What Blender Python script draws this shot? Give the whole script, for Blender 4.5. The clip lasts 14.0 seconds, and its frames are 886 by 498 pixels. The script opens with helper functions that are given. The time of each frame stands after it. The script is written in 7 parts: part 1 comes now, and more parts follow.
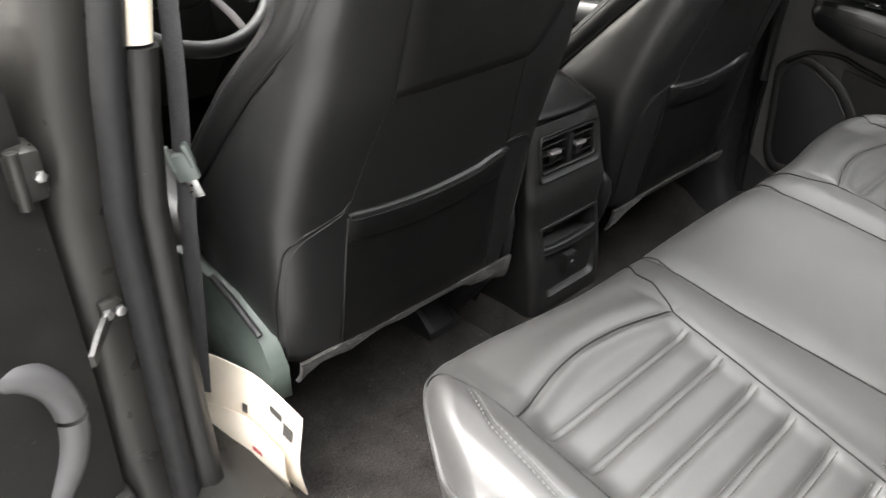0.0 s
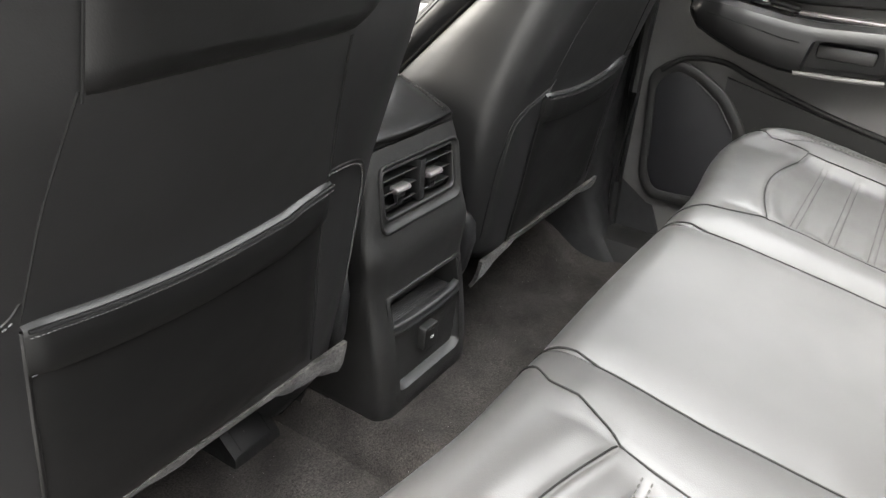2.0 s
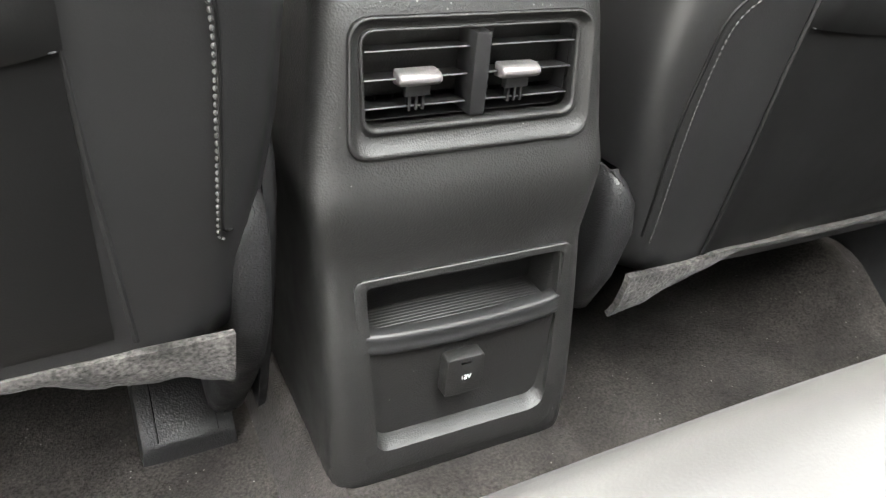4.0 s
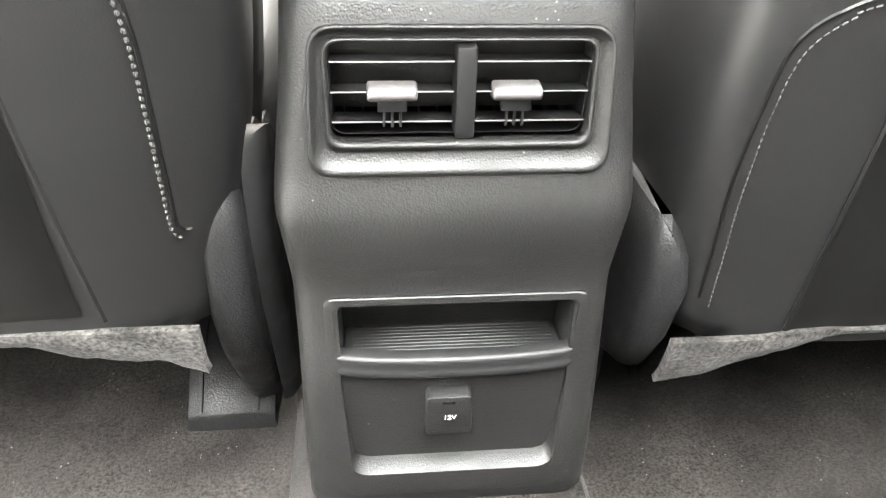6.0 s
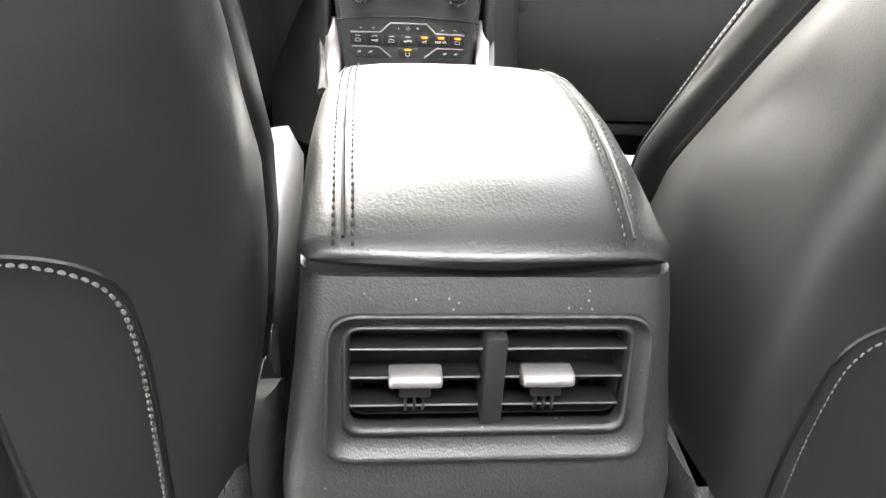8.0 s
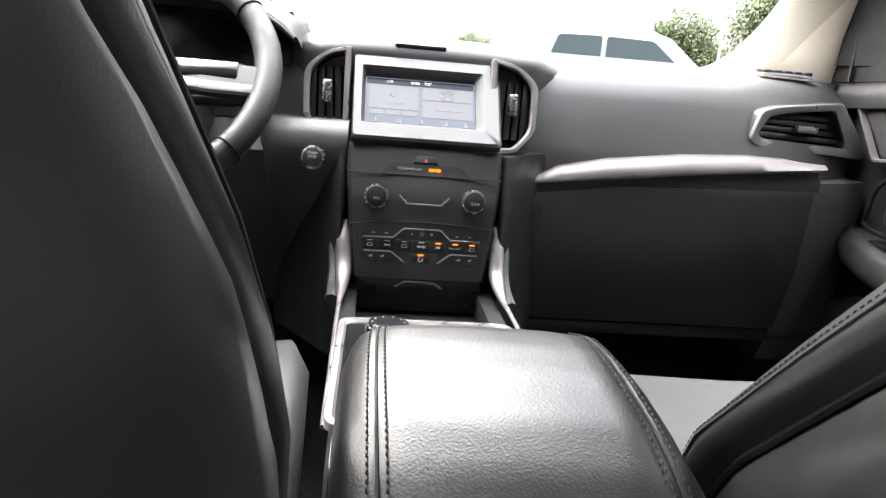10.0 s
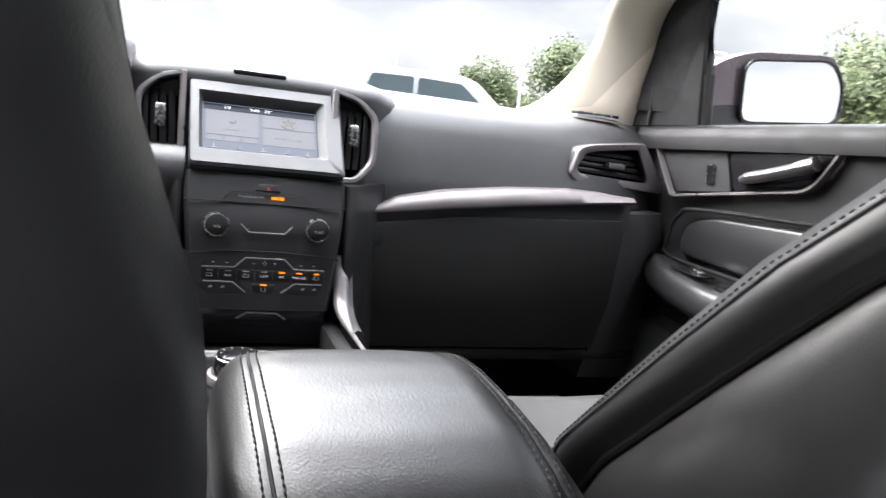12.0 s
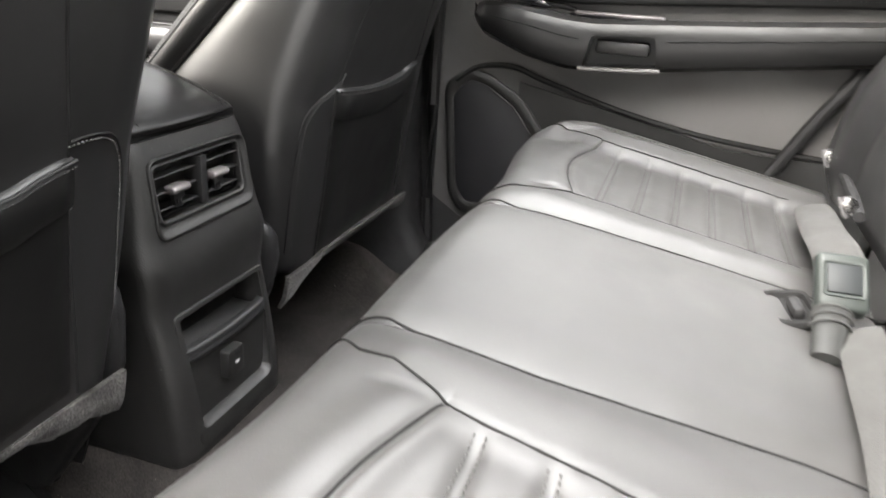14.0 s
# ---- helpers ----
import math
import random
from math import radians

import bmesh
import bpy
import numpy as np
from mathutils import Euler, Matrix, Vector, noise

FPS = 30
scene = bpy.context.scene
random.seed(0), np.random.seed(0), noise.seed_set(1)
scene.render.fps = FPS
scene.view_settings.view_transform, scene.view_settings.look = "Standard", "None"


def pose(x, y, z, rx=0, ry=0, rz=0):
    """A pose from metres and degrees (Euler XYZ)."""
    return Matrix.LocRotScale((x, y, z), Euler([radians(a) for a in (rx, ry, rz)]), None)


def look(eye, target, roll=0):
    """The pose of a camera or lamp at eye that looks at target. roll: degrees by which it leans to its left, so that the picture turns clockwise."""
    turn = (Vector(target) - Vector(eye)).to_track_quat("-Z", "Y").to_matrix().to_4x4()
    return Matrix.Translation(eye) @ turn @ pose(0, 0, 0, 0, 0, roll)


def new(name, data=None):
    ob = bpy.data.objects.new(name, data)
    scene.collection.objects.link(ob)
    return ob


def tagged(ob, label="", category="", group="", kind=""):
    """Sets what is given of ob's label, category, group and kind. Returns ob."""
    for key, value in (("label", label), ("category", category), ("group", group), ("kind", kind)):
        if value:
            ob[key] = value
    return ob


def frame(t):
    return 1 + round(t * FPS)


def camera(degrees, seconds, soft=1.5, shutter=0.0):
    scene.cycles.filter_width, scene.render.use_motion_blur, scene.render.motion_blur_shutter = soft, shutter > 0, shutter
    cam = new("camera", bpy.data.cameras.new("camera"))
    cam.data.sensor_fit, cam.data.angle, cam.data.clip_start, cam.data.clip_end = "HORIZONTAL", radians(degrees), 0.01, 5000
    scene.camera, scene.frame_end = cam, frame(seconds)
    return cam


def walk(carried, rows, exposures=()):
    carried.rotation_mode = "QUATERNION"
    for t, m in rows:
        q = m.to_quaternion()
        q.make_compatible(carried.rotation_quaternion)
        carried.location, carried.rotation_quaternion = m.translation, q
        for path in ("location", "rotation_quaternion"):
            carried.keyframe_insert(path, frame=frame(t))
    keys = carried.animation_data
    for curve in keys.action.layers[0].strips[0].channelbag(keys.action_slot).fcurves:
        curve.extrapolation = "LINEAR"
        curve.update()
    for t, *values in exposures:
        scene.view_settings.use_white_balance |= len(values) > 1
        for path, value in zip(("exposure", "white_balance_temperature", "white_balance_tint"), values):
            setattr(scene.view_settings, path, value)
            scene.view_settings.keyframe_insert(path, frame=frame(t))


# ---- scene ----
# camera, light, materials, helpers
PATH = [
    (0, (-1.072, -0.761, 0.963), (0.138, 0.461, -0.059), 1.2),
    (0.5, (-0.947, -0.681, 0.916), (0.387, 0.422, -0.085), 2.3),
    (1, (-0.888, -0.611, 0.88), (0.554, 0.381, -0.086), 2.8),
    (1.5, (-0.829, -0.549, 0.854), (0.698, 0.325, -0.098), 4.0),
    (2, (-0.757, -0.505, 0.797), (0.762, 0.408, -0.131), 4.8),
    (2.5, (-0.662, -0.491, 0.709), (0.735, 0.543, -0.281), 4.7),
    (2.7, (-0.6, -0.471, 0.674), (0.769, 0.608, -0.307), 5.2),
    (4.8, (-0.098, -0.42, 0.571), (0.283, 1.202, -0.536), 2.8),
    (5, (-0.078, -0.424, 0.574), (0.233, 1.208, -0.54), 2.3),
    (5.5, (-0.053, -0.42, 0.587), (0.17, 1.226, -0.528), 2.0),
    (6, (-0.049, -0.421, 0.586), (0.133, 1.239, -0.514), 1.9),
    (6.5, (-0.049, -0.417, 0.587), (0.116, 1.27, -0.474), 1.9),
    (7, (-0.046, -0.401, 0.609), (0.115, 1.333, -0.373), 1.8),
    (7.5, (-0.05, -0.37, 0.64), (0.105, 1.396, -0.287), 2.0),
    (8, (-0.063, -0.347, 0.66), (0.136, 1.459, -0.176), 3.1),
    (8.5, (-0.072, -0.315, 0.684), (0.129, 1.532, -0.057), 4.0),
    (9, (-0.076, -0.294, 0.699), (0.116, 1.575, 0.056), 4.1),
    (9.2, (-0.080, -0.286, 0.713), (0.115, 1.598, 0.100), 4.4),
    (11.3, (-0.106, -0.233, 0.747), (0.219, 1.709, 0.373), 5.8),
    (11.5, (-0.104, -0.241, 0.748), (0.270, 1.697, 0.373), 6.0),
    (12, (-0.139, -0.259, 0.725), (0.562, 1.581, 0.378), 7.2),
    (12.5, (-0.254, -0.357, 0.683), (0.854, 1.282, 0.386), 7.9),
    (13, (-0.411, -0.436, 0.696), (1.091, 0.834, 0.333), 6.2),
    (13.5, (-0.558, -0.453, 0.679), (1.165, 0.411, 0.146), 4.7),
    (14, (-0.705, -0.521, 0.675), (1.078, 0.028, -0.047), 3.9),
]
cam = camera(61.6, 14.0, soft=1.3, shutter=0.2)
walk(cam, [(t, look(eye, aim, roll)) for t, eye, aim, roll in PATH],
     exposures=[(0, 5.3, 6950, 10), (1, 5.95, 6950, 10), (1.5, 6.2, 6950, 10), (2.7, 6.3, 7000, 9), (4.8, 8.1, 7100, 8), (6.5, 8.25, 7100, 8), (7.5, 8.0, 6950, 8), (8.0, 7.5, 6950, 9), (8.5, 7.1, 6900, 9), (9.2, 6.35, 6850, 10), (11.3, 5.35, 6450, 12), (12.0, 5.4, 6450, 13), (12.5, 4.95, 6400, 16), (13.0, 5.4, 6450, 18), (13.5, 6.05, 6850, 13), (14.0, 6.25, 7000, 11)])

# ---- light: an overcast sky with a wide, weak sun behind the clouds ----
world = bpy.data.worlds.new("overcast_sky")
scene.world = world
world.use_nodes = True
wn, wl = world.node_tree.nodes, world.node_tree.links
sky = wn.new("ShaderNodeTexSky")
sky.sky_type, sky.sun_disc = "NISHITA", False
sky.sun_elevation, sky.sun_rotation = radians(50), radians(-39)
sky.air_density, sky.dust_density = 1.0, 0.4
grey = wn.new("ShaderNodeHueSaturation")
grey.inputs["Saturation"].default_value = 0.12
wl.new(sky.outputs[0], grey.inputs["Color"])
cloud = wn.new("ShaderNodeTexNoise")
cloud.inputs["Scale"].default_value, cloud.inputs["Detail"].default_value = 3.0, 5.0
coord = wn.new("ShaderNodeTexCoord")
stretch = wn.new("ShaderNodeMapping")
stretch.inputs["Scale"].default_value = (1, 1, 2.6)
wl.new(coord.outputs["Generated"], stretch.inputs[0])
wl.new(stretch.outputs[0], cloud.inputs["Vector"])
ramp = wn.new("ShaderNodeValToRGB")
ramp.color_ramp.elements[0].position, ramp.color_ramp.elements[0].color = 0.40, (0.58, 0.59, 0.61, 1)
ramp.color_ramp.elements[1].position, ramp.color_ramp.elements[1].color = 0.65, (1, 1, 1, 1)
wl.new(cloud.outputs[0], ramp.inputs[0])
mixc = wn.new("ShaderNodeMix")
mixc.data_type, mixc.blend_type = "RGBA", "MULTIPLY"
mixc.inputs[0].default_value = 1.0
wl.new(grey.outputs[0], mixc.inputs[6])
wl.new(ramp.outputs[0], mixc.inputs[7])
# an overcast sky is brightest overhead
split = wn.new("ShaderNodeSeparateXYZ")
wl.new(coord.outputs["Generated"], split.inputs[0])
lift = wn.new("ShaderNodeMapRange")
lift.interpolation_type = "SMOOTHSTEP"
lift.inputs[1].default_value, lift.inputs[2].default_value = 0.34, 0.92
lift.inputs[3].default_value, lift.inputs[4].default_value = 0.050, 1.9
wl.new(split.outputs[2], lift.inputs[0])
mixd = wn.new("ShaderNodeMix")
mixd.data_type, mixd.blend_type = "RGBA", "MULTIPLY"
mixd.inputs[0].default_value = 1.0
wl.new(mixc.outputs[2], mixd.inputs[6])
wl.new(lift.outputs[0], mixd.inputs[7])
wl.new(mixd.outputs[2], wn["Background"].inputs["Color"])
wn["Background"].inputs["Strength"].default_value = 0.15

sun = new("sun", bpy.data.lights.new("sun", "SUN"))
sun.data.energy, sun.data.angle, sun.data.color = 0.6, radians(80), (1.0, 0.97, 0.93)
sun.matrix_world = look((0, 0, 10), (4.0, -5.0, 2.5))


# ---- materials ----
def material(name, colour, rough=0.5, metal=0.0, spec=0.5, vary=0.12, scale=6.0, fine=0.0, fine_scale=900.0, bump=0.0, bump_scale=500.0,
             cells=False, coat=0.0, sheen=0.0, speck=0.0, rough_vary=0.12, wrinkle=0.0):
    """A surface with blotches at one scale, grain at another, relief, and uneven gloss."""
    m = bpy.data.materials.new(name)
    m.use_nodes = True
    n, l = m.node_tree.nodes, m.node_tree.links
    p = n["Principled BSDF"]
    p.inputs["Metallic"].default_value, p.inputs["Specular IOR Level"].default_value = metal, spec
    p.inputs["Coat Weight"].default_value, p.inputs["Sheen Weight"].default_value = coat, sheen
    p.inputs["Sheen Roughness"].default_value = 0.4
    tc = n.new("ShaderNodeTexCoord")

    def tex(s, detail=3.0):
        t = n.new("ShaderNodeTexNoise")
        t.inputs["Scale"].default_value, t.inputs["Detail"].default_value = s, detail
        l.new(tc.outputs["Object"], t.inputs["Vector"])
        return t

    def remap(src, lo, hi):
        r = n.new("ShaderNodeMapRange")
        r.inputs[1].default_value, r.inputs[2].default_value = 0.3, 0.7
        r.inputs[3].default_value, r.inputs[4].default_value = lo, hi
        l.new(src, r.inputs[0])
        return r.outputs[0]

    def mul(a, b):
        k = n.new("ShaderNodeMath")
        k.operation = "MULTIPLY"
        l.new(a, k.inputs[0])
        l.new(b, k.inputs[1])
        return k.outputs[0]

    big = tex(scale)
    shade = remap(big.outputs[0], 1 - vary, 1 + vary)
    if fine:
        shade = mul(shade, remap(tex(fine_scale, 2).outputs[0], 1 - fine, 1 + fine))
    hue = n.new("ShaderNodeMix")
    hue.data_type, hue.blend_type = "RGBA", "MULTIPLY"
    hue.inputs[0].default_value = 1.0
    hue.inputs[6].default_value = (*colour, 1)
    l.new(shade, hue.inputs[7])
    out = hue.outputs[2]
    if speck:
        d = n.new("ShaderNodeTexVoronoi")
        d.inputs["Scale"].default_value = 140
        l.new(tc.outputs["Object"], d.inputs["Vector"])
        near = n.new("ShaderNodeMath")
        near.operation, near.inputs[1].default_value = "LESS_THAN", 0.09
        l.new(d.outputs["Distance"], near.inputs[0])
        few = n.new("ShaderNodeMath")
        few.operation, few.inputs[1].default_value = "GREATER_THAN", 0.62
        l.new(tex(31, 1).outputs[0], few.inputs[0])
        dust = n.new("ShaderNodeMix")
        dust.data_type = "RGBA"
        dust.inputs[7].default_value = (speck, speck, speck * 0.95, 1)
        l.new(mul(near.outputs[0], few.outputs[0]), dust.inputs[0])
        l.new(out, dust.inputs[6])
        out = dust.outputs[2]
    l.new(out, p.inputs["Base Color"])
    l.new(remap(tex(scale * 3.3).outputs[0], max(0.02, rough - rough_vary), min(1, rough + rough_vary)), p.inputs["Roughness"])
    last = None
    if bump:
        if cells:
            v = n.new("ShaderNodeTexVoronoi")
            v.inputs["Scale"].default_value = bump_scale
            v.feature = "SMOOTH_F1"
            l.new(tc.outputs["Object"], v.inputs["Vector"])
            height = v.outputs["Distance"]
        else:
            height = tex(bump_scale, 4).outputs[0]
        b = n.new("ShaderNodeBump")
        b.inputs["Strength"].default_value, b.inputs["Distance"].default_value = bump, 0.0012
        l.new(height, b.inputs["Height"])
        last = b
    if wrinkle:
        w = n.new("ShaderNodeBump")
        w.inputs["Strength"].default_value, w.inputs["Distance"].default_value = wrinkle, 0.01
        l.new(tex(17, 2).outputs[0], w.inputs["Height"])
        if last:
            l.new(last.outputs[0], w.inputs["Normal"])
        last = w
    if last:
        l.new(last.outputs[0], p.inputs["Normal"])
    return m


def glowing(name, colour, strength):
    m = bpy.data.materials.new(name)
    m.use_nodes = True
    p = m.node_tree.nodes["Principled BSDF"]
    p.inputs["Base Color"].default_value = (*(0.03 * c for c in colour), 1)
    p.inputs["Emission Color"].default_value, p.inputs["Emission Strength"].default_value = (*colour, 1), strength
    p.inputs["Roughness"].default_value, p.inputs["Specular IOR Level"].default_value = 0.22, 0.10
    return m


def glazing(name, tint, gloss=1.0):
    """Thin glass: clear straight through, with a mirror coat by Fresnel."""
    m = bpy.data.materials.new(name)
    m.use_nodes = True
    n, l = m.node_tree.nodes, m.node_tree.links
    n.remove(n["Principled BSDF"])
    clear, shine, mix, fr = (n.new("ShaderNodeBsdf" + k) if k in ("Transparent", "Glossy") else n.new("ShaderNode" + k) for k in ("Transparent", "Glossy", "MixShader", "Fresnel"))
    clear.inputs[0].default_value = (*tint, 1)
    shine.inputs["Roughness"].default_value = 0.02
    fr.inputs[0].default_value = 1.0 + 0.35 * gloss
    l.new(fr.outputs[0], mix.inputs[0])
    l.new(clear.outputs[0], mix.inputs[1])
    l.new(shine.outputs[0], mix.inputs[2])
    l.new(mix.outputs[0], n["Material Output"].inputs[0])
    return m


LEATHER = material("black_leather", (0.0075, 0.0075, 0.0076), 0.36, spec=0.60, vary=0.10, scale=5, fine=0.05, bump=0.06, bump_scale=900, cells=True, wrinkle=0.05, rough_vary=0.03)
# cushion leather: lighter copy of the same black, for the light it catches
LEATHER_LIT = material("black_leather_lit", (0.026, 0.0256, 0.0252), 0.45, spec=0.64, vary=0.10, scale=4, fine=0.05, bump=0.07, bump_scale=950, cells=True, wrinkle=0.06, rough_vary=0.03)
LID_LEATHER = material("black_lid_leather", (0.0030, 0.0030, 0.0031), 0.36, spec=0.50, vary=0.10, scale=5, fine=0.06, bump=0.16, bump_scale=620, cells=True, wrinkle=0.05, rough_vary=0.03)
VINYL = material("black_vinyl_back", (0.0036, 0.0036, 0.0036), 0.34, spec=0.36, vary=0.12, scale=5, fine=0.06, bump=0.06, bump_scale=900, cells=True, wrinkle=0.08, rough_vary=0.04)
PLASTIC = material("grained_black_plastic", (0.0062, 0.0061, 0.0059), 0.45, spec=0.45, vary=0.14, scale=7, fine=0.2, fine_scale=600, bump=0.26, bump_scale=760, cells=True, speck=0.12, rough_vary=0.07)
PLASTIC_SOFT = material("soft_touch_dash", (0.022, 0.022, 0.0225), 0.5, spec=0.45, vary=0.10, scale=5, fine=0.12, bump=0.22, bump_scale=700, cells=True, rough_vary=0.06)
PLASTIC_DOOR = material("grey_door_trim", (0.060, 0.0585, 0.057), 0.5, spec=0.38, vary=0.08, scale=5, fine=0.12, bump=0.18, bump_scale=800, cells=True)
PLASTIC_SMOOTH = material("smooth_black_plastic", (0.0075, 0.0075, 0.0077), 0.40, spec=0.36, vary=0.10, scale=9, fine=0.06, rough_vary=0.05)
GLOSS_BLACK = material("gloss_black", (0.006, 0.006, 0.0066), 0.16, spec=0.26, rough_vary=0.05)
CHROME = material("chrome", (0.30, 0.296, 0.292), 0.26, metal=1.0, rough_vary=0.08, vary=0.06, scale=60)
SATIN = material("satin_silver_paint", (0.17, 0.158, 0.158), 0.38, metal=0.65, vary=0.06, scale=14, fine=0.05)
SATIN_DARK = material("satin_bronze_trim", (0.088, 0.079, 0.079), 0.47, metal=0.5, vary=0.06, scale=14, fine=0.06)
SATIN_GREY = material("satin_grey_pull", (0.055, 0.054, 0.055), 0.4, spec=0.4, vary=0.08, scale=10, fine=0.06)
STEEL = material("galvanised_steel", (0.45, 0.45, 0.45), 0.35, metal=1.0, vary=0.2, scale=40)
CARPET = material("dark_loop_carpet", (0.021, 0.0190, 0.0178), 0.95, spec=0.06, vary=0.40, scale=13, fine=0.60, fine_scale=380, bump=1.0, bump_scale=520, sheen=0.05, speck=0.2)
FLEECE = material("grey_fleece_lining", (0.034, 0.032, 0.0305), 0.95, spec=0.08, vary=0.6, scale=34, fine=0.7, fine_scale=340, bump=1.0, bump_scale=330, sheen=0.08)
BEIGE = material("beige_pillar_trim", (0.62, 0.56, 0.46), 0.7, spec=0.3, vary=0.05, scale=6, fine=0.06, bump=0.12, bump_scale=600)
PAINT = material("bronze_grey_body_paint", (0.0135, 0.0128, 0.0117), 0.36, metal=0.0, spec=0.35, vary=0.25, scale=6, fine=0.10, fine_scale=1500)
PAINT_DARK = material("dark_plum_body_paint", (0.050, 0.036, 0.042), 0.22, metal=0.4, vary=0.06, scale=8, coat=0.7)
RECLINER = material("grained_black_cover", (0.0085, 0.0085, 0.0088), 0.42, spec=0.26, vary=0.12, scale=9, fine=0.15, fine_scale=500, bump=0.4, bump_scale=620, cells=True, speck=0.12)
RUBBER = material("black_rubber", (0.008, 0.008, 0.0083), 0.6, spec=0.22, vary=0.15, scale=15, fine=0.1)
WEBBING = material("grey_seat_belt_webbing", (0.045, 0.045, 0.047), 0.75, spec=0.3, vary=0.08, fine=0.3, fine_scale=700, bump=0.5, bump_scale=700)
WEBBING_LIGHT = material("light_grey_webbing", (0.034, 0.034, 0.033), 0.8, spec=0.2, vary=0.08, fine=0.25, fine_scale=700, bump=0.5, bump_scale=700)
BUCKLE = material("grey_green_buckle", (0.014, 0.0175, 0.016), 0.5, spec=0.3, vary=0.08, fine=0.08)
BUTTON = material("dark_buckle_button", (0.010, 0.012, 0.013), 0.5, spec=0.25, vary=0.08)
SLEEVE = material("grey_belt_sleeve", (0.016, 0.0165, 0.016), 0.6, spec=0.25, vary=0.10, fine=0.1)
BELT_TONGUE = material("pale_belt_tongue", (0.13, 0.15, 0.14), 0.4, vary=0.08)
SIDE_SHIELD = material("green_grey_side_shield", (0.055, 0.068, 0.060), 0.42, vary=0.10, scale=6, bump=0.2, bump_scale=650, cells=True)
PAPER = material("cream_paper_sleeve", (0.78, 0.70, 0.58), 0.8, spec=0.25, vary=0.06, scale=12, fine=0.06)
INK = material("dark_print", (0.06, 0.055, 0.05), 0.8, vary=0.2)
RED_INK = material("red_print", (0.35, 0.05, 0.05), 0.8)
THREAD = material("grey_stitching", (0.046, 0.0455, 0.0445), 0.8, spec=0.25, fine=0.2)
THREAD_DARK = material("dark_stitching", (0.018, 0.018, 0.020), 0.7, spec=0.3)
SEAM_SHADE = material("black_seam_and_shade", (0.006, 0.006, 0.006), 0.7, spec=0.15)
WHITE_MARK = material("white_marking", (0.75, 0.75, 0.75), 0.5)
DIM_MARK = material("dim_grey_marking", (0.30, 0.30, 0.31), 0.5)
MESH_TRIM = material("perforated_speaker_grille", (0.009, 0.009, 0.010), 0.5, spec=0.2, bump=0.35, bump_scale=1500, cells=True)
WEAVE = material("woven_metal_inlay", (0.012, 0.012, 0.0125), 0.5, metal=0.2, spec=0.3, bump=0.7, bump_scale=1300, cells=True)
FASCIA = material("dark_fascia_plastic", (0.0125, 0.0124, 0.0132), 0.45, spec=0.4, vary=0.08, scale=6, fine=0.1, bump=0.12, bump_scale=900, cells=True, rough_vary=0.05)
DOOR_DARK = material("dark_door_trim", (0.0095, 0.0094, 0.0098), 0.5, spec=0.35, vary=0.10, scale=5, fine=0.12, bump=0.2, bump_scale=800, cells=True)
WHEEL_LEATHER = material("worn_wheel_leather", (0.0050, 0.0048, 0.0050), 0.5, spec=0.34, vary=0.12, scale=18, fine=0.12, bump=0.2, bump_scale=900, cells=True)
ORANGE = glowing("amber_indicator", (1.0, 0.22, 0.01), 0.055)
SCREEN = glowing("screen_background", (0.42, 0.48, 0.60), 0.0120)
SCREEN_TILE = glowing("screen_tile", (0.62, 0.64, 0.70), 0.0122)
SCREEN_DARK = glowing("screen_status_bar", (0.02, 0.04, 0.08), 0.010)
SCREEN_TEXT = glowing("screen_light_text", (0.9, 0.93, 1.0), 0.055)
GLASS = glazing("window_glass", (0.68, 0.692, 0.688), 0.16)
GLASS_REAR = glazing("rear_door_glass", (0.80, 0.81, 0.805), 0.16)
GLASS_ROOF = glazing("roof_glass", (0.50, 0.51, 0.505), 0.5)
GLASS_PRIVACY = glazing("privacy_glass", (0.20, 0.205, 0.20), 0.35)
KEYCAP = material("satin_key_black", (0.0080, 0.0080, 0.0086), 0.42, spec=0.34, vary=0.06, scale=20, fine=0.06)
MIRROR = material("mirror_glass", (0.85, 0.86, 0.87), 0.03, metal=1.0, vary=0.01, rough_vary=0.0)
ASPHALT = material("parking_asphalt", (0.13, 0.13, 0.127), 0.85, vary=0.2, scale=0.4, fine=0.3, fine_scale=60, bump=0.4, bump_scale=90)
LEAF = material("leaf_green", (0.066, 0.085, 0.034), 0.6, spec=0.25, vary=0.45, scale=0.9, fine=0.3, fine_scale=4)
BARK = material("bark", (0.10, 0.08, 0.06), 0.9, vary=0.3, scale=4)
POLE = material("grey_lamp_post", (0.42, 0.43, 0.44), 0.5, metal=0.2, vary=0.06)
VAN = material("white_vehicle_paint", (0.22, 0.235, 0.245), 0.25, coat=0.4, vary=0.03)
VAN_GLASS = material("dark_vehicle_glass", (0.03, 0.045, 0.05), 0.08, vary=0.05, rough_vary=0.02)
HEADLINER = material("grey_headliner", (0.125, 0.123, 0.120), 0.9, spec=0.15, vary=0.05, fine=0.1, bump=0.3, bump_scale=500)


# ---- mesh helpers ----
def finish(name, bm, mat, smooth=38):
    bmesh.ops.recalc_face_normals(bm, faces=bm.faces)
    me = bpy.data.meshes.new(name)
    bm.to_mesh(me)
    bm.free()
    if mat:
        me.materials.append(mat)
    me.polygons.foreach_set("use_smooth", [True] * len(me.polygons))
    me.set_sharp_from_angle(angle=radians(smooth))
    return me


def part(name, bm, mat, parent=None, label="", smooth=38):
    ob = new(name, finish(name, bm, mat, smooth))
    ob.parent = parent
    if label:
        ob["label"] = label
    return ob


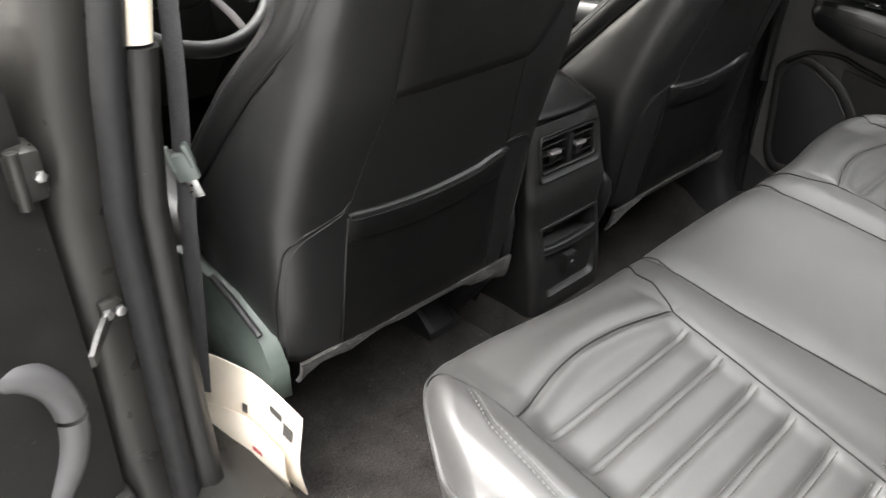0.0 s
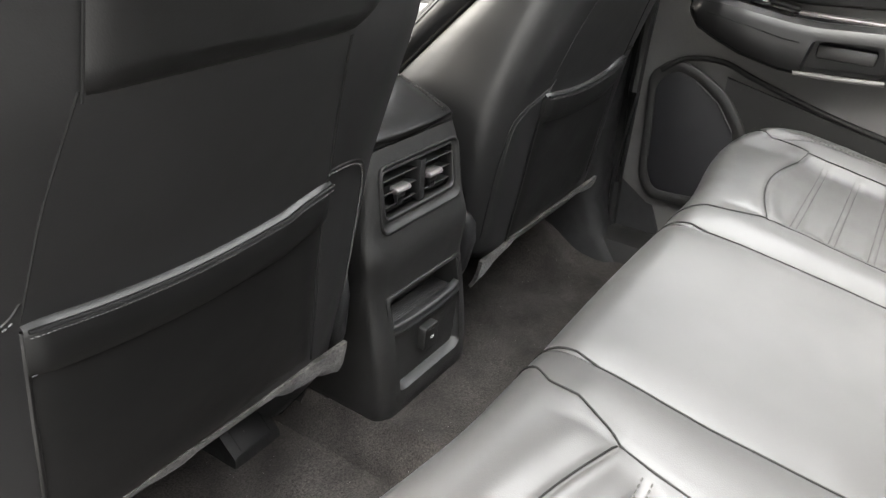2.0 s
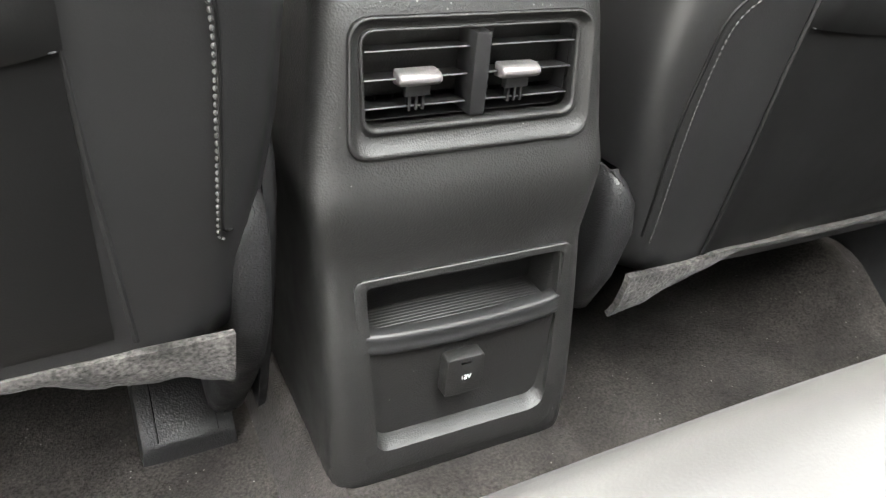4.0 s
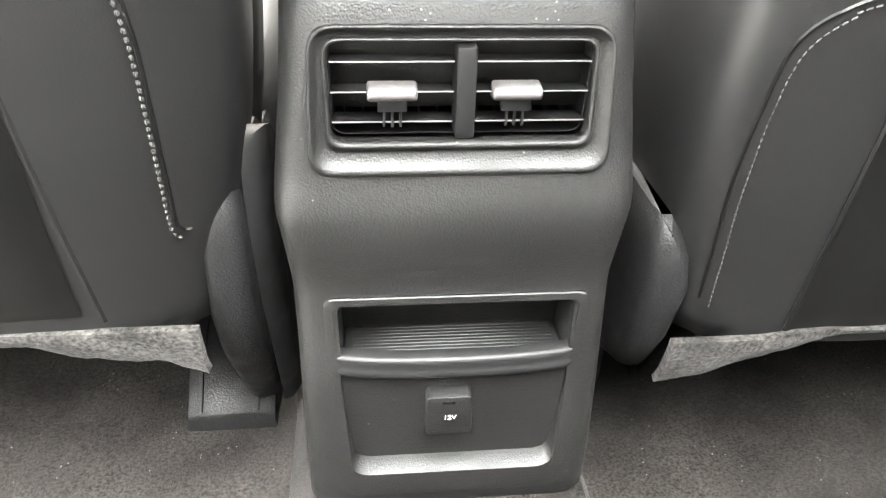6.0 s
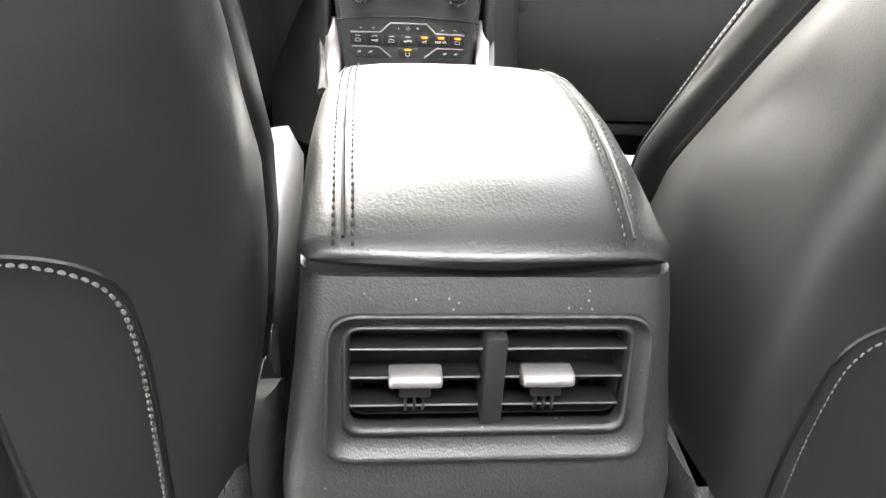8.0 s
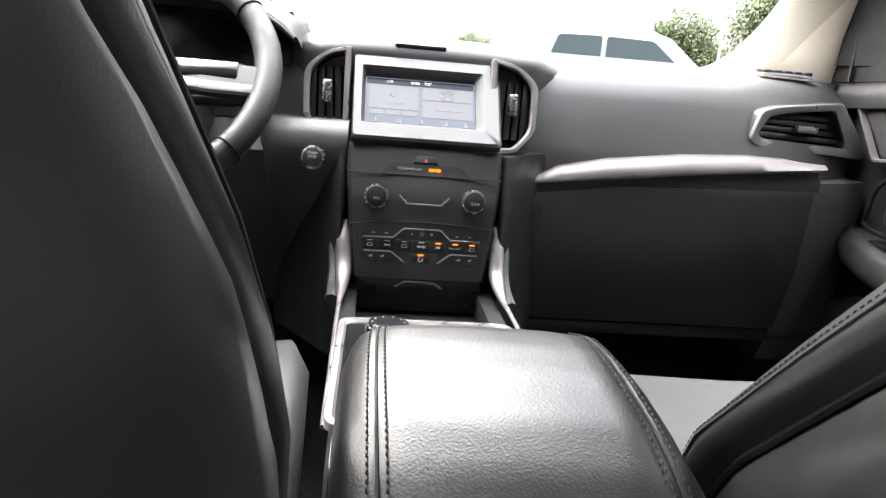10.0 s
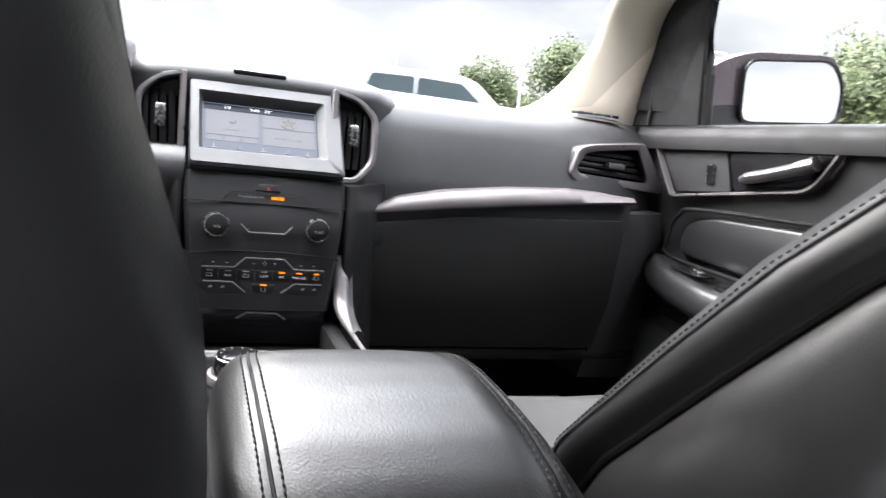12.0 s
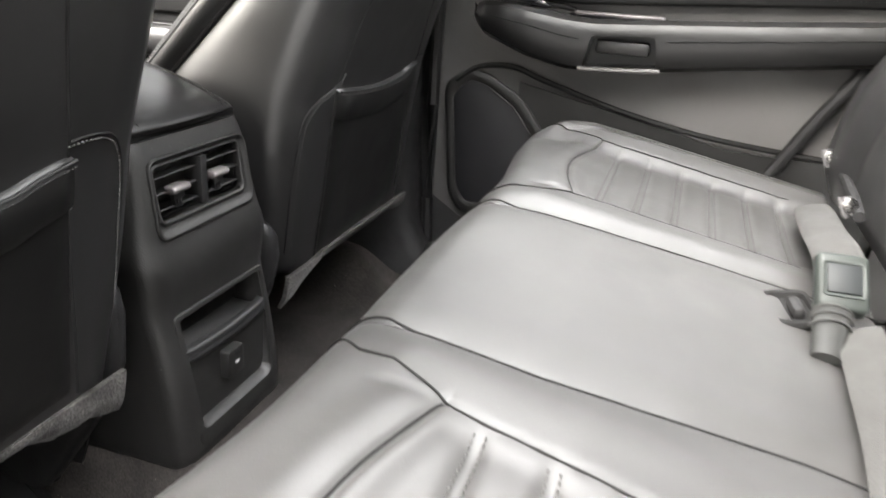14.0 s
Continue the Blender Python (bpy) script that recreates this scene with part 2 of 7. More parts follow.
def thing(name, label, category, kind="", group="", at=(0, 0, 0)):
    ob = new(name)
    ob.location = at
    bpy.context.view_layer.update()
    return tagged(ob, label, category, group, kind)


def moved(bm, m):
    bmesh.ops.transform(bm, matrix=m, verts=bm.verts)
    return bm


def rbox(a, b, r=0.004, seg=2):
    """A box from corner a to corner b with rounded edges."""
    bm = bmesh.new()
    bmesh.ops.create_cube(bm, size=1)
    for v in bm.verts:
        v.co = Vector([(a[i] + b[i]) / 2 + v.co[i] * (b[i] - a[i]) for i in range(3)])
    if r > 0:
        bmesh.ops.bevel(bm, geom=bm.edges, offset=min(r, 0.49 * min(abs(b[i] - a[i]) for i in range(3))), segments=seg, profile=0.5, affect="EDGES")
    return bm


def loft(rings, closed=True, caps=True):
    """A skin over rings of points that all have the same number."""
    bm = bmesh.new()
    rows = [[bm.verts.new(p) for p in ring] for ring in rings]
    k = len(rings[0])
    for a, b in zip(rows, rows[1:]):
        for i in range(k if closed else k - 1):
            bm.faces.new((a[i], a[(i + 1) % k], b[(i + 1) % k], b[i]))
    if caps and closed:
        bm.faces.new(rows[0][::-1])
        bm.faces.new(rows[-1])
    return bm


def sheet(f, us, vs, thick=0.0):
    """A surface f(u, v) over two rows of parameters, with a thickness to its back."""
    bm = bmesh.new()
    rows = [[bm.verts.new(f(u, v)) for v in vs] for u in us]
    for a, b in zip(rows, rows[1:]):
        for i in range(len(vs) - 1):
            bm.faces.new((a[i], a[i + 1], b[i + 1], b[i]))
    if thick:
        bmesh.ops.recalc_face_normals(bm, faces=bm.faces)
        bmesh.ops.solidify(bm, geom=bm.faces[:], thickness=thick)
    return bm


def rounded(points, r, seg=5):
    """A closed outline of 2D points with its corners rounded; r may be one number or one a corner."""
    out, k = [], len(points)
    for i, p in enumerate(points):
        p, a, b = Vector(p), Vector(points[i - 1]), Vector(points[(i + 1) % k])
        ri = r[i] if isinstance(r, (list, tuple)) else r
        da, db = (a - p).normalized(), (b - p).normalized()
        ri = min(ri, 0.48 * (a - p).length, 0.48 * (b - p).length)
        for j in range(seg + 1):
            t = j / seg
            out.append((p + da * ri) * (1 - t) ** 2 + p * 2 * t * (1 - t) + (p + db * ri) * t * t)
    return out


def prism(outline, depth, bevel=0.0, seg=2):
    """An outline in x and y, raised along z from 0 to depth; its upper rim rounded."""
    bm = bmesh.new()
    rings = [(0.0, 0.0)]
    if bevel:
        rings += [(depth - bevel * (1 - math.sin(a)), bevel * (1 - math.cos(a))) for a in [j / seg * math.pi / 2 for j in range(seg + 1)]]
    else:
        rings.append((depth, 0.0))
    mid = sum((Vector(p) for p in outline), Vector((0, 0))) / len(outline)
    k = len(outline)

    def inset(d):
        if not d:
            return [Vector(p) for p in outline]
        got = []
        for i in range(k):
            a, p, b = Vector(outline[i - 1]), Vector(outline[i]), Vector(outline[(i + 1) % k])
            e = (b - a)
            nrm = Vector((-e.y, e.x)).normalized() if e.length > 1e-9 else Vector((0, 0))
            got.append(p + nrm * d * turn)
        return got
    area = sum(Vector(outline[i - 1]).x * Vector(outline[i]).y - Vector(outline[i]).x * Vector(outline[i - 1]).y for i in range(k))
    turn = 1 if area > 0 else -1
    rows = [[bm.verts.new((q.x, q.y, z)) for q in inset(d)] for z, d in rings]
    for a, b in zip(rows, rows[1:]):
        for i in range(k):
            bm.faces.new((a[i], a[(i + 1) % k], b[(i + 1) % k], b[i]))
    bm.faces.new(rows[0][::-1])
    bm.faces.new(rows[-1])
    return bm


def ringplate(outer, inner, depth, lift=0.0):
    """A frame between two outlines with as many points each, from z 0 to depth; the inner rim lies lift lower."""
    bm = bmesh.new()
    rows = [[bm.verts.new((p[0], p[1], z)) for p in o] for o, z in ((outer, 0), (outer, depth * 0.75), ([Vector(a) * 0.9 + Vector(b) * 0.1 for a, b in zip(outer, inner)], depth), ([Vector(a) * 0.3 + Vector(b) * 0.7 for a, b in zip(outer, inner)], depth), (inner, depth * 0.6 - lift), (inner, -lift))]
    k = len(outer)
    for a, b in zip(rows, rows[1:] + rows[:1]):
        for i in range(k):
            bm.faces.new((a[i], a[(i + 1) % k], b[(i + 1) % k], b[i]))
    return bm


def spline(points, per=8):
    """A smooth line through the points."""
    p = [Vector(q) for q in points]
    p = [p[0] * 2 - p[1]] + p + [p[-1] * 2 - p[-2]]
    out = []
    for i in range(1, len(p) - 2):
        a, b, c, d = p[i - 1 : i + 3]
        for j in range(per):
            t = j / per
            out.append(0.5 * (2 * b + (c - a) * t + (2 * a - 5 * b + 4 * c - d) * t * t + (3 * b - a - 3 * c + d) * t ** 3))
    return out + [p[-2]]


def tube(points, r, sides=8, flat=1.0, up=(0, 0, 1), closed=False):
    """A round or flattened bar along a line; r may change along it."""
    pts = [Vector(q) for q in points]
    rings = []
    for i, p in enumerate(pts):
        a = pts[i - 1] if i or closed else p
        b = pts[(i + 1) % len(pts)] if i + 1 < len(pts) or closed else p
        d = (b - a).normalized()
        side = d.cross(Vector(up))
        side = side.normalized() if side.length > 1e-4 else d.cross(Vector((1, 0.2, 0))).normalized()
        over = side.cross(d)
        ri = r[i] if isinstance(r, (list, tuple)) else r
        rings.append([p + side * ri * math.cos(2 * math.pi * j / sides) + over * ri * flat * math.sin(2 * math.pi * j / sides) for j in range(sides)])
    if closed:
        rings.append(rings[0])
        bm = loft(rings, True, False)
        bmesh.ops.remove_doubles(bm, verts=bm.verts, dist=1e-6)
        return bm
    return loft(rings)


def stitches(points, length=0.006, gap=0.004, r=0.0006, lift=0.0, up=(0, 0, 1)):
    """A row of short raised threads along a line."""
    pts = [Vector(q) for q in points]
    bm = bmesh.new()
    run, due = 0.0, 0.0
    for a, b in zip(pts, pts[1:]):
        d = b - a
        if d.length < 1e-7:
            continue
        way = d.normalized()
        while due < run + d.length:
            p = a + way * (due - run) + Vector(up) * lift
            side = way.cross(Vector(up))
            side = side.normalized() if side.length > 1e-4 else Vector((1, 0, 0))
            over = side.cross(way)
            ends = []
            for s, w in ((-0.5, 0.5), (-0.2, 1.0), (0.2, 1.0), (0.5, 0.5)):
                c = p + way * length * s
                ends.append([bm.verts.new(c + (side * x + over * z) * r * w) for x, z in ((-1, 0), (0, 1), (1, 0), (0, -0.6))])
            for e, f in zip(ends, ends[1:]):
                for i in range(4):
                    bm.faces.new((e[i], e[(i + 1) % 4], f[(i + 1) % 4], f[i]))
            due += length + gap
        run += d.length
    return bm


def cyl(r, h, seg=32, bevel=0.0, r2=None):
    """A disc or knob along z from 0 to h with a rounded rim."""
    r2 = r if r2 is None else r2
    prof = [(r, 0.0), (r2, h - bevel), (r2 - bevel * 0.3, h - bevel * 0.3), (r2 - bevel, h)] if bevel else [(r, 0.0), (r2, h)]
    return loft([[(a * math.cos(2 * math.pi * i / seg), a * math.sin(2 * math.pi * i / seg), z) for i in range(seg)] for a, z in prof])


def cut(ob, *tools):
    """Takes the tool meshes away from a mesh object."""
    for bm in tools:
        t = new("tool", finish("tool", bm, None))
        t.parent = ob.parent
        mod = ob.modifiers.new("cut", "BOOLEAN")
        mod.object, mod.operation, mod.solver = t, "DIFFERENCE", "EXACT"
        bpy.context.view_layer.update()
        got = bpy.data.meshes.new_from_object(ob.evaluated_get(bpy.context.evaluated_depsgraph_get()))
        ob.modifiers.clear()
        ob.data = got
        bpy.data.objects.remove(t)
    ob.data.polygons.foreach_set("use_smooth", [True] * len(ob.data.polygons))
    ob.data.set_sharp_from_angle(angle=radians(30))
    return ob


def lerp(x, xs, ys):
    return float(np.interp(x, xs, ys))


def lettering(name, text, size, mat, parent, m, depth=0.0002):
    """Words in the built-in font as a thin raised mesh."""
    cu = bpy.data.curves.new(name, "FONT")
    cu.body, cu.size, cu.extrude, cu.align_x, cu.align_y = text, size, depth, "CENTER", "CENTER"
    tmp = new("tool", cu)
    bpy.context.view_layer.update()
    me = bpy.data.meshes.new_from_object(tmp.evaluated_get(bpy.context.evaluated_depsgraph_get()))
    bpy.data.objects.remove(tmp)
    me.transform(m)
    me.materials.clear()
    me.materials.append(mat)
    ob = new(name, me)
    ob.parent = parent
    return ob


BACKWARD = pose(0, 0, 0, 90, 0, 0)      # an outline in x and z that is raised towards -y
INWARD = Matrix(((0, 0, -1, 0), (1, 0, 0, 0), (0, 1, 0, 0), (0, 0, 0, 1)))   # an outline in y and z that is raised towards -x
OUTLEFT = Matrix(((0, 0, 1, 0), (1, 0, 0, 0), (0, 1, 0, 0), (0, 0, 0, 1)))   # an outline in y and z that is raised towards +x


# ================= the setting: floor, shell, glass, ground =================
def floor_height(x, y):
    tunnel = 0.072 * min(1.0, max(0.0, (0.118 - abs(x - 0.004)) / 0.03))
    tunnel = tunnel * tunnel * (3 - 2 * tunnel / 0.072) / 0.072 if tunnel else 0.0
    fold = 0.085 * math.exp(-((x - 0.62) / 0.07) ** 2 - ((y - 0.12) / 0.08) ** 2)
    side = 0.05 * max(0.0, (abs(x) - 0.64) / 0.1)
    wave = 0.004 * noise.noise((x * 9, y * 9, 0.3))
    return tunnel + fold + side + wave - 0.004


floor = part("floor", sheet(lambda x, y: (x, y, floor_height(x, y)), np.linspace(-0.74, 0.74, 120), np.linspace(-0.75, 1.34, 136), 0.03), CARPET)
tagged(floor, "dark grey-brown carpet over the cabin floor, lightly soiled", "carpet", kind="structure")

ground = part("ground", sheet(lambda x, y: (x, y, -0.46 + 0.004 * noise.noise((x * 0.3, y * 0.3, 0))), [-900, -300, -100, -40, -20, -10, -5, 0, 5, 10, 20, 40, 100, 300, 900], [-900, -200, -60, -20, -8, 0, 8, 20, 60, 200, 600, 1500]), ASPHALT)
tagged(ground, "grey asphalt of a wide parking lot", "parking lot", kind="structure")


def flat_wall(name, outline, m, thick, mat, label, category="wall", bevel=0.004):
    ob = part(name, moved(prism(outline, thick, bevel), m), mat)
    return tagged(ob, label, category, kind="structure")


# unseen roof: headliner, and a long glass panel added to light the rear seat
roof = thing("ceiling", "unseen grey cloth headliner with a glass panel added to light the rear seat", "roof", kind="structure")


def roof_z(x, y):
    return 1.20 - 0.10 * (x / 0.62) ** 2 - 0.06 * ((y + 0.1) / 0.8) ** 2


bm = bmesh.new()
xs, ys = np.linspace(-0.62, 0.62, 32), np.linspace(-1.25, 0.62, 38)
verts = {(i, j): bm.verts.new((x, y, roof_z(x, y))) for i, x in enumerate(xs) for j, y in enumerate(ys)}
for i in range(31):
    for j in range(37):
        if not (abs((xs[i] + xs[i + 1]) / 2) < 0.34 and -0.88 < ys[j] < -0.20):
            bm.faces.new((verts[i, j], verts[i + 1, j], verts[i + 1, j + 1], verts[i, j + 1]))
bmesh.ops.delete(bm, geom=[v for v in bm.verts if not v.link_faces], context="VERTS")
bmesh.ops.solidify(bm, geom=bm.faces[:], thickness=0.03)
part("headliner", bm, HEADLINER, roof)
pane = part("roof_light_pane", sheet(lambda x, y: (x, y, roof_z(x, y) + 0.035), np.linspace(-0.38, 0.38, 10), np.linspace(-0.96, -0.10, 14)), GLASS_ROOF, roof)
pane.visible_shadow = False

# windscreen
ws = thing("window_1", "wide clear windscreen with a black edge band", "windscreen", kind="structure")


def screen_at(u, v):
    """u from side to side, v from the cowl up to the roof."""
    half = 0.70 - 0.12 * v
    return (u * half, 1.44 - 0.16 * u * u - 0.86 * v, 0.735 + 0.40 * v - 0.02 * u * u)


wp = part("pane", sheet(screen_at, np.linspace(-1, 1, 24), np.linspace(0, 1, 12)), GLASS, ws)
wp.visible_shadow = False
part("edge_band", sheet(lambda u, v: Vector(screen_at(u, -0.03 + 0.055 * v + 0.03 * v * u ** 8)) + Vector((0, -0.004, 0.004)), np.linspace(-1, 1, 40), np.linspace(0, 1, 3), 0.002), RUBBER, ws, "black ceramic edge band")


# pillars along the windscreen, beige
def a_pillar(side, name):
    front = spline([(0.53, 1.38, 0.735), (0.61, 1.24, 0.785), (0.64, 1.11, 0.89), (0.615, 1.0, 0.985), (0.555, 0.76, 1.085), (0.51, 0.56, 1.14)], 6)
    rear = spline([(0.765, 1.10, 0.735), (0.757, 1.08, 0.785), (0.748, 1.04, 0.89), (0.735, 0.985, 0.99), (0.69, 0.76, 1.075), (0.63, 0.56, 1.12)], 6)
    rings = []
    for f, r in zip(front, rear):
        m, out = (f + r) / 2, Vector((0.05, 0.08, 0.06))
        ring = [f + Vector((0.01, 0.02, 0.0)), f, f.lerp(r, 0.15) - out * 0.14, f.lerp(r, 0.42) - out * 0.20, f.lerp(r, 0.62) - out * 0.22, f.lerp(r, 0.85) - out * 0.13, r, r + Vector((0.03, 0.03, 0.0)), m + out * 0.6]
        rings.append([Vector((side * p.x, p.y, p.z)) for p in ring])
    ob = part(name, loft(rings), BEIGE, None, smooth=85)
    return tagged(ob, "beige moulded windscreen pillar trim", "pillar trim", kind="structure")


a_pillar(1, "pillar_trim_1")
a_pillar(-1, "pillar_trim_2")


# side walls of the shell outside the doors' inner trims, with window openings
def side_rail(side, y0, y1, name, mat=BEIGE):
    rings = []
    for k in range(9):
        y = y0 + (y1 - y0) * k / 8
        c = Vector((side * 0.62, y, roof_z(0.62, y) - 0.015))
        rings.append([c + Vector((side * a, 0, b)) for a, b in ((-0.03, -0.02), (0.0, -0.045), (0.05, -0.05), (0.075, -0.02), (0.06, 0.02), (0.0, 0.04), (-0.03, 0.02))])
    return tagged(part(name, loft(rings), mat, None), "beige roof rail trim above the side windows", "roof rail", kind="structure")


side_rail(1, -1.3, 0.66, "trim_1")
side_rail(-1, -1.3, 0.66, "trim_2")

# rear end, closed behind the seat, with a window in it
rear_wall = part("wall_rear", rbox((-0.72, -1.32, 0.0), (0.72, -1.27, 0.78), 0.01), PLASTIC_DOOR)
tagged(rear_wall, "dark tailgate trim behind the rear seat", "tailgate", kind="structure")
for s, k in ((-1, 1), (1, 2)):
    flat_wall("wall_quarter_%d" % k, [(-1.32, 0.0), (-0.86, 0.0), (-0.93, 0.6), (-0.98, 0.8), (-1.00, 0.86), (-1.27, 0.86), (-1.29, 1.13), (-1.32, 1.13)],
              Matrix.Translation((s * 0.74, 0, 0)) @ (INWARD if s < 0 else OUTLEFT), 0.05, PLASTIC_DOOR, "grey moulded quarter panel trim beside the rear seat")
for s, k in ((-1, 2), (1, 3)):
    qw = part("window_%d" % k, sheet(lambda y, z: (s * (0.77 - 0.2 * max(0, z - 0.8)), y, z), np.linspace(-1.30, -0.98, 5), np.linspace(0.84, 1.12, 5)), GLASS_PRIVACY, None)
    tagged(qw, "dark tinted quarter window behind the rear door", "car window", kind="structure")
rear_pane = part("window_4", sheet(lambda x, z: (x, -1.31 + 0.45 * (z - 0.76), z), np.linspace(-0.70, 0.70, 8), np.linspace(0.76, 1.16, 5)), GLASS_PRIVACY, None)
tagged(rear_pane, "dark tinted tailgate window", "car window", kind="structure")
# footwell and cowl in front, sills at the sides
flat_wall("wall_front", [(-0.86, -0.05), (0.86, -0.05), (0.86, 0.73), (-0.86, 0.73)], Matrix.Translation((0, 1.30, 0)) @ BACKWARD, 0.05, CARPET, "dark carpeted bulkhead in front of the footwells", "bulkhead")
for s, k in ((-1, 1), (1, 2)):
    rings = []
    for y in np.linspace(-0.95, 1.25, 24):
        rings.append([(s * x, y, z) for x, z in ((0.665, -0.01), (0.675, 0.05), (0.69, 0.085), (0.72, 0.10), (0.80, 0.095), (0.84, 0.06), (0.85, -0.12), (0.70, -0.12))])
    tagged(part("trim_sill_%d" % k, loft(rings), PLASTIC if s > 0 else PAINT, None), "dark moulded door sill", "sill", kind="structure")

# the far (passenger side) centre pillar with its swept foot
rings = []
for z, y0, y1, x in ((0.0, -0.16, 0.34, 0.655), (0.04, -0.10, 0.31, 0.665), (0.09, -0.045, 0.28, 0.68), (0.16, -0.012, 0.26, 0.695), (0.3, 0.0, 0.24, 0.705), (0.5, 0.0, 0.23, 0.71), (0.75, -0.01, 0.20, 0.70), (0.98, -0.03, 0.14, 0.655), (1.12, -0.04, 0.12, 0.60)):
    rings.append([(a, b, z) for a, b in ((x + 0.02, y0), (x + 0.006, y0 + 0.012), (x, y0 + 0.035), (x - 0.004, (y0 + y1) / 2), (x, y1 - 0.03), (x + 0.02, y1), (x + 0.12, y1), (x + 0.12, min(y0, 0) - 0.10), (x + 0.075, min(y0, 0) - 0.10), (x + 0.072, y0))])
tagged(part("pillar_centre_1", loft(rings), RUBBER, None, smooth=60), "black moulded centre pillar trim with a swept foot", "pillar trim", kind="structure")


# ================= near (driver side) centre pillar, door jamb =================
jamb = thing("pillar_centre_2", "painted bronze-grey door jamb with black seal and beige upper trim", "door pillar", kind="structure")
def upright(rows):
    return loft([[(x, y, z) for x, y in ring] for z, ring in rows])


JAMB_Z = (-0.15, 0.02, 0.12, 0.25, 0.40, 0.55, 0.70, 0.85, 1.0, 1.12)
def lean(z):
    return 0.10 * max(0.0, z - 0.55) ** 1.3 * 2.0


rows = []
for z in JAMB_Z:
    d, sw = lean(z), 0.09 * max(0.0, 0.22 - z)
    rows.append((z, [(-0.790 + d, 0.066), (-0.826 + d, 0.060 - sw * 0.4), (-0.850 + d, 0.058 - sw * 0.4), (-0.866 + d, 0.066), (-0.874 + d, 0.090), (-0.905 + d, 0.150), (-0.915 + d, 0.25), (-0.79 + d, 0.25)]))
part("jamb", upright(rows), PAINT, jamb, smooth=50)
rows = []
for z in JAMB_Z:
    d, sw = lean(z), 0.10 * max(0.0, 0.2 - z)
    rows.append((z, [(-0.786 + d, 0.034 - sw), (-0.798 + d, 0.022 - sw), (-0.814 + d, 0.026 - sw), (-0.823 + d, 0.044 - sw * 0.5), (-0.813 + d, 0.066), (-0.79 + d, 0.066)]))
part("door_seal", upright(rows), RUBBER, jamb, "soft black rubber door seal", smooth=60)
rows = []
for z in (0.0, 0.05, 0.12, 0.25, 0.40, 0.55, 0.66, 0.735):
    d, sw = lean(z), 0.12 * max(0.0, 0.2 - z)
    rows.append((z, [(-0.742 + d, 0.11), (-0.745 + d, 0.046 - sw), (-0.753 + d, 0.027 - sw), (-0.768 + d, 0.022 - sw), (-0.787 + d, 0.034 - sw), (-0.80 + d, 0.10), (-0.80 + d, 0.24), (-0.74 + d, 0.24)]))
part("lower_trim", upright(rows), PLASTIC, jamb, "black grained lower pillar trim", smooth=60)
rows = []
for z in (0.738, 0.80, 0.90, 1.0, 1.12):
    d = lean(z)
    rows.append((z, [(-0.746 + d, 0.11), (-0.749 + d, 0.052), (-0.756 + d, 0.034), (-0.768 + d, 0.030), (-0.784 + d, 0.040), (-0.80 + d, 0.10), (-0.80 + d, 0.22), (-0.744 + d, 0.22)]))
part("upper_trim", upright(rows), BEIGE, jamb, "beige upper pillar trim", smooth=60)
# check strap and hinges
part("check_strap", loft([[(x + a, y + b, z + c) for a, b, c in ((0, 0, -0.008), (0.005, -0.004, -0.008), (0.005, -0.004, 0.008), (0, 0, 0.008))] for x, y, z in ((-0.838, 0.054, 0.426), (-0.852, 0.044, 0.420), (-0.868, 0.032, 0.408), (-0.886, 0.018, 0.390))]), PAINT, jamb, "painted door check strap")
part("strap_bracket", rbox((-0.852, 0.046, 0.408), (-0.824, 0.064, 0.440), 0.005), PAINT, jamb)
for x in (-0.834, -0.850):
    part("bolt", moved(cyl(0.0075, 0.006, 6, 0.002), Matrix.Translation((x + 0.004, 0.0455, 0.425)) @ BACKWARD), STEEL, jamb)
for z in (0.62, 0.10):
    hg = part("hinge", rbox((-0.905, 0.045, z - 0.03), (-0.868, 0.10, z + 0.03), 0.008), PAINT, jamb, "painted door hinge")
    part("hinge_pin", moved(cyl(0.007, 0.066, 14, 0.002), Matrix.Translation((-0.897, 0.045, z - 0.033))), PAINT, hg)
    part("bolt", moved(cyl(0.007, 0.006, 6, 0.002), Matrix.Translation((-0.876, 0.045, z)) @ BACKWARD), STEEL, hg)

# ================= the open rear door on the near side =================
door = thing("door_1", "open rear door with dark grey moulded trim, armrest and pull", "car door", kind="structure", at=(-0.890, 0.118, 0))
door.rotation_euler = (0, 0, radians(-72))
bpy.context.view_layer.update()
# built along -y from the hinge, its inner side towards +x, then swung out
part("outer_shell", rbox((-0.11, -1.05, -0.10), (-0.05, 0.02, 0.76), 0.02), PAINT, door, "bronze-grey painted door shell")
part("inner_panel", sheet(lambda y, z: (0.0 + 0.012 * math.sin(z * 5) - 0.02 * max(0, -0.12 - y) * 0, y, z), np.linspace(-1.03, -0.005, 20), np.linspace(-0.06, 0.76, 24), -0.05), PLASTIC, door)
part("door_seal", tube([(0.005, -0.004, z) for z in np.linspace(-0.08, 0.76, 20)], 0.010, 8), RUBBER, door)
arm = []
for y, z0, z1, x in ((-0.05, 0.545, 0.585, 0.012), (-0.07, 0.525, 0.60, 0.03), (-0.12, 0.50, 0.605, 0.055), (-0.22, 0.475, 0.605, 0.075), (-0.40, 0.485, 0.60, 0.085), (-0.95, 0.54, 0.635, 0.08)):
    arm.append([(a, y, b) for a, b in ((-0.01, z0), (x * 0.7, z0 + 0.004), (x, z0 + 0.02), (x, z1 - 0.02), (x * 0.7, z1), (-0.01, z1))])
part("armrest", loft(arm), LEATHER, door)
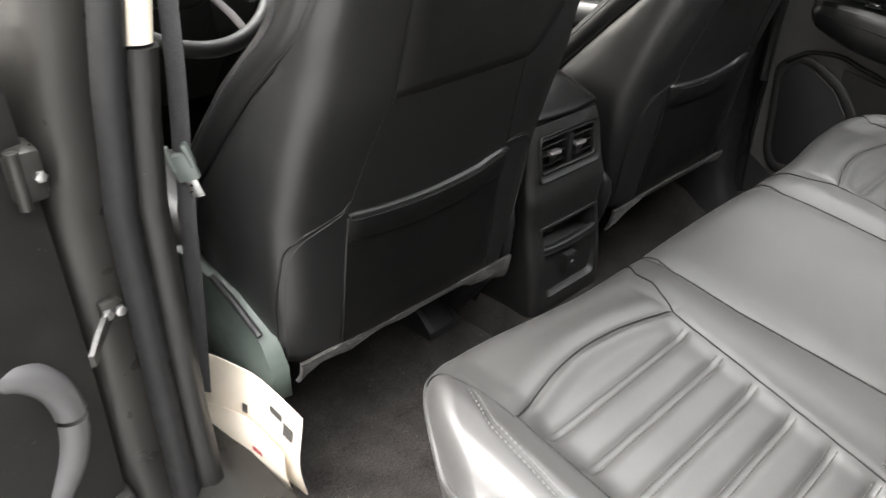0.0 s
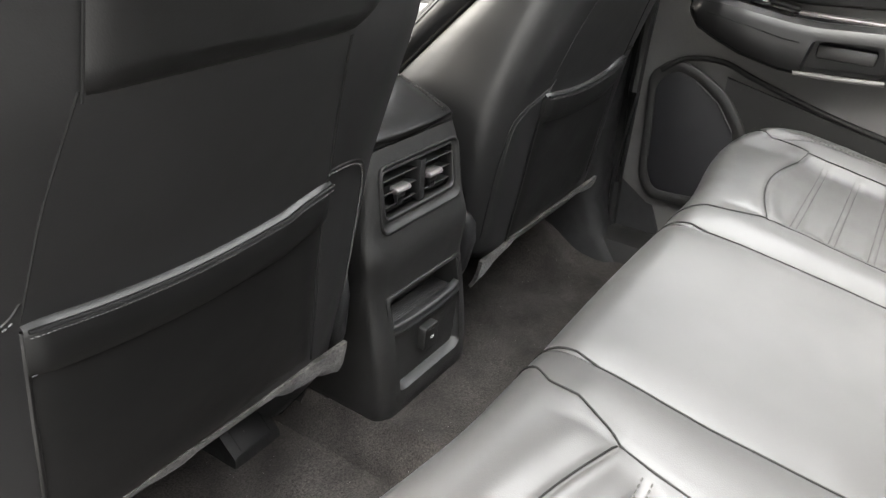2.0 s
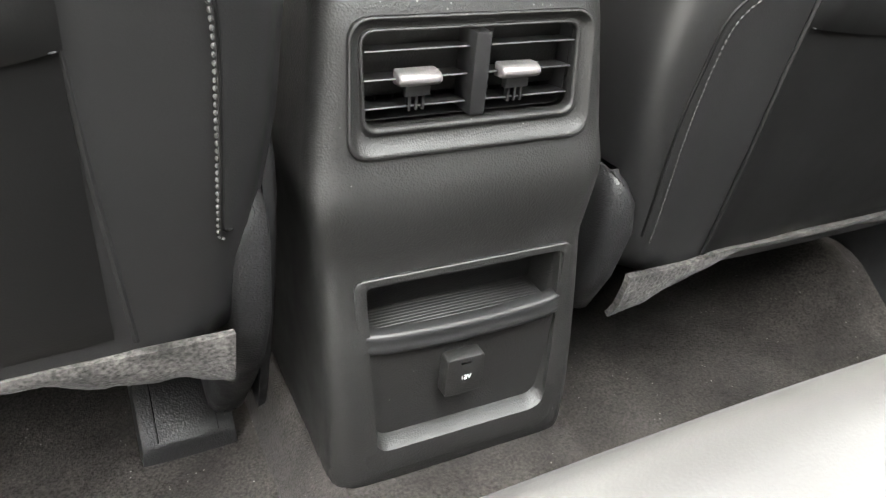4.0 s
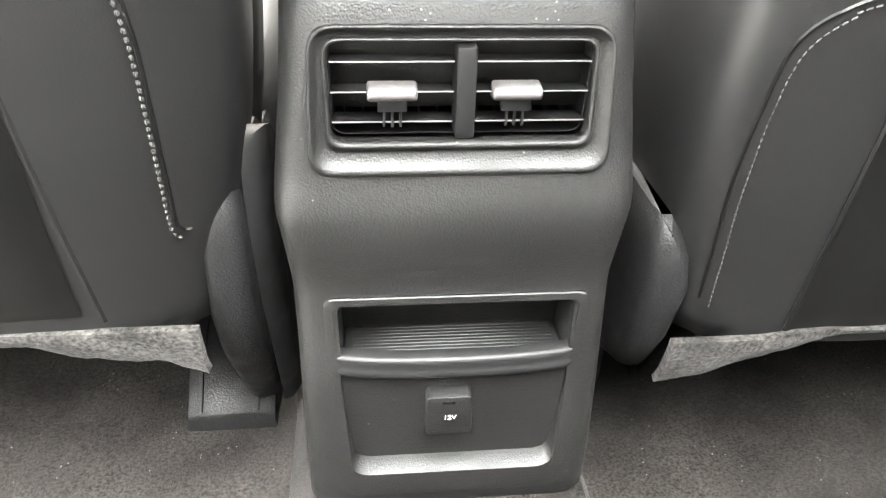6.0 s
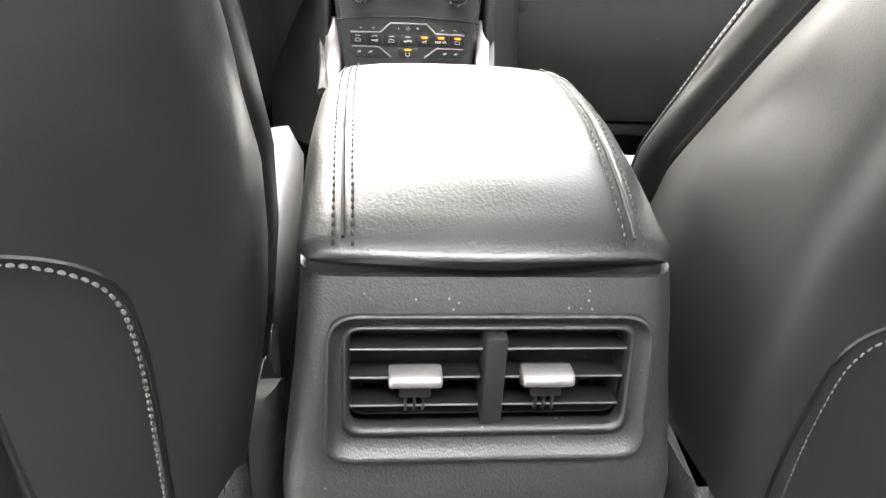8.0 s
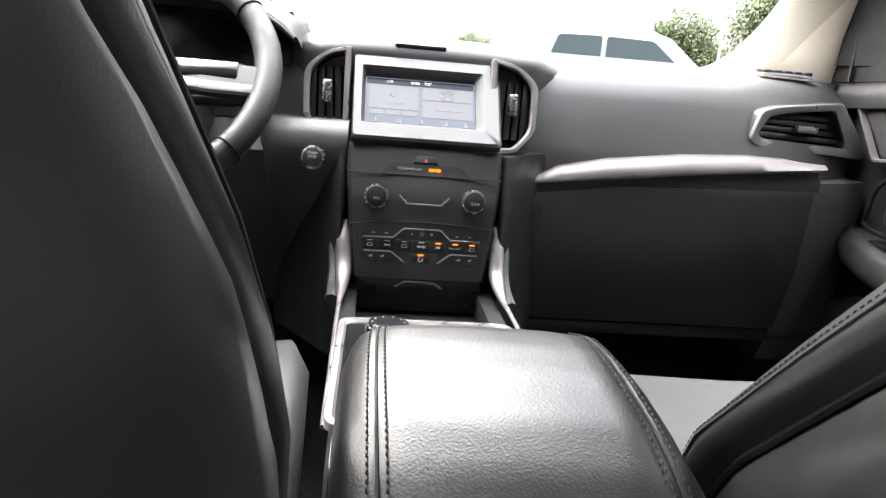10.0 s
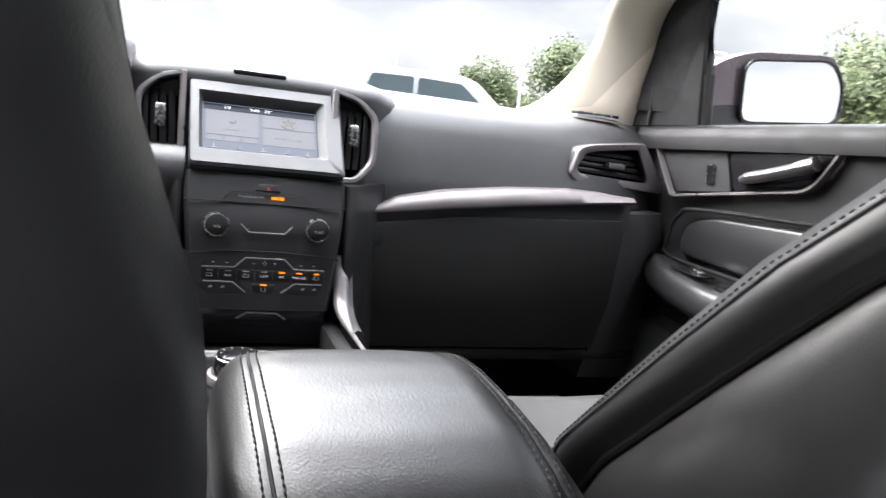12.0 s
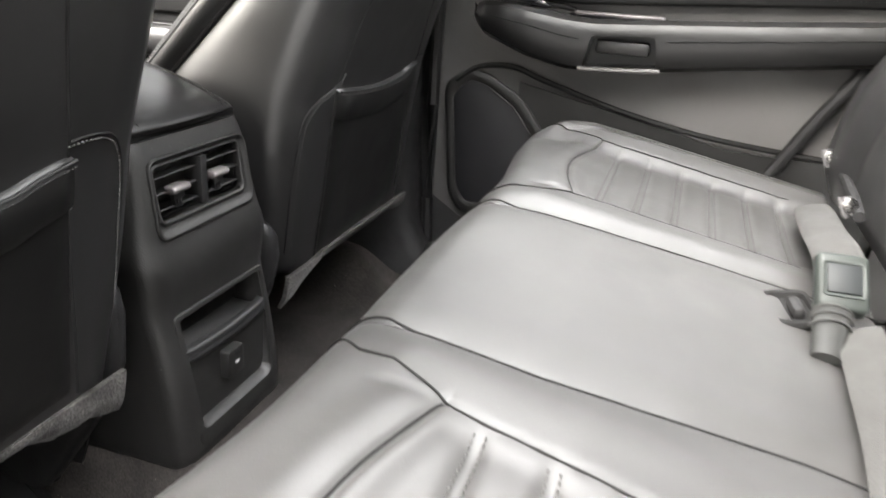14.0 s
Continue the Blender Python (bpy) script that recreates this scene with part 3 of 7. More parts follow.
pull = spline([(0.01, -0.18, 0.385), (0.045, -0.105, 0.400), (0.060, -0.066, 0.372), (0.064, -0.050, 0.315), (0.060, -0.062, 0.250), (0.045, -0.100, 0.190), (0.01, -0.15, 0.15)], 8)
part("door_pull", tube(pull, 0.020, 12), SATIN_GREY, door, "smooth black curved pull")
part("chrome_strip", rbox((0.012, -0.30, 0.512), (0.020, -0.004, 0.521), 0.003), SATIN, door, "slim satin strip")
part("panel_step", loft([[(x, y, z + 0.05 * (-y)) for x, z in ((0.0, 0.40), (0.020, 0.425), (0.024, 0.452), (0.016, 0.466), (0.0, 0.470))] for y in (-0.004, -0.05, -0.12, -0.30)]), PLASTIC_DOOR, door, "moulded step below the armrest", smooth=60)
part("panel_seam", tube([(0.0235, y, 0.456 + 0.05 * -y) for y in (-0.004, -0.05, -0.12, -0.30)], 0.0016, 6), SATIN_DARK, door)
part("speaker_grille", moved(prism(rounded([(-0.30, 0.0), (-0.06, 0.0), (-0.06, 0.16), (-0.25, 0.19)], 0.04), 0.012, 0.006), OUTLEFT), MESH_TRIM, door)

# ================= front seats =================
SZ = (0.20, 0.27, 0.34, 0.42, 0.50, 0.60, 0.67, 0.75, 0.87, 1.0, 1.10)
SB = (-0.010, -0.020, -0.030, -0.040, -0.052, -0.085, -0.112, -0.139, -0.174, -0.208, -0.232)
SP = (0.120, 0.175, 0.205, 0.203, 0.155, 0.062, -0.005, -0.095, -0.150, -0.195, -0.225)
SW = (0.228, 0.237, 0.244, 0.251, 0.256, 0.254, 0.248, 0.236, 0.216, 0.189, 0.158)
SW_SLIM = (0.228, 0.237, 0.244, 0.250, 0.251, 0.243, 0.235, 0.221, 0.200, 0.173, 0.143)


SPREAD = (0, 0, 0, 0, 0.010, 0.019, 0.024, 0.015, 0.007, 0.004, 0.004, 0.003, 0.003, 0.002, 0.001, 0, 0, 0)


def back_half(z, wide=0.0, sw=SW):
    yb, yp, w = lerp(z, SZ, SB), lerp(z, SZ, SP), lerp(z, SZ, sw)
    yf = yp + lerp(z, (0.2, 0.5, 0.75, 1.1), (0.02, 0.058, 0.075, 0.06))
    c = min(0.055, (yp - yb) * 0.8)
    half = [(0, yb - 0.004), (0.4 * w, yb - 0.0035), (w - 0.075, yb - 0.001), (w - 0.048, yb + 0.002), (w - 0.026, yb + 0.15 * c), (w - 0.009, yb + 0.45 * c), (w, yb + 0.9 * c),
            (w + 0.003, (yb + c + yp) / 2), (w + 0.001, yp - 0.010), (w - 0.009, yp - 0.001), (w - 0.009, yp + 0.003), (w + 0.004, yp + 0.012), (w + 0.009, yp + 0.028), (w + 0.002, yf - 0.010),
            (w - 0.022, yf), (w - 0.055, yf - 0.006), (w - 0.10, yf - 0.03), (0, yf - 0.045)]
    wide *= lerp(z, (0.2, 0.3, 0.4, 0.66, 0.76), (0.3, 0.6, 1.0, 1.0, 0.25))
    return [(a + wide * d, b) for (a, b), d in zip(half, SPREAD)]


def back_at(u, z, lift=0.0, wide=0.0, sw=SW):
    """A point on the back of the seat at u across and z up, lifted off it."""
    h = back_half(z, wide if u > 0 else 0.0, sw)[:7]
    return Vector((u, lerp(abs(u), [a for a, _ in h], [b for _, b in h]) - lift, z))


def front_seat(at, hem, seam_in=0.0, wide=0.0, sw=SW):
    def on_back(u, z, lift=0.0):
        return back_at(u, z, lift, wide, sw)

    s = thing("car_seat", "black leather front seat, its back with a stitched pocket", "car seat", group="front seats", at=at)
    rings = []
    for z in np.concatenate([np.linspace(hem[0][2] - 0.012, 1.06, 44), [1.085, 1.10]]):
        h, g = back_half(z, wide, sw), back_half(z, 0.0, sw)
        if z > 1.07:
            k = 0.86 if z < 1.09 else 0.6
            mid = (h[0][1] + h[-1][1]) / 2
            h, g = ([(a * k, mid + (b - mid) * k) for a, b in q] for q in (h, g))
        ring = [(a, b, z) for a, b in h] + [(-a, b, z) for a, b in g[-2:0:-1]]
        rings.append(ring)
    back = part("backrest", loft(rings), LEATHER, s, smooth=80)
    for sgn in (-1, 1):
        line = [Vector((sgn * (lerp(z, SZ, sw) - 0.004 + 0.004 * wide * (sgn > 0)), lerp(z, SZ, SP) + 0.001, z)) for z in np.linspace(0.26, 1.06, 40)]
        part("piping", tube(line, 0.003, 6), SEAM_SHADE, back, "black piping between side and bolster")
        rows = []
        for off in (0.040, 0.046):
            rows += [[Vector((sgn * (lerp(z, SZ, sw) + 0.0055 + 0.003 * wide * (sgn > 0) - 0.30 * (off - 0.040)), lerp(z, SZ, SP) + off * lerp(z, (0.2, 0.5, 0.75, 1.1), (0.5, 1, 1.2, 1)), z)) for z in np.linspace(0.40, 1.04, 60)]]
        part("bolster_seam", tube(rows[0], 0.0012, 5), THREAD_DARK, back)
        part("bolster_stitching", stitches(rows[1], 0.0034, 0.0022, 0.0006, 0.0, (sgn, 0, 0)), THREAD, back)

    # raised upper panel, with a rounded lower edge
    def upper(a, b):
        z = 0.664 + 0.39 * b + 0.008 * (a - 0.5)
        u0, u1 = -0.117 - 0.02 * b, 0.122 + 0.058 * min(1, b * 5) ** 0.6
        e = min(a, 1 - a) * 9, b * 22
        puff = 0.011 * min(1, e[0]) ** 0.5 * min(1, e[1]) ** 0.5 * (1 - 0.3 * b)
        return on_back(u0 + (u1 - u0) * a, z, puff - 0.001)
    part("upper_panel", sheet(upper, np.linspace(0, 1, 30), np.concatenate([np.linspace(0, 0.06, 8), np.linspace(0.08, 1, 22)])), VINYL, s, "smooth black upper back panel", smooth=80)
    seam = [on_back(-0.117 - 0.02 * b, 0.658 + 0.39 * b, 0.0015) for b in np.linspace(0, 1, 24)]
    part("panel_seam", tube(seam, 0.0012, 6), SEAM_SHADE, s)

    # pocket, its flap and the stitched edges
    def pocket(a, b):
        u = -0.149 + 0.309 * a
        z = hem[3][2] + 0.004 + (0.464 - hem[3][2]) * b - 0.02 * (1 - b) * (0.5 - a)
        puff = 0.0045 * min(1, a * 14, (1 - a) * 14) ** 0.5 * min(1, b * 10) ** 0.5 * (0.75 + 0.25 * b)
        return on_back(u, z, puff + 0.001 + 0.0015 * noise.noise((u * 14, z * 14, at[0])))
    part("pocket", sheet(pocket, np.linspace(0, 1, 34), np.linspace(0, 1, 24)), VINYL, s, "black vinyl seat-back pocket", smooth=80)

    def rim(u):
        k = (u + 0.149) / 0.309
        return 0.496 - 0.010 * math.sin(math.pi * min(1, k * 1.15)) + 0.012 * max(0, k - 0.8) / 0.2

    def flap(a, b):
        u = -0.150 + 0.311 * a
        z = rim(u) - 0.042 * (1 - b)
        puff = 0.0052 + 0.0032 * math.sin(math.pi * b) ** 0.7
        return on_back(u, z, puff * min(1, a * 18 + 0.25, (1 - a) * 18 + 0.25) - (0.007 if b > 0.99 else 0))
    fl = part("pocket_flap", sheet(flap, np.linspace(0, 1, 40), np.linspace(0, 1, 12), -0.003), VINYL, s, "padded pocket rim", smooth=80)
    edge = [on_back(u, rim(u) - 0.002, 0.0080) for u in np.linspace(-0.149, 0.160, 50)]
    part("pocket_piping", tube(edge, 0.0018, 6), VINYL, fl)
    part("pocket_stitching", stitches([p + Vector((0, -0.0018, -0.004)) for p in edge], 0.0026, 0.0014, 0.0005, 0.0, (0, -1, 0)), THREAD, fl)
    edge = [on_back(u, rim(u) - 0.043, 0.0060) for u in np.linspace(-0.148, 0.158, 40)]
    part("lower_stitching", stitches(edge, 0.004, 0.003, 0.0006, 0.0, (0, -1, 0)), THREAD_DARK, fl)
    curves = ([(-0.233, 0.262), (-0.236, 0.30), (-0.2405, 0.36), (-0.241, 0.42), (-0.236, 0.462), (-0.216, 0.484), (-0.185, 0.495), (-0.160, 0.505), (-0.150, 0.517)],
              [(0.158, 0.521), (0.185, 0.522), (0.212, 0.516), (0.228, 0.500), (0.233, 0.470), (0.2325, 0.42), (0.231, 0.37), (0.2305, 0.345), (0.2325, 0.338), (0.237, 0.336)])
    for c in curves:
        c = spline([(a + (seam_in if a < 0 else 0), b, 0) for a, b in c], 8)
        part("edge_piping", tube([on_back(p.x, p.y, -0.0001) for p in c], 0.0014, 6), VINYL, s)
        k, heavy = (0.0030, 0.0013) if wide and c[0].x > 0 else (0.0055 if c[0].x > 0 else -0.0055, 0.0008)
        part("edge_stitching", stitches([on_back(p.x - k * (0.3 if abs(p.x) < 0.2 else 1), p.y - 0.004, 0.0012) for p in c[:-6]], 0.0034, 0.0014, heavy, 0.0, (0, -1, 0)), THREAD, s)
    # raised strip beside the pocket on the inner side, between its seam and the pocket
    part("strip_seam", tube([on_back(lerp(z, (0.27, 0.40, 0.52, 0.665), (0.172, 0.163, 0.158, 0.124)), z, -0.0010) for z in np.linspace(0.27, 0.665, 26)], 0.0022, 6), SEAM_SHADE, s)
    part("strip_seam", tube([on_back(lerp(z, (0.50, 0.58, 0.665), (-0.150, -0.138, -0.119)), z, -0.0007) for z in np.linspace(0.50, 0.665, 14)], 0.0014, 6), SEAM_SHADE, s)
    part("pocket_edge", tube([on_back(-0.150, z, 0.0015) for z in np.linspace(hem[0][2] + 0.002, 0.492, 24)], 0.0024, 6), VINYL, s, "stitched side of the pocket")
    # fleece lining below the leather
    def lining(a, b):
        us = [h[0] for h in hem]
        u = us[0] + (us[-1] - us[0]) * a
        dip = lerp(u, us, [h[1] for h in hem]) + 0.0022 * noise.noise((u * 70, at[0], 0.4))
        fold = 0.003 * math.sin(a * 23) + 0.004 * noise.noise((u * 30, b * 2, at[0]))
        fuzz = 0.0011 * noise.noise((u * 260, b * 9, at[0] + 2))
        return Vector((u, -0.0190 + 0.016 * b * b + (fold + fuzz) * b, lerp(u, us, [h[2] for h in hem]) - dip * b))
    part("fleece_lining", sheet(lining, np.linspace(0, 1, 150), np.linspace(0, 1, 12), -0.006), FLEECE, s, "grey fleece lining hanging under the backrest", smooth=70)
    # cushion
    rings = []
    for y, w, z0, z1 in ((0.05, 0.155, 0.20, 0.30), (0.08, 0.180, 0.19, 0.335), (0.15, 0.215, 0.18, 0.365), (0.30, 0.255, 0.17, 0.385), (0.45, 0.255, 0.18, 0.395), (0.56, 0.25, 0.19, 0.40), (0.61, 0.24, 0.20, 0.385), (0.63, 0.215, 0.22, 0.35)):
        rings.append([(a * w, y, z) for a, z in ((-0.92, z0), (-1.0, z0 + 0.05), (-1.02, z1 - 0.03), (-0.95, z1 + 0.006), (-0.78, z1), (-0.62, z1 - 0.022), (0, z1 - 0.026), (0.62, z1 - 0.022), (0.78, z1), (0.95, z1 + 0.006), (1.02, z1 - 0.03), (1.0, z0 + 0.05), (0.92, z0))])
    part("cushion", loft(rings), LEATHER_LIT, s, smooth=80)
    part("under_frame", rbox((-0.15, 0.16, 0.10), (0.15, 0.55, 0.20), 0.02), RUBBER, s)
    # recliner covers and rail covers on both sides
    for sgn in (-1, 1):
        part("seat_rail", rbox((sgn * 0.20 - 0.025, 0.2, 0.004), (sgn * 0.20 + 0.025, 0.75, 0.05), 0.006), STEEL, s)
        if sgn * at[0] > 0:
            continue
        rings = []
        upright = at[0] > 0
        if upright:
            plan = ((0.095, 0.150, 0.20, 0.230, 0.250), (0.140, 0.085, 0.20, 0.230, 0.254), (0.174, 0.020, 0.19, 0.229, 0.257), (0.215, 0.004, 0.18, 0.224, 0.254), (0.266, -0.006, 0.17, 0.221, 0.256), (0.295, -0.006, 0.16, 0.226, 0.256), (0.312, 0.000, 0.14, 0.234, 0.255), (0.322, 0.014, 0.12, 0.240, 0.252))
        else:
            plan = ((0.075, 0.105, 0.17, 0.226, 0.258), (0.14, 0.060, 0.165, 0.228, 0.262), (0.20, 0.020, 0.16, 0.230, 0.264), (0.25, -0.002, 0.155, 0.232, 0.265), (0.310, -0.008, 0.15, 0.234, 0.265), (0.338, -0.004, 0.14, 0.238, 0.264), (0.354, 0.010, 0.12, 0.244, 0.262))
        for z, y0, y1, x0, x1 in plan:
            rings.append([(sgn * a, b, z) for a, b in ((x0, y0 + 0.014), (x0 + 0.004, y0 + 0.004), (x0 + 0.010, y0), (x1 - 0.010, y0), (x1 - 0.003, y0 + 0.004), (x1, y0 + 0.014), (x1, y1), (x0, y1))])
        part("recliner_cover", loft(rings), RECLINER, s, "grained black hinge cover", smooth=45)
        if not upright:
            part("hinge_blade", loft([[(sgn * a, b, z) for a, b in ((0.265, y0), (0.272, y0 + 0.003), (0.279, y0 + 0.02), (0.279, y1), (0.265, y1))] for z, y0, y1 in ((0.09, 0.085, 0.14), (0.24, 0.035, 0.13), (0.33, 0.020, 0.12), (0.358, 0.022, 0.09), (0.370, 0.028, 0.07), (0.376, 0.036, 0.055))]), RUBBER, s, smooth=60)
        # panel added to keep light from the front off the hinge cover
        part("light_block_trim", rbox((sgn * 0.243 - 0.008, 0.10, 0.075), (sgn * 0.243 + 0.008, 0.56, 0.30), 0.006), RUBBER, s, "dark trim added along the cushion to block light")
        tall, lip = (0.030, 0.014) if upright else (0.098, 0.036)
        rail = part("rail_cover", loft([[(sgn * a, y, z) for a, z in ((0.160, 0.0), (0.164, h), (0.172, h + 0.005), (0.240, h + 0.005), (0.248, h), (0.251, 0.0))] for y, h in ((0.112, 0.004), (0.113, lip), (0.116, lip + 0.004), (0.150, lip + (tall - lip) * 0.55), (0.22, tall), (0.28, tall))]), RECLINER, s, "black rail end cover", smooth=40)
        for a in (0.178, 0.233):
            part("cover_joint", tube([(sgn * a, 0.1165, lip + 0.0092), (sgn * a, 0.150, lip + (tall - lip) * 0.55 + 0.0052), (sgn * a, 0.20, lip + (tall - lip) * 0.87 + 0.0052)], 0.0010, 5), SEAM_SHADE, rail)
    return s


# the lining's hem: across the seat, how far it hangs, and from which height
driver = front_seat((-0.40, 0, 0), ((-0.225, 0.042, 0.264), (-0.19, 0.028, 0.264), (0.0, 0.020, 0.264), (0.125, 0.017, 0.264), (0.15, 0.033, 0.264), (0.19, 0.040, 0.264), (0.232, 0.048, 0.264)), 0.0, 1.0)
tagged(driver, "black leather driver seat, its back with a stitched pocket")
# side shield with a lever and a tag, on the driver seat alone
rings = []
for y, z0, z1 in ((-0.005, 0.20, 0.255), (0.02, 0.185, 0.30), (0.10, 0.17, 0.345), (0.22, 0.16, 0.36), (0.42, 0.16, 0.33), (0.55, 0.18, 0.29)):
    rings.append([(a, y, b) for a, b in ((-0.235, z0), (-0.262, z0 + 0.006), (-0.270, (z0 + z1) / 2), (-0.262, z1 - 0.006), (-0.235, z1))])
shield = part("side_shield", loft(rings), SIDE_SHIELD, driver, "green-grey moulded side shield", smooth=60)
part("shield_trim", tube([(-0.268, 0.03, 0.205), (-0.273, 0.12, 0.20), (-0.275, 0.24, 0.195)], 0.007, 8), RECLINER, shield)
part("shield_trim", tube([(-0.262, 0.02, 0.310), (-0.268, 0.07, 0.345), (-0.268, 0.13, 0.362)], 0.006, 8), RECLINER, shield)
part("airbag_tag", rbox((-0.2755, -0.075, 0.80), (-0.262, -0.060, 0.86), 0.002), PLASTIC_SMOOTH, driver, "small black tag on the bolster")
passenger = front_seat((0.403, 0, 0), ((-0.238, 0.050, 0.236), (-0.205, 0.048, 0.236), (-0.17, 0.030, 0.236), (-0.12, 0.016, 0.243), (-0.05, 0.013, 0.243), (0.12, 0.016, 0.243), (0.225, 0.030, 0.243)), 0.017, 0.0, SW_SLIM)
tagged(passenger, "black leather passenger seat, its back with a stitched pocket")

# ================= centre console =================
CX = 0.005
CZ = (0.085, 0.10, 0.147, 0.19, 0.234, 0.286, 0.325, 0.345, 0.372, 0.42, 0.455, 0.478)
CY = (-0.036, -0.043, -0.042, -0.037, -0.030, -0.019, -0.022, -0.021, -0.012, -0.006, 0.0, 0.010)
CW = (0.105, 0.110, 0.110, 0.110, 0.110, 0.111, 0.115, 0.118, 0.116, 0.110, 0.107, 0.106)
console = thing("centre_console", "black grained centre console with rear air vents and tray", "car console")


def console_y(z):
    return lerp(z, CZ, CY)


rings = []
for z in np.concatenate([[0.085, 0.092], np.linspace(0.10, 0.47, 38), [0.478]]):
    y, w = lerp(z, CZ, CY), lerp(z, CZ, CW)
    r = 0.026
    half = [(w - r, y), (w - 0.55 * r, y + 0.05 * r), (w - 0.2 * r, y + 0.3 * r), (w - 0.03 * r, y + 0.62 * r), (w, y + r), (w, y + 0.15), (w * 0.98, 0.315)]
    rings.append([(CX + a, b, z) for a, b in half] + [(CX - a, b, z) for a, b in half[::-1]])
body = part("body", loft(rings), PLASTIC, console, smooth=60)
cut(body,
    moved(prism(rounded([(-0.0835, 0.4585), (0.0945, 0.4585), (0.0970, 0.3725), (-0.0865, 0.3725)], 0.015, 6), 0.11), Matrix.Translation((0, 0.09, 0)) @ BACKWARD),
    moved(prism(rounded([(-0.076, 0.277), (0.088, 0.277), (0.086, 0.222), (-0.074, 0.222)], 0.006, 4), 0.12), Matrix.Translation((0, 0.055, 0)) @ BACKWARD),
    moved(prism(rounded([(-0.076, 0.230), (0.087, 0.230), (0.082, 0.128), (-0.070, 0.128)], 0.010, 5), 0.12), Matrix.Translation((0, -0.026, 0)) @ BACKWARD))
# vent: sloped surround, slats, divider, tabs
inner = rounded([(-0.0745, 0.4495), (0.0845, 0.4495), (0.0835, 0.3905), (-0.0735, 0.3905)], 0.009, 6)
outer = rounded([(-0.0850, 0.4600), (0.0960, 0.4600), (0.0985, 0.3710), (-0.0880, 0.3710)], 0.016, 6)


def vent_ring(k, lift):
    """The surround's outline between the outer edge (k 0) and the opening (k 1), lift in front of the console's face."""
    mix = [Vector(a) * (1 - k) + Vector(b) * k for a, b in zip(outer, inner)]
    return [(p.x, console_y(p.y) - lift - 0.0015, p.y) for p in mix]


vent = part("vent_surround", loft([vent_ring(k, d) for k, d in ((0.0, -0.004), (0.0, 0.0002), (0.06, 0.0014), (0.14, 0.0015), (0.22, 0.0004), (0.34, -0.0024), (0.62, -0.0048), (0.74, -0.0050), (0.80, -0.0030), (0.88, -0.0026), (0.95, -0.0032), (1.0, -0.0060), (1.0, -0.012))], caps=False), PLASTIC, console, "smooth black vent surround", smooth=70)
part("vent_duct", moved(ringplate(inner, [(p[0] * 0.985 + 0.0001, 0.42 + (p[1] - 0.42) * 0.97) for p in inner], 0.056), Matrix.Translation((0, 0.062, 0)) @ BACKWARD), RUBBER, vent)
part("vent_back", rbox((-0.08, 0.060, 0.383), (0.092, 0.064, 0.457), 0), RUBBER, vent)
part("divider", rbox((0.0015, -0.0055, 0.3915), (0.0135, 0.02, 0.4485), 0.0015), PLASTIC_SMOOTH, vent)
for x0, x1, xk in ((-0.073, 0.0005, -0.0365), (0.0145, 0.083, 0.0385)):
    for z in (0.438, 0.4195, 0.4005):
        part("slat", loft([[(x, y, z + d) for y, d in ((0.0, 0.0), (0.0006, 0.0007), (0.003, 0.0007), (0.022, -0.0020), (0.022, -0.0030), (0.003, -0.0006), (0.0006, -0.0006))] for x in (x0, x1)]), PLASTIC_SMOOTH, vent)
    for i in range(6):
        x = x0 + (x1 - x0) * (i + 0.5) / 6
        part("fin", rbox((x - 0.0006, 0.026, 0.392), (x + 0.0006, 0.05, 0.448), 0), PLASTIC_SMOOTH, vent)
    oval = ((-0.0075, 0.4180), (-0.0088, 0.4200), (-0.0080, 0.4225), (-0.0055, 0.4242), (-0.001, 0.4250), (0.006, 0.4248), (0.006, 0.4150), (-0.002, 0.4155), (-0.0055, 0.4163))
    tab = part("tab", loft([[(xk + x, y * f, 0.420 + (z - 0.420) * f) for y, z in oval] for x, f in ((-0.0150, 0.75), (-0.0144, 0.93), (-0.0132, 1.0), (0.0132, 1.0), (0.0144, 0.93), (0.0150, 0.75))]), SATIN, vent, "silver vent tab", smooth=70)
    part("tab_stem", rbox((xk - 0.009, -0.003, 0.408), (xk + 0.009, 0.004, 0.4155), 0.001), PLASTIC_SMOOTH, tab)
    for i in (-1, 0, 1):
        part("stem_rib", rbox((xk + i * 0.005 - 0.0008, -0.001, 0.398), (xk + i * 0.005 + 0.0008, 0.004, 0.408), 0), PLASTIC_SMOOTH, tab)
# tray with a ribbed floor and a lip
tray = part("tray", rbox((-0.073, -0.024, 0.2265), (0.085, 0.046, 0.2305), 0.001), PLASTIC_SMOOTH, console)
part("tray_back", loft([[(x, y, z) for y, z in ((0.016, 0.2265), (0.0145, 0.232), (0.0135, 0.262), (0.011, 0.2805), (0.030, 0.2805), (0.030, 0.2265))] for x in (-0.0765, 0.0885)]), PLASTIC, tray)
for i in range(9):
    y = -0.0185 + i * 0.0036
    part("rib", rbox((-0.067, y, 0.2300), (0.080, y + 0.0016, 0.2312), 0.0005, 1), PLASTIC, tray)
section = ((-0.0215, 0.2405), (-0.0285, 0.2400), (-0.0315, 0.2385), (-0.0325, 0.2350), (-0.0315, 0.2315), (-0.0330, 0.2295), (-0.0338, 0.2268), (-0.0330, 0.2240), (-0.029, 0.2222), (-0.0215, 0.2225))
rings = []
for i in range(21):
    k = -1 + i / 10
    rings.append([(0.006 + 0.087 * k, y - 0.0045 * (1 - k ** 2) + 0.004 * k ** 10, z - 0.001 * (1 - k ** 2)) for y, z in section])
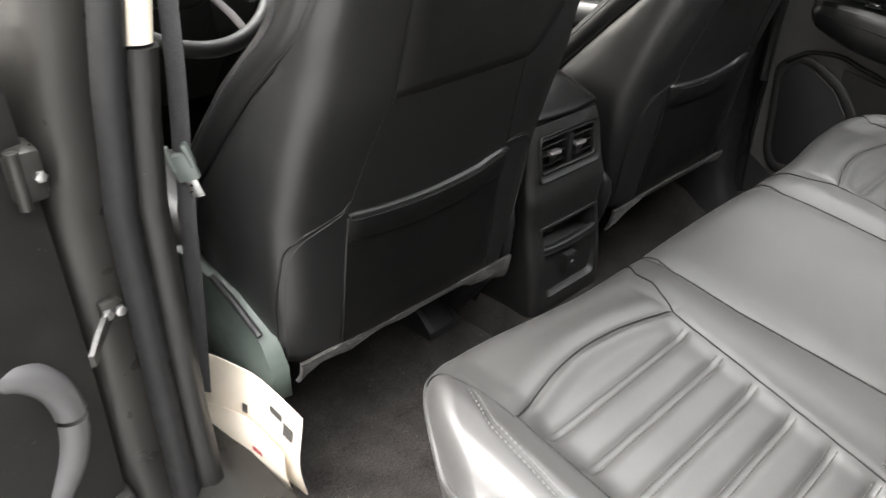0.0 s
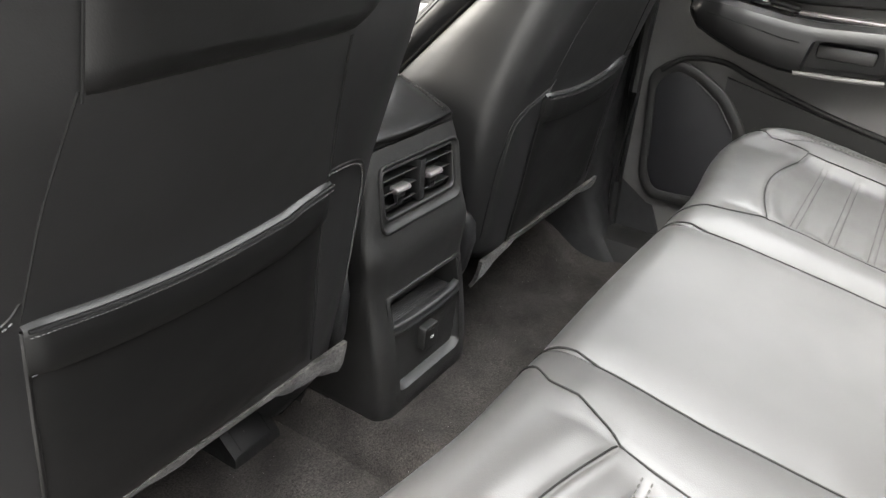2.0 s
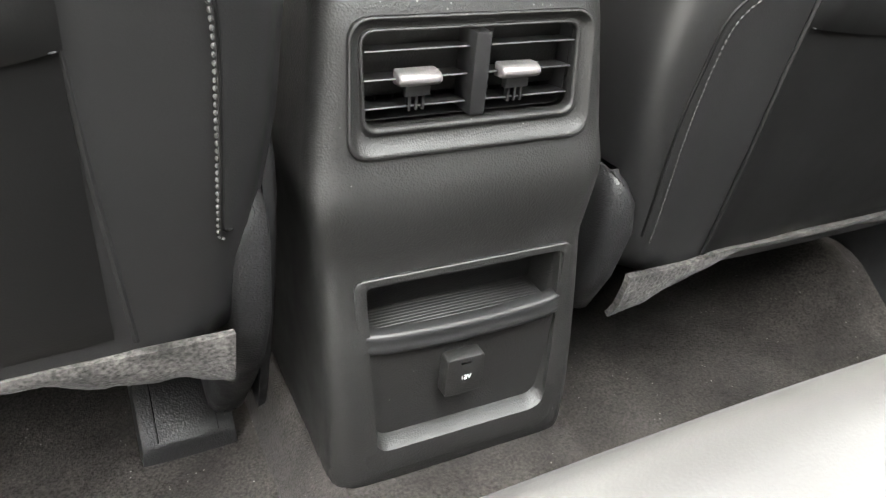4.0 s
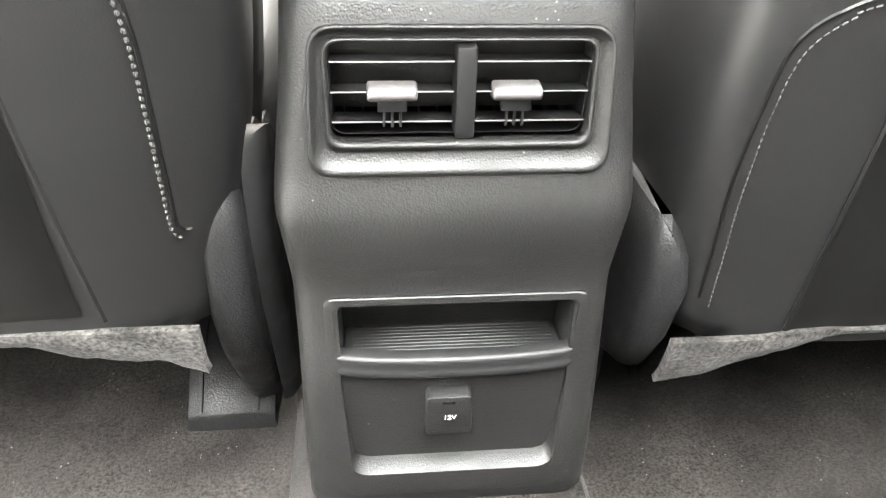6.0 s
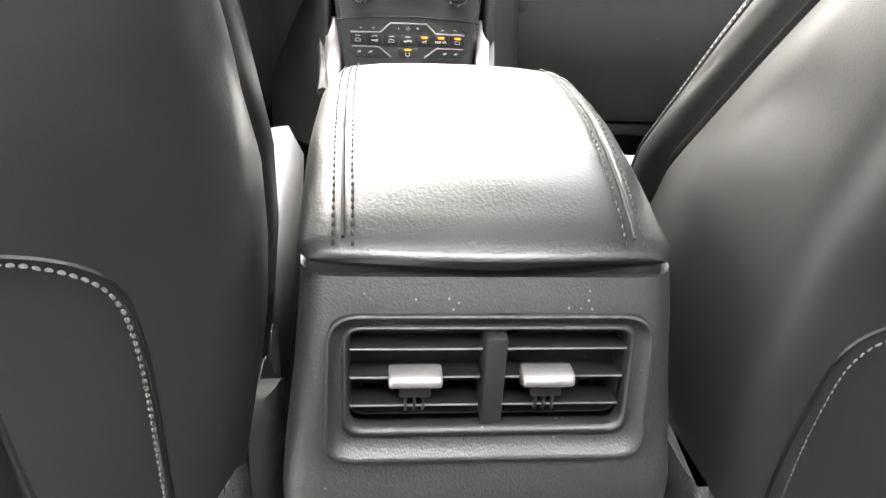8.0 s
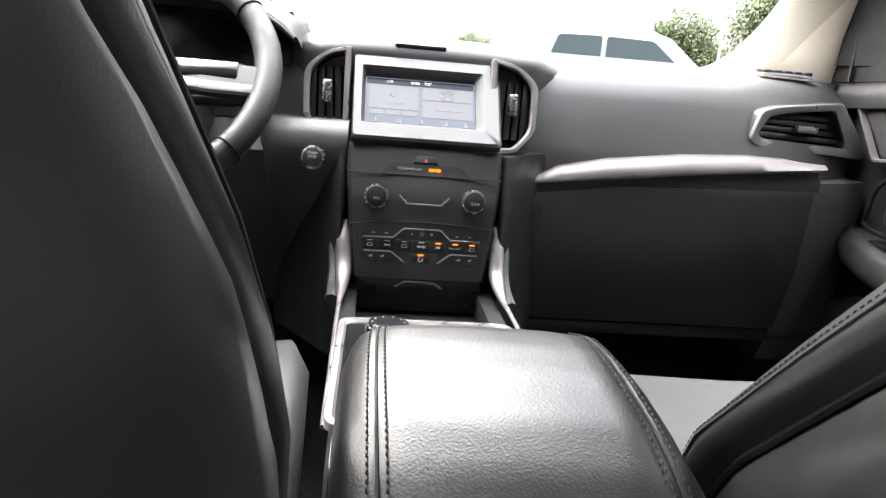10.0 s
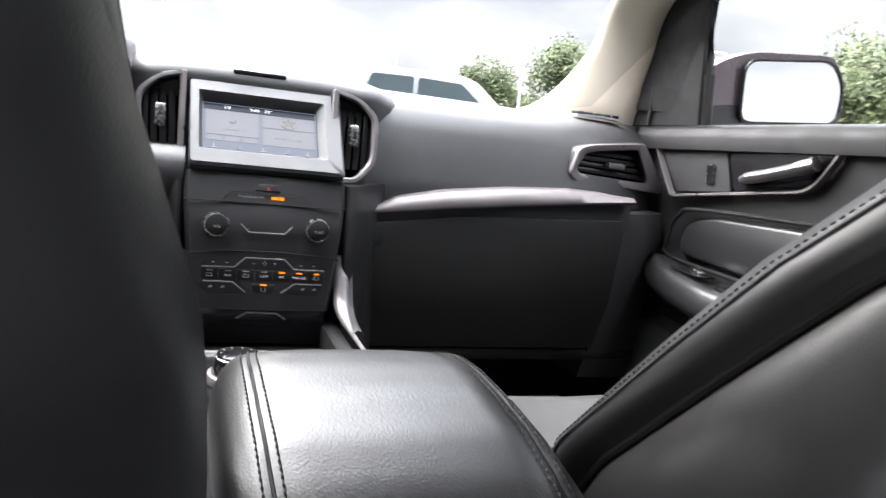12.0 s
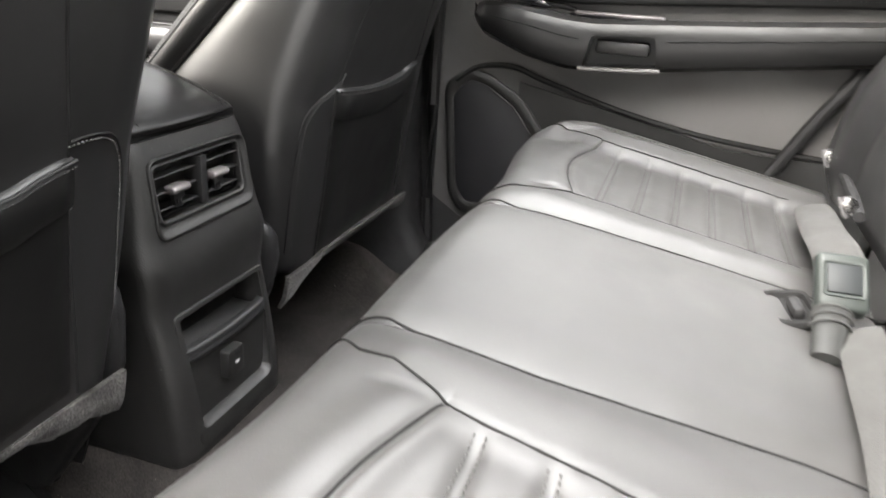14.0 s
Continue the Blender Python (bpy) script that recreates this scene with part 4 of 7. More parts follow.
part("tray_lip", loft(rings), PLASTIC_SMOOTH, tray, "curved glossy tray lip", smooth=60)
# recessed lower panel with a bright bevel
part("lower_panel", moved(prism(rounded([(-0.0755, 0.2295), (0.0865, 0.2295), (0.0815, 0.1285), (-0.0695, 0.1285)], 0.0095, 5), 0.004), Matrix.Translation((0, -0.0262, 0)) @ BACKWARD), PLASTIC, console)
face = Matrix.Translation((0, -0.0305, 0.196)) @ pose(0, 0, 0, -7.3, 0, 0) @ BACKWARD
fo = rounded([(-0.0850, 0.0880), (0.0975, 0.0880), (0.0925, -0.0870), (-0.0800, -0.0870)], [0.008, 0.008, 0.020, 0.020], 6)
fi = rounded([(-0.0760, 0.0800), (0.0880, 0.0800), (0.0790, -0.0570), (-0.0675, -0.0570)], [0.006, 0.006, 0.013, 0.013], 6)
part("lower_frame", moved(ringplate(fo, fi, 0.0035, 0.010), face), PLASTIC, console, "smooth sloped edge round tray and socket", smooth=40)
# power socket cover
cover = part("socket_cover", moved(prism(rounded([(-0.0155, 0.2090), (0.0175, 0.2090), (0.0180, 0.1715), (-0.0160, 0.1715)], 0.004, 4), 0.013, 0.0025), Matrix.Translation((0, -0.030, 0)) @ BACKWARD), PLASTIC, console, "square black socket cover")
lettering("socket_text", "12V", 0.0058, WHITE_MARK, cover, Matrix.Translation((0.0015, -0.0432, 0.1895)) @ BACKWARD)
part("cover_notch", rbox((-0.004, -0.0438, 0.2035), (0.005, -0.0420, 0.2050), 0.0003), GLOSS_BLACK, cover)
# skirts and forward body
for s in (-1, 1):
    part("side_skirt", loft([[(CX + s * a, y, z) for a, z in ((0.108, 0.38), (0.108, 0.30), (0.108, 0.12), (0.108, 0.02), (0.09, 0.02), (0.09, 0.38))] for y in (0.06, 0.20, 0.62)]), PLASTIC, console, "plain black side skirt")
part("front_body", rbox((CX - 0.119, 0.29, 0.05), (CX + 0.100, 0.640, 0.408), 0.012), PLASTIC, console)


# lid of the armrest
def lid_profile(k):
    """Height of the lid along its length, k from back to front."""
    return lerp(k, (0, 0.03, 0.08, 0.16, 0.28, 0.42, 0.58, 0.72, 0.84, 0.94, 1.0), (0.489, 0.4965, 0.5045, 0.5150, 0.5275, 0.5375, 0.5435, 0.5450, 0.5425, 0.532, 0.505))


lid = part("armrest_lid", bmesh.new(), LID_LEATHER, console)
rings = []
for k in np.concatenate([np.linspace(0, 0.12, 10), np.linspace(0.15, 0.85, 22), np.linspace(0.88, 1, 8)]):
    y = 0.016 + 0.305 * k
    w = 0.1055 * (1 - 0.07 * max(0, (k - 0.75) / 0.25) ** 2) - 0.006 * (1 - min(1, k / 0.03)) + 0.004 * math.sin(k * 3.1)
    top, low = lid_profile(k), 0.484
    h = top - low
    prof = [(0, 0), (0.93, 0), (0.985, 0.06), (1.0, 0.20), (0.99, 0.40), (0.955, 0.62), (0.90, 0.78), (0.82, 0.885), (0.78, 0.913), (0.765, 0.900), (0.75, 0.93), (0.55, 0.972), (0.28, 0.995), (0, 1.0)]
    half = [(a * w, low + h * b) for a, b in prof]
    rings.append([(CX - 0.001 + a, y - 0.010 * (1 - (a / w) ** 2) * (1 if k < 0.5 else 0), z) for a, z in half] + [(CX - 0.001 - a, y - 0.010 * (1 - (a / w) ** 2) * (1 if k < 0.5 else 0), z) for a, z in half[-2:0:-1]])
lid.data = finish("armrest_lid", loft(rings), LID_LEATHER, 80)
lid["label"] = "padded black leather armrest lid, double stitched"


def lid_at(f, k, lift=0.0006):
    y = 0.016 + 0.305 * k - (0.010 * (1 - f * f) if k < 0.5 else 0)
    w = 0.1055 * (1 - 0.07 * max(0, (k - 0.75) / 0.25) ** 2) + 0.004 * math.sin(k * 3.1)
    z = 0.484 + (lid_profile(k) - 0.484) * lerp(abs(f), (0, 0.28, 0.55, 0.75, 0.765, 0.78, 0.82, 0.90, 0.955), (1.0, 0.995, 0.972, 0.93, 0.90, 0.913, 0.885, 0.78, 0.62))
    return Vector((CX - 0.001 + f * w, y, z + lift))


for s in (-1, 1):
    part("lid_seam", tube([lid_at(s * 0.765, k, 0.0012) for k in np.linspace(0.03, 0.97, 40)], 0.0012, 5), SEAM_SHADE, lid)
    for f in (0.715, 0.815):
        part("lid_stitching", stitches([lid_at(s * f, k, 0.0010) for k in np.linspace(0.02, 0.97, 60)], 0.0038, 0.0026, 0.0009), SEAM_SHADE, lid)
part("lid_gap", rbox((CX - 0.101, 0.015, 0.4765), (CX + 0.096, 0.305, 0.4845), 0.001), SEAM_SHADE, lid)
part("lid_support", rbox((CX - 0.100, 0.02, 0.40), (CX + 0.096, 0.300, 0.4775), 0.006), PLASTIC, console)
# shifter deck: gloss panel, satin frame, rotary dial
deck_o = rounded([(-0.112, 0.34), (0.112, 0.34), (0.108, 0.622), (-0.108, 0.622)], 0.02, 5)
deck_i = rounded([(-0.102, 0.35), (0.102, 0.35), (0.098, 0.612), (-0.098, 0.612)], 0.016, 5)
part("deck_frame", moved(ringplate(deck_o, deck_i, 0.008), Matrix.Translation((CX - 0.012, 0, 0.412))), SATIN, console, "satin silver deck frame")
part("deck", moved(prism(deck_i, 0.005), Matrix.Translation((CX - 0.012, 0, 0.412))), GLOSS_BLACK, console, "gloss black shifter deck")
dial = part("shift_dial", moved(cyl(0.027, 0.020, 40, 0.003, 0.0255), Matrix.Translation((-0.058, 0.528, 0.427))), CHROME, console, "chrome rotary shift dial")
part("dial_base", moved(cyl(0.032, 0.010, 40, 0.002), Matrix.Translation((-0.058, 0.528, 0.4175))), SATIN, dial)
part("dial_top", moved(cyl(0.0225, 0.003, 40, 0.001), Matrix.Translation((-0.058, 0.528, 0.4465))), GLOSS_BLACK, dial)
for a in range(10):
    c = math.radians(36 * a)
    part("dial_mark", moved(rbox((-0.0012, -0.0006, 0), (0.0012, 0.0006, 0.0004), 0), Matrix.Translation((-0.058 + 0.018 * math.cos(c), 0.528 + 0.018 * math.sin(c), 0.4494)) @ pose(0, 0, 0, 0, 0, 36 * a)), DIM_MARK, dial)


# ================= rear seat =================
def cushion_shape(x, y):
    """Height of the rear cushion: it falls towards the backrest and rises to its outer bolsters."""
    ax = abs(x)
    d = -0.350 - y
    z = 0.403 - 0.095 * (d + math.sqrt(d * d + 0.0036))
    z += 0.024 * min(1.0, max(0.0, (ax - 0.56) / 0.07)) ** 1.2
    z += 0.005 * (1 - min(1.0, (x / 0.17) ** 2))
    return z


def smooth(a, b, t):
    t = min(1.0, max(0.0, (t - a) / (b - a)))
    return t * t * (3 - 2 * t)


def groove(d, w):
    return math.exp(-(d / w) ** 2)


def joint(side, y):
    """The joint between the centre place and an outer one."""
    if side < 0:
        return -lerp(-y, (0.29, 0.45, 0.66), (0.194, 0.196, 0.172))
    return lerp(-y, (0.29, 0.36, 0.50, 0.68), (0.170, 0.176, 0.189, 0.200))


def insert_line(side, y):
    """The inner edge of the ribbed insert across the seat."""
    return -(0.282 + 0.115 * max(0.0, -0.40 - y)) if side < 0 else 0.286


def arc_front(ax):
    k = (ax - 0.272) / (0.595 - 0.272)
    return -0.402 + 0.031 * math.sin(math.pi * min(1, max(0, k))) + 0.004 * k


RIBS = 0.594
RIB_LINES = [-0.430 - 0.0525 * i for i in range(6)]


def cushion_detail(x, y):
    side, ax, d = (-1 if x < -0.01 else 1), abs(x), 0.0
    j = x - joint(side, y)
    d -= 0.0020 * groove(j, 0.006) + 0.0045 * groove(j, 0.022)
    inner, front = abs(insert_line(side, y)), arc_front(ax)
    across = smooth(inner - 0.006, inner + 0.030, ax) * (1 - smooth(RIBS - 0.022, RIBS + 0.006, ax))
    deep = 1 - smooth(front - 0.030, front + 0.004, y)
    close = smooth(-0.740, -0.722, y)
    # the insert lies lower than the front roll, padded between its stitched channels
    d -= 0.011 * across * deep * close
    if y < front:
        gap = min([abs(y - r) for r in RIB_LINES] + [front - y])
        d += across * close * 0.0044 * (1 - math.exp(-(gap / 0.0085) ** 2))
        d += across * close * 0.0016 * groove(ax - inner - 0.05, 0.035) * (1 - math.exp(-(gap / 0.008) ** 2))
    # a full front roll, creased where it meets the insert
    span = smooth(inner - 0.03, inner + 0.03, ax) * (1 - smooth(RIBS - 0.03, RIBS + 0.02, ax))
    d += 0.0045 * span * math.exp(-((y - front - 0.022) / 0.020) ** 2)
    d -= 0.0030 * span * groove(y - front, 0.0035)
    # the band between insert and joint is rounded
    d += 0.0040 * groove(ax - (abs(joint(side, y)) + inner) / 2, 0.030) * (1 - smooth(-0.36, -0.32, y))
    d -= 0.0022 * groove(ax - inner, 0.004) * smooth(-0.32, -0.36, y)
    d -= 0.003 * groove(ax - bolster_seam(y), 0.003) * smooth(-0.30, -0.34, y)
    d += 0.0016 * noise.noise((x * 6, y * 6, 2.0)) + 0.0007 * noise.noise((x * 21, y * 21, 5.0))
    return d


def bolster_seam(y):
    return lerp(-y, (0.28, 0.333, 0.395, 0.50, 0.75), (0.598, 0.604, 0.632, 0.643, 0.648))


seat = thing("rear_seat", "black leather rear bench with ribbed inserts, lit from the windows", "car seat")
FRONT = -0.270
SX = 0.700


def nose_line(x):
    """How far forward the cushion reaches: rounded at both outer corners."""
    k = max(0.0, (abs(x) - 0.555) / 0.145)
    return FRONT + 0.022 * smooth(0.30, 0.56, abs(x)) - 0.150 * k ** 2.2


def cushion_point(x, s):
    """s runs from under the front edge (0) over the nose to the back (1)."""
    yf = nose_line(x)
    y1 = yf - 0.052
    top = cushion_shape(x, y1)
    if s < 0.16:
        k = s / 0.16
        return Vector((x, yf - 0.070 + 0.063 * k, 0.17 + (top - 0.17 - 0.052) * k))
    if s < 0.36:
        a = (s - 0.16) / 0.20 * math.pi / 2
        return Vector((x, y1 + 0.045 * math.cos(a) ** 0.9, top - 0.052 + 0.052 * math.sin(a)))
    k = (s - 0.36) / 0.64
    y = y1 + (-0.80 - y1) * k
    return Vector((x, y, cushion_shape(x, y) - 0.05 * smooth(0.93, 1.0, k)))


def side_drop(x):
    return 0.034 * smooth(SX - 0.050, SX, abs(x)) ** 2


def cushion(edge0, edge1, nx):
    svals = np.concatenate([np.linspace(0, 0.16, 5), np.linspace(0.18, 0.36, 12), np.linspace(0.364, 1.0, 210)])
    bm = bmesh.new()
    grid = []
    for f in np.linspace(0, 1, nx):
        row = []
        for s in svals:
            y = cushion_point(edge0(-0.3) + (edge1(-0.3) - edge0(-0.3)) * f, s).y
            x = edge0(y) + (edge1(y) - edge0(y)) * f
            p = cushion_point(x, s)
            if s > 0.16:
                p.z += cushion_detail(x, p.y) * smooth(0.2, 0.36, s)
                p.z -= side_drop(x) * smooth(0.16, 0.24, s)
            row.append(bm.verts.new(p))
        grid.append(row)
    for a, b in zip(grid, grid[1:]):
        for i in range(len(svals) - 1):
            bm.faces.new((a[i], a[i + 1], b[i + 1], b[i]))
    # skirts down to the base, tucked in a little
    loop = [r[0] for r in grid] + grid[-1][1:] + [r[-1] for r in grid[-2::-1]] + grid[0][-2:0:-1]
    mid = (grid[0][0].co.x + grid[-1][0].co.x) / 2
    low = [bm.verts.new((v.co.x - 0.025 * (v.co.x - mid) / 0.25 * (1 if abs(v.co.x) > 0.6 else 0), v.co.y, 0.05)) for v in loop]
    for i in range(len(loop)):
        j = (i + 1) % len(loop)
        bm.faces.new((loop[i], loop[j], low[j], low[i]))
    return bm


def on_seat(x, y, lift=0.0):
    return Vector((x, y, cushion_shape(x, y) + cushion_detail(x, y) + lift - side_drop(x)))


# sides below the piping turn black, a shadow put into the colour
def shaded_skirt(ob):
    ob.data.materials.append(RUBBER)
    for f in ob.data.polygons:
        if min(ob.data.vertices[i].co.z for i in f.vertices) < 0.06:
            f.material_index = 1
    return ob


places = [part("cushion", cushion(lambda y: -SX, lambda y: joint(-1, y) - 0.0003, 90), LEATHER_LIT, seat, "ribbed outer cushion", smooth=70),
          part("cushion", cushion(lambda y: joint(-1, y) + 0.0003, lambda y: joint(1, y) - 0.0003, 60), LEATHER_LIT, seat, "smooth centre cushion", smooth=70),
          part("cushion", cushion(lambda y: joint(1, y) + 0.0003, lambda y: SX, 90), LEATHER_LIT, seat, "ribbed outer cushion", smooth=70)]
for place in places:
    shaded_skirt(place)


def nose(x, s, lift):
    p = cushion_point(x, s)
    return p + Vector((0, lift * 0.7, lift * 0.7 - side_drop(x) * smooth(0.16, 0.24, s)))


for sgn, place in ((-1, places[0]), (1, places[2])):
    line = [nose(joint(sgn, -0.3), s, 0.0) for s in np.linspace(0.02, 0.36, 14)] + [on_seat(joint(sgn, y), y, 0.0005) for y in np.linspace(-0.345, -0.78, 46)]
    part("joint_seam", tube(line, 0.0012, 6), SEAM_SHADE, place)
    first = [0.226, 0.234, 0.252] if sgn < 0 else [0.222, 0.232, 0.250]
    line = [nose(sgn * lerp(s, (0.22, 0.30, 0.36), first), s, 0.001) for s in np.linspace(0.2, 0.36, 10)]
    line += [on_seat(insert_line(sgn, y) if y < -0.405 else sgn * lerp(y, (-0.405, -0.345), (abs(insert_line(sgn, -0.405)), first[2])), y, 0.0008) for y in np.linspace(-0.350, -0.70, 50)]
    part("insert_seam", tube(line, 0.0011, 6), SEAM_SHADE, place)
    arc = [on_seat(sgn * ax, arc_front(ax) + 0.001, 0.0008) for ax in np.linspace(abs(insert_line(sgn, -0.4)), RIBS, 50)]
    part("insert_arc_seam", tube(arc, 0.0010, 6), SEAM_SHADE, place)
    part("outer_seam", tube([on_seat(sgn * RIBS, y, 0.0008) for y in np.linspace(-0.395, -0.71, 40)], 0.0009, 6), SEAM_SHADE, place)
    part("front_seam", tube([nose(sgn * lerp(s, (0.18, 0.36), (0.622, 0.612)), s, 0.001) for s in np.linspace(0.18, 0.36, 8)] + [on_seat(sgn * lerp(y, (-0.396, -0.333, -0.30), (0.598, 0.603, 0.611)), y, 0.0008) for y in np.linspace(-0.335, -0.396, 10)], 0.0010, 6), SEAM_SHADE, place)
    for y in RIB_LINES:
        for o in (-0.0042, 0.0042):
            part("rib_stitching", stitches([on_seat(sgn * ax, y + o, 0.0011) for ax in np.linspace(abs(insert_line(sgn, y)) + 0.012, RIBS - 0.012, 40)], 0.0036, 0.0022, 0.0009), THREAD, place)
    for o in (-0.004, 0.004):
        part("bolster_stitching", stitches([on_seat(sgn * (bolster_seam(y) + o), y, 0.0006) for y in np.linspace(-0.335, -0.70, 60)], 0.0042, 0.0028, 0.0007), THREAD, place)
    rimline = [nose(sgn * x, 0.20, 0.001) for x in np.linspace(0.575, SX - 0.001, 24)]
    rimline += [Vector((sgn * SX, y, on_seat(SX, y, -0.012).z)) for y in np.linspace(rimline[-1].y - 0.02, -0.76, 24)]
    part("side_piping", tube(spline(rimline[::3], 4), 0.0030, 6), LEATHER_LIT, place)
    part("side_stitching", stitches([p + Vector((-sgn * 0.003, -0.003, 0.005)) for p in spline(rimline[::3], 4)], 0.0040, 0.0026, 0.0009), THREAD, place)

# backrest
def rest(a, b):
    x = -0.665 + 1.33 * a
    y = -0.895 - 0.36 * b
    z = 0.375 + 0.66 * b
    puff = 0.05 * min(1, b * 7, (1 - b) * 12) ** 0.5
    for c in (-0.22, 0.22):
        puff -= 0.02 * groove(x - c, 0.012)
    puff += 0.03 * smooth(0.52, 0.62, abs(x)) - 0.05 * smooth(0.62, 0.665, abs(x))
    return Vector((x, y + puff * 0.9, z + puff * 0.35))
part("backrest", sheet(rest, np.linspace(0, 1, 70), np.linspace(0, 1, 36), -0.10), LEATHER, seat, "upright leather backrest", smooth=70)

# a buckle and belt lying at the back of the bench
buckle = thing("seat_belt", "grey webbing belt with a grey-green buckle lying on the rear seat", "seat belt")
b0 = on_seat(0.06, -0.70)
body = part("buckle", rbox((-0.034, -0.026, 0.0), (0.034, 0.026, 0.022), 0.007, 3), BUCKLE, buckle, "grey-green buckle")
body.matrix_local = pose(0.118, -0.708, b0.z + 0.036, 0, -42, 4)
part("button", rbox((-0.016, -0.017, 0.0205), (0.018, 0.017, 0.0245), 0.003), BUTTON, body, "dark release button")
part("button_rim", moved(ringplate(rounded([(-0.020, -0.021), (0.022, -0.021), (0.022, 0.021), (-0.020, 0.021)], 0.005, 3), rounded([(-0.017, -0.018), (0.019, -0.018), (0.019, 0.018), (-0.017, 0.018)], 0.004, 3), 0.0015), Matrix.Translation((0, 0, 0.0222))), BUCKLE, body)
neck = spline([(0.098, -0.704, b0.z + 0.022), (0.068, -0.699, b0.z + 0.021), (0.036, -0.694, b0.z + 0.016), (0.004, -0.689, b0.z + 0.006)], 6)
part("sleeve", tube(neck, [0.021 - 0.0004 * i for i in range(len(neck))], 14, 0.55), SLEEVE, buckle, "ribbed grey buckle sleeve", smooth=70)
for i in (4, 7, 10):
    part("sleeve_ridge", tube([neck[i] + Vector((0, 0.0195 * math.cos(t), 0.0115 * math.sin(t))) for t in np.linspace(0, math.pi, 12)], 0.0016, 6), SLEEVE, buckle)
web = spline([(0.055, -0.722, b0.z + 0.020), (-0.07, -0.714, b0.z + 0.024), (-0.15, -0.712, b0.z + 0.020), (-0.24, -0.706, b0.z + 0.014), (-0.30, -0.705, b0.z + 0.006)], 8)
part("webbing", tube(web, 0.021, 10, 0.10, up=(0, 0.45, 1)), WEBBING_LIGHT, buckle, "pale grey webbing", smooth=80)
far = spline([(0.140, -0.712, b0.z + 0.052), (0.21, -0.714, b0.z + 0.052), (0.30, -0.717, b0.z + 0.042), (0.40, -0.722, b0.z + 0.034), (0.47, -0.726, b0.z + 0.028), (0.505, -0.730, b0.z + 0.012)], 8)
part("webbing", tube(far, [0.026 - 0.006 * smooth(24, 40, i) for i in range(len(far))], 14, 0.26, up=(-0.2, 0.30, 1)), WEBBING_LIGHT, buckle, "pale grey webbing", smooth=80)
boot = thing("buckle_boot", "black moulded buckle boot sunk in the rear seat", "buckle boot")
part("rim", moved(ringplate(rounded([(-0.045, -0.024), (0.045, -0.024), (0.045, 0.024), (-0.045, 0.024)], 0.014, 4), rounded([(-0.032, -0.018), (0.032, -0.018), (0.032, 0.018), (-0.032, 0.018)], 0.010, 4), 0.008, 0.003), Matrix.Translation((0.112, -0.668, on_seat(0.112, -0.668).z - 0.001)) @ pose(0, 0, 0, -10, 0, 6)), SEAM_SHADE, boot)
part("socket", moved(prism(rounded([(-0.033, -0.019), (0.033, -0.019), (0.033, 0.019), (-0.033, 0.019)], 0.008, 4), 0.003), Matrix.Translation((0.112, -0.668, on_seat(0.112, -0.668).z - 0.001)) @ pose(0, 0, 0, -10, 0, 6)), SEAM_SHADE, boot)
part("tongue_guide", moved(rbox((-0.020, -0.007, 0.002), (0.020, 0.006, 0.016), 0.005), Matrix.Translation((0.104, -0.672, on_seat(0.104, -0.672).z)) @ pose(0, 0, 0, -10, 0, 6)), RUBBER, boot)
# anchors with bright bolts between cushion and backrest
anchor = thing("child_seat_anchor", "dark anchor strap with two bright bolts beside the backrest", "anchor")
part("bar", tube(spline([(0.63, -0.772, 0.412), (0.55, -0.775, 0.402), (0.44, -0.772, 0.396), (0.36, -0.765, 0.394)], 5), 0.008, 8), RUBBER, anchor)
for x, y, z in ((0.615, -0.758, 0.417), (0.375, -0.752, 0.402)):
    m = Matrix.Translation((x, y, z)) @ pose(0, 0, 0, 62, 0, -42)
    bolt = part("bolt", moved(cyl(0.0125, 0.009, 28, 0.0035), m), CHROME, anchor, "bright round bolt")
    part("bolt_plate", moved(prism(rounded([(-0.0155, -0.0145), (0.0155, -0.0145), (0.0155, 0.0145), (-0.0155, 0.0145)], 0.005, 3), 0.003), m @ Matrix.Translation((0, 0, -0.002))), SATIN_GREY, bolt)

# ================= passenger side rear door =================
rdoor = thing("door_2", "closed rear door, dark grey trim with padded armrest and speaker", "car door", kind="structure")
part("door_seal", rbox((0.776, -0.06, 0.04), (0.86, 0.03, 0.80), 0.006), RUBBER, rdoor, "black rubber door seal")
part("lower_panel", sheet(lambda y, z: (0.765 + 0.010 * math.sin(3 * z) - 0.012 * smooth(0.55, 0.75, z), y, z), np.linspace(-0.99, -0.035, 40), np.linspace(0.07, 0.765, 40), -0.06), PLASTIC_DOOR, rdoor, smooth=60)
part("front_edge", tube([(0.752, -0.034, 0.09), (0.748, -0.030, 0.2), (0.748, -0.030, 0.4), (0.748, -0.034, 0.6), (0.742, -0.045, 0.75)], 0.012, 8), PLASTIC_SMOOTH, rdoor)
arm = []
for y, z0, z1, x in ((-0.112, 0.583, 0.598, 0.045), (-0.118, 0.567, 0.606, 0.062), (-0.135, 0.552, 0.611, 0.075), (-0.17, 0.538, 0.612, 0.082), (-0.22, 0.519, 0.607, 0.082), (-0.29, 0.503, 0.597, 0.075), (-0.34, 0.500, 0.594, 0.070), (-0.47, 0.512, 0.602, 0.068), (-0.62, 0.530, 0.612, 0.066), (-0.98, 0.572, 0.640, 0.062)):
    xo = 0.77 - x
    arm.append([(a, y, b) for a, b in ((0.775, z0 - 0.004), (xo + 0.022, z0), (xo + 0.007, z0 + 0.008), (xo, z0 + 0.024), (xo + 0.001, z1 - 0.022), (xo + 0.008, z1 - 0.008), (xo + 0.022, z1), (0.775, z1 - 0.002))])
ends = []
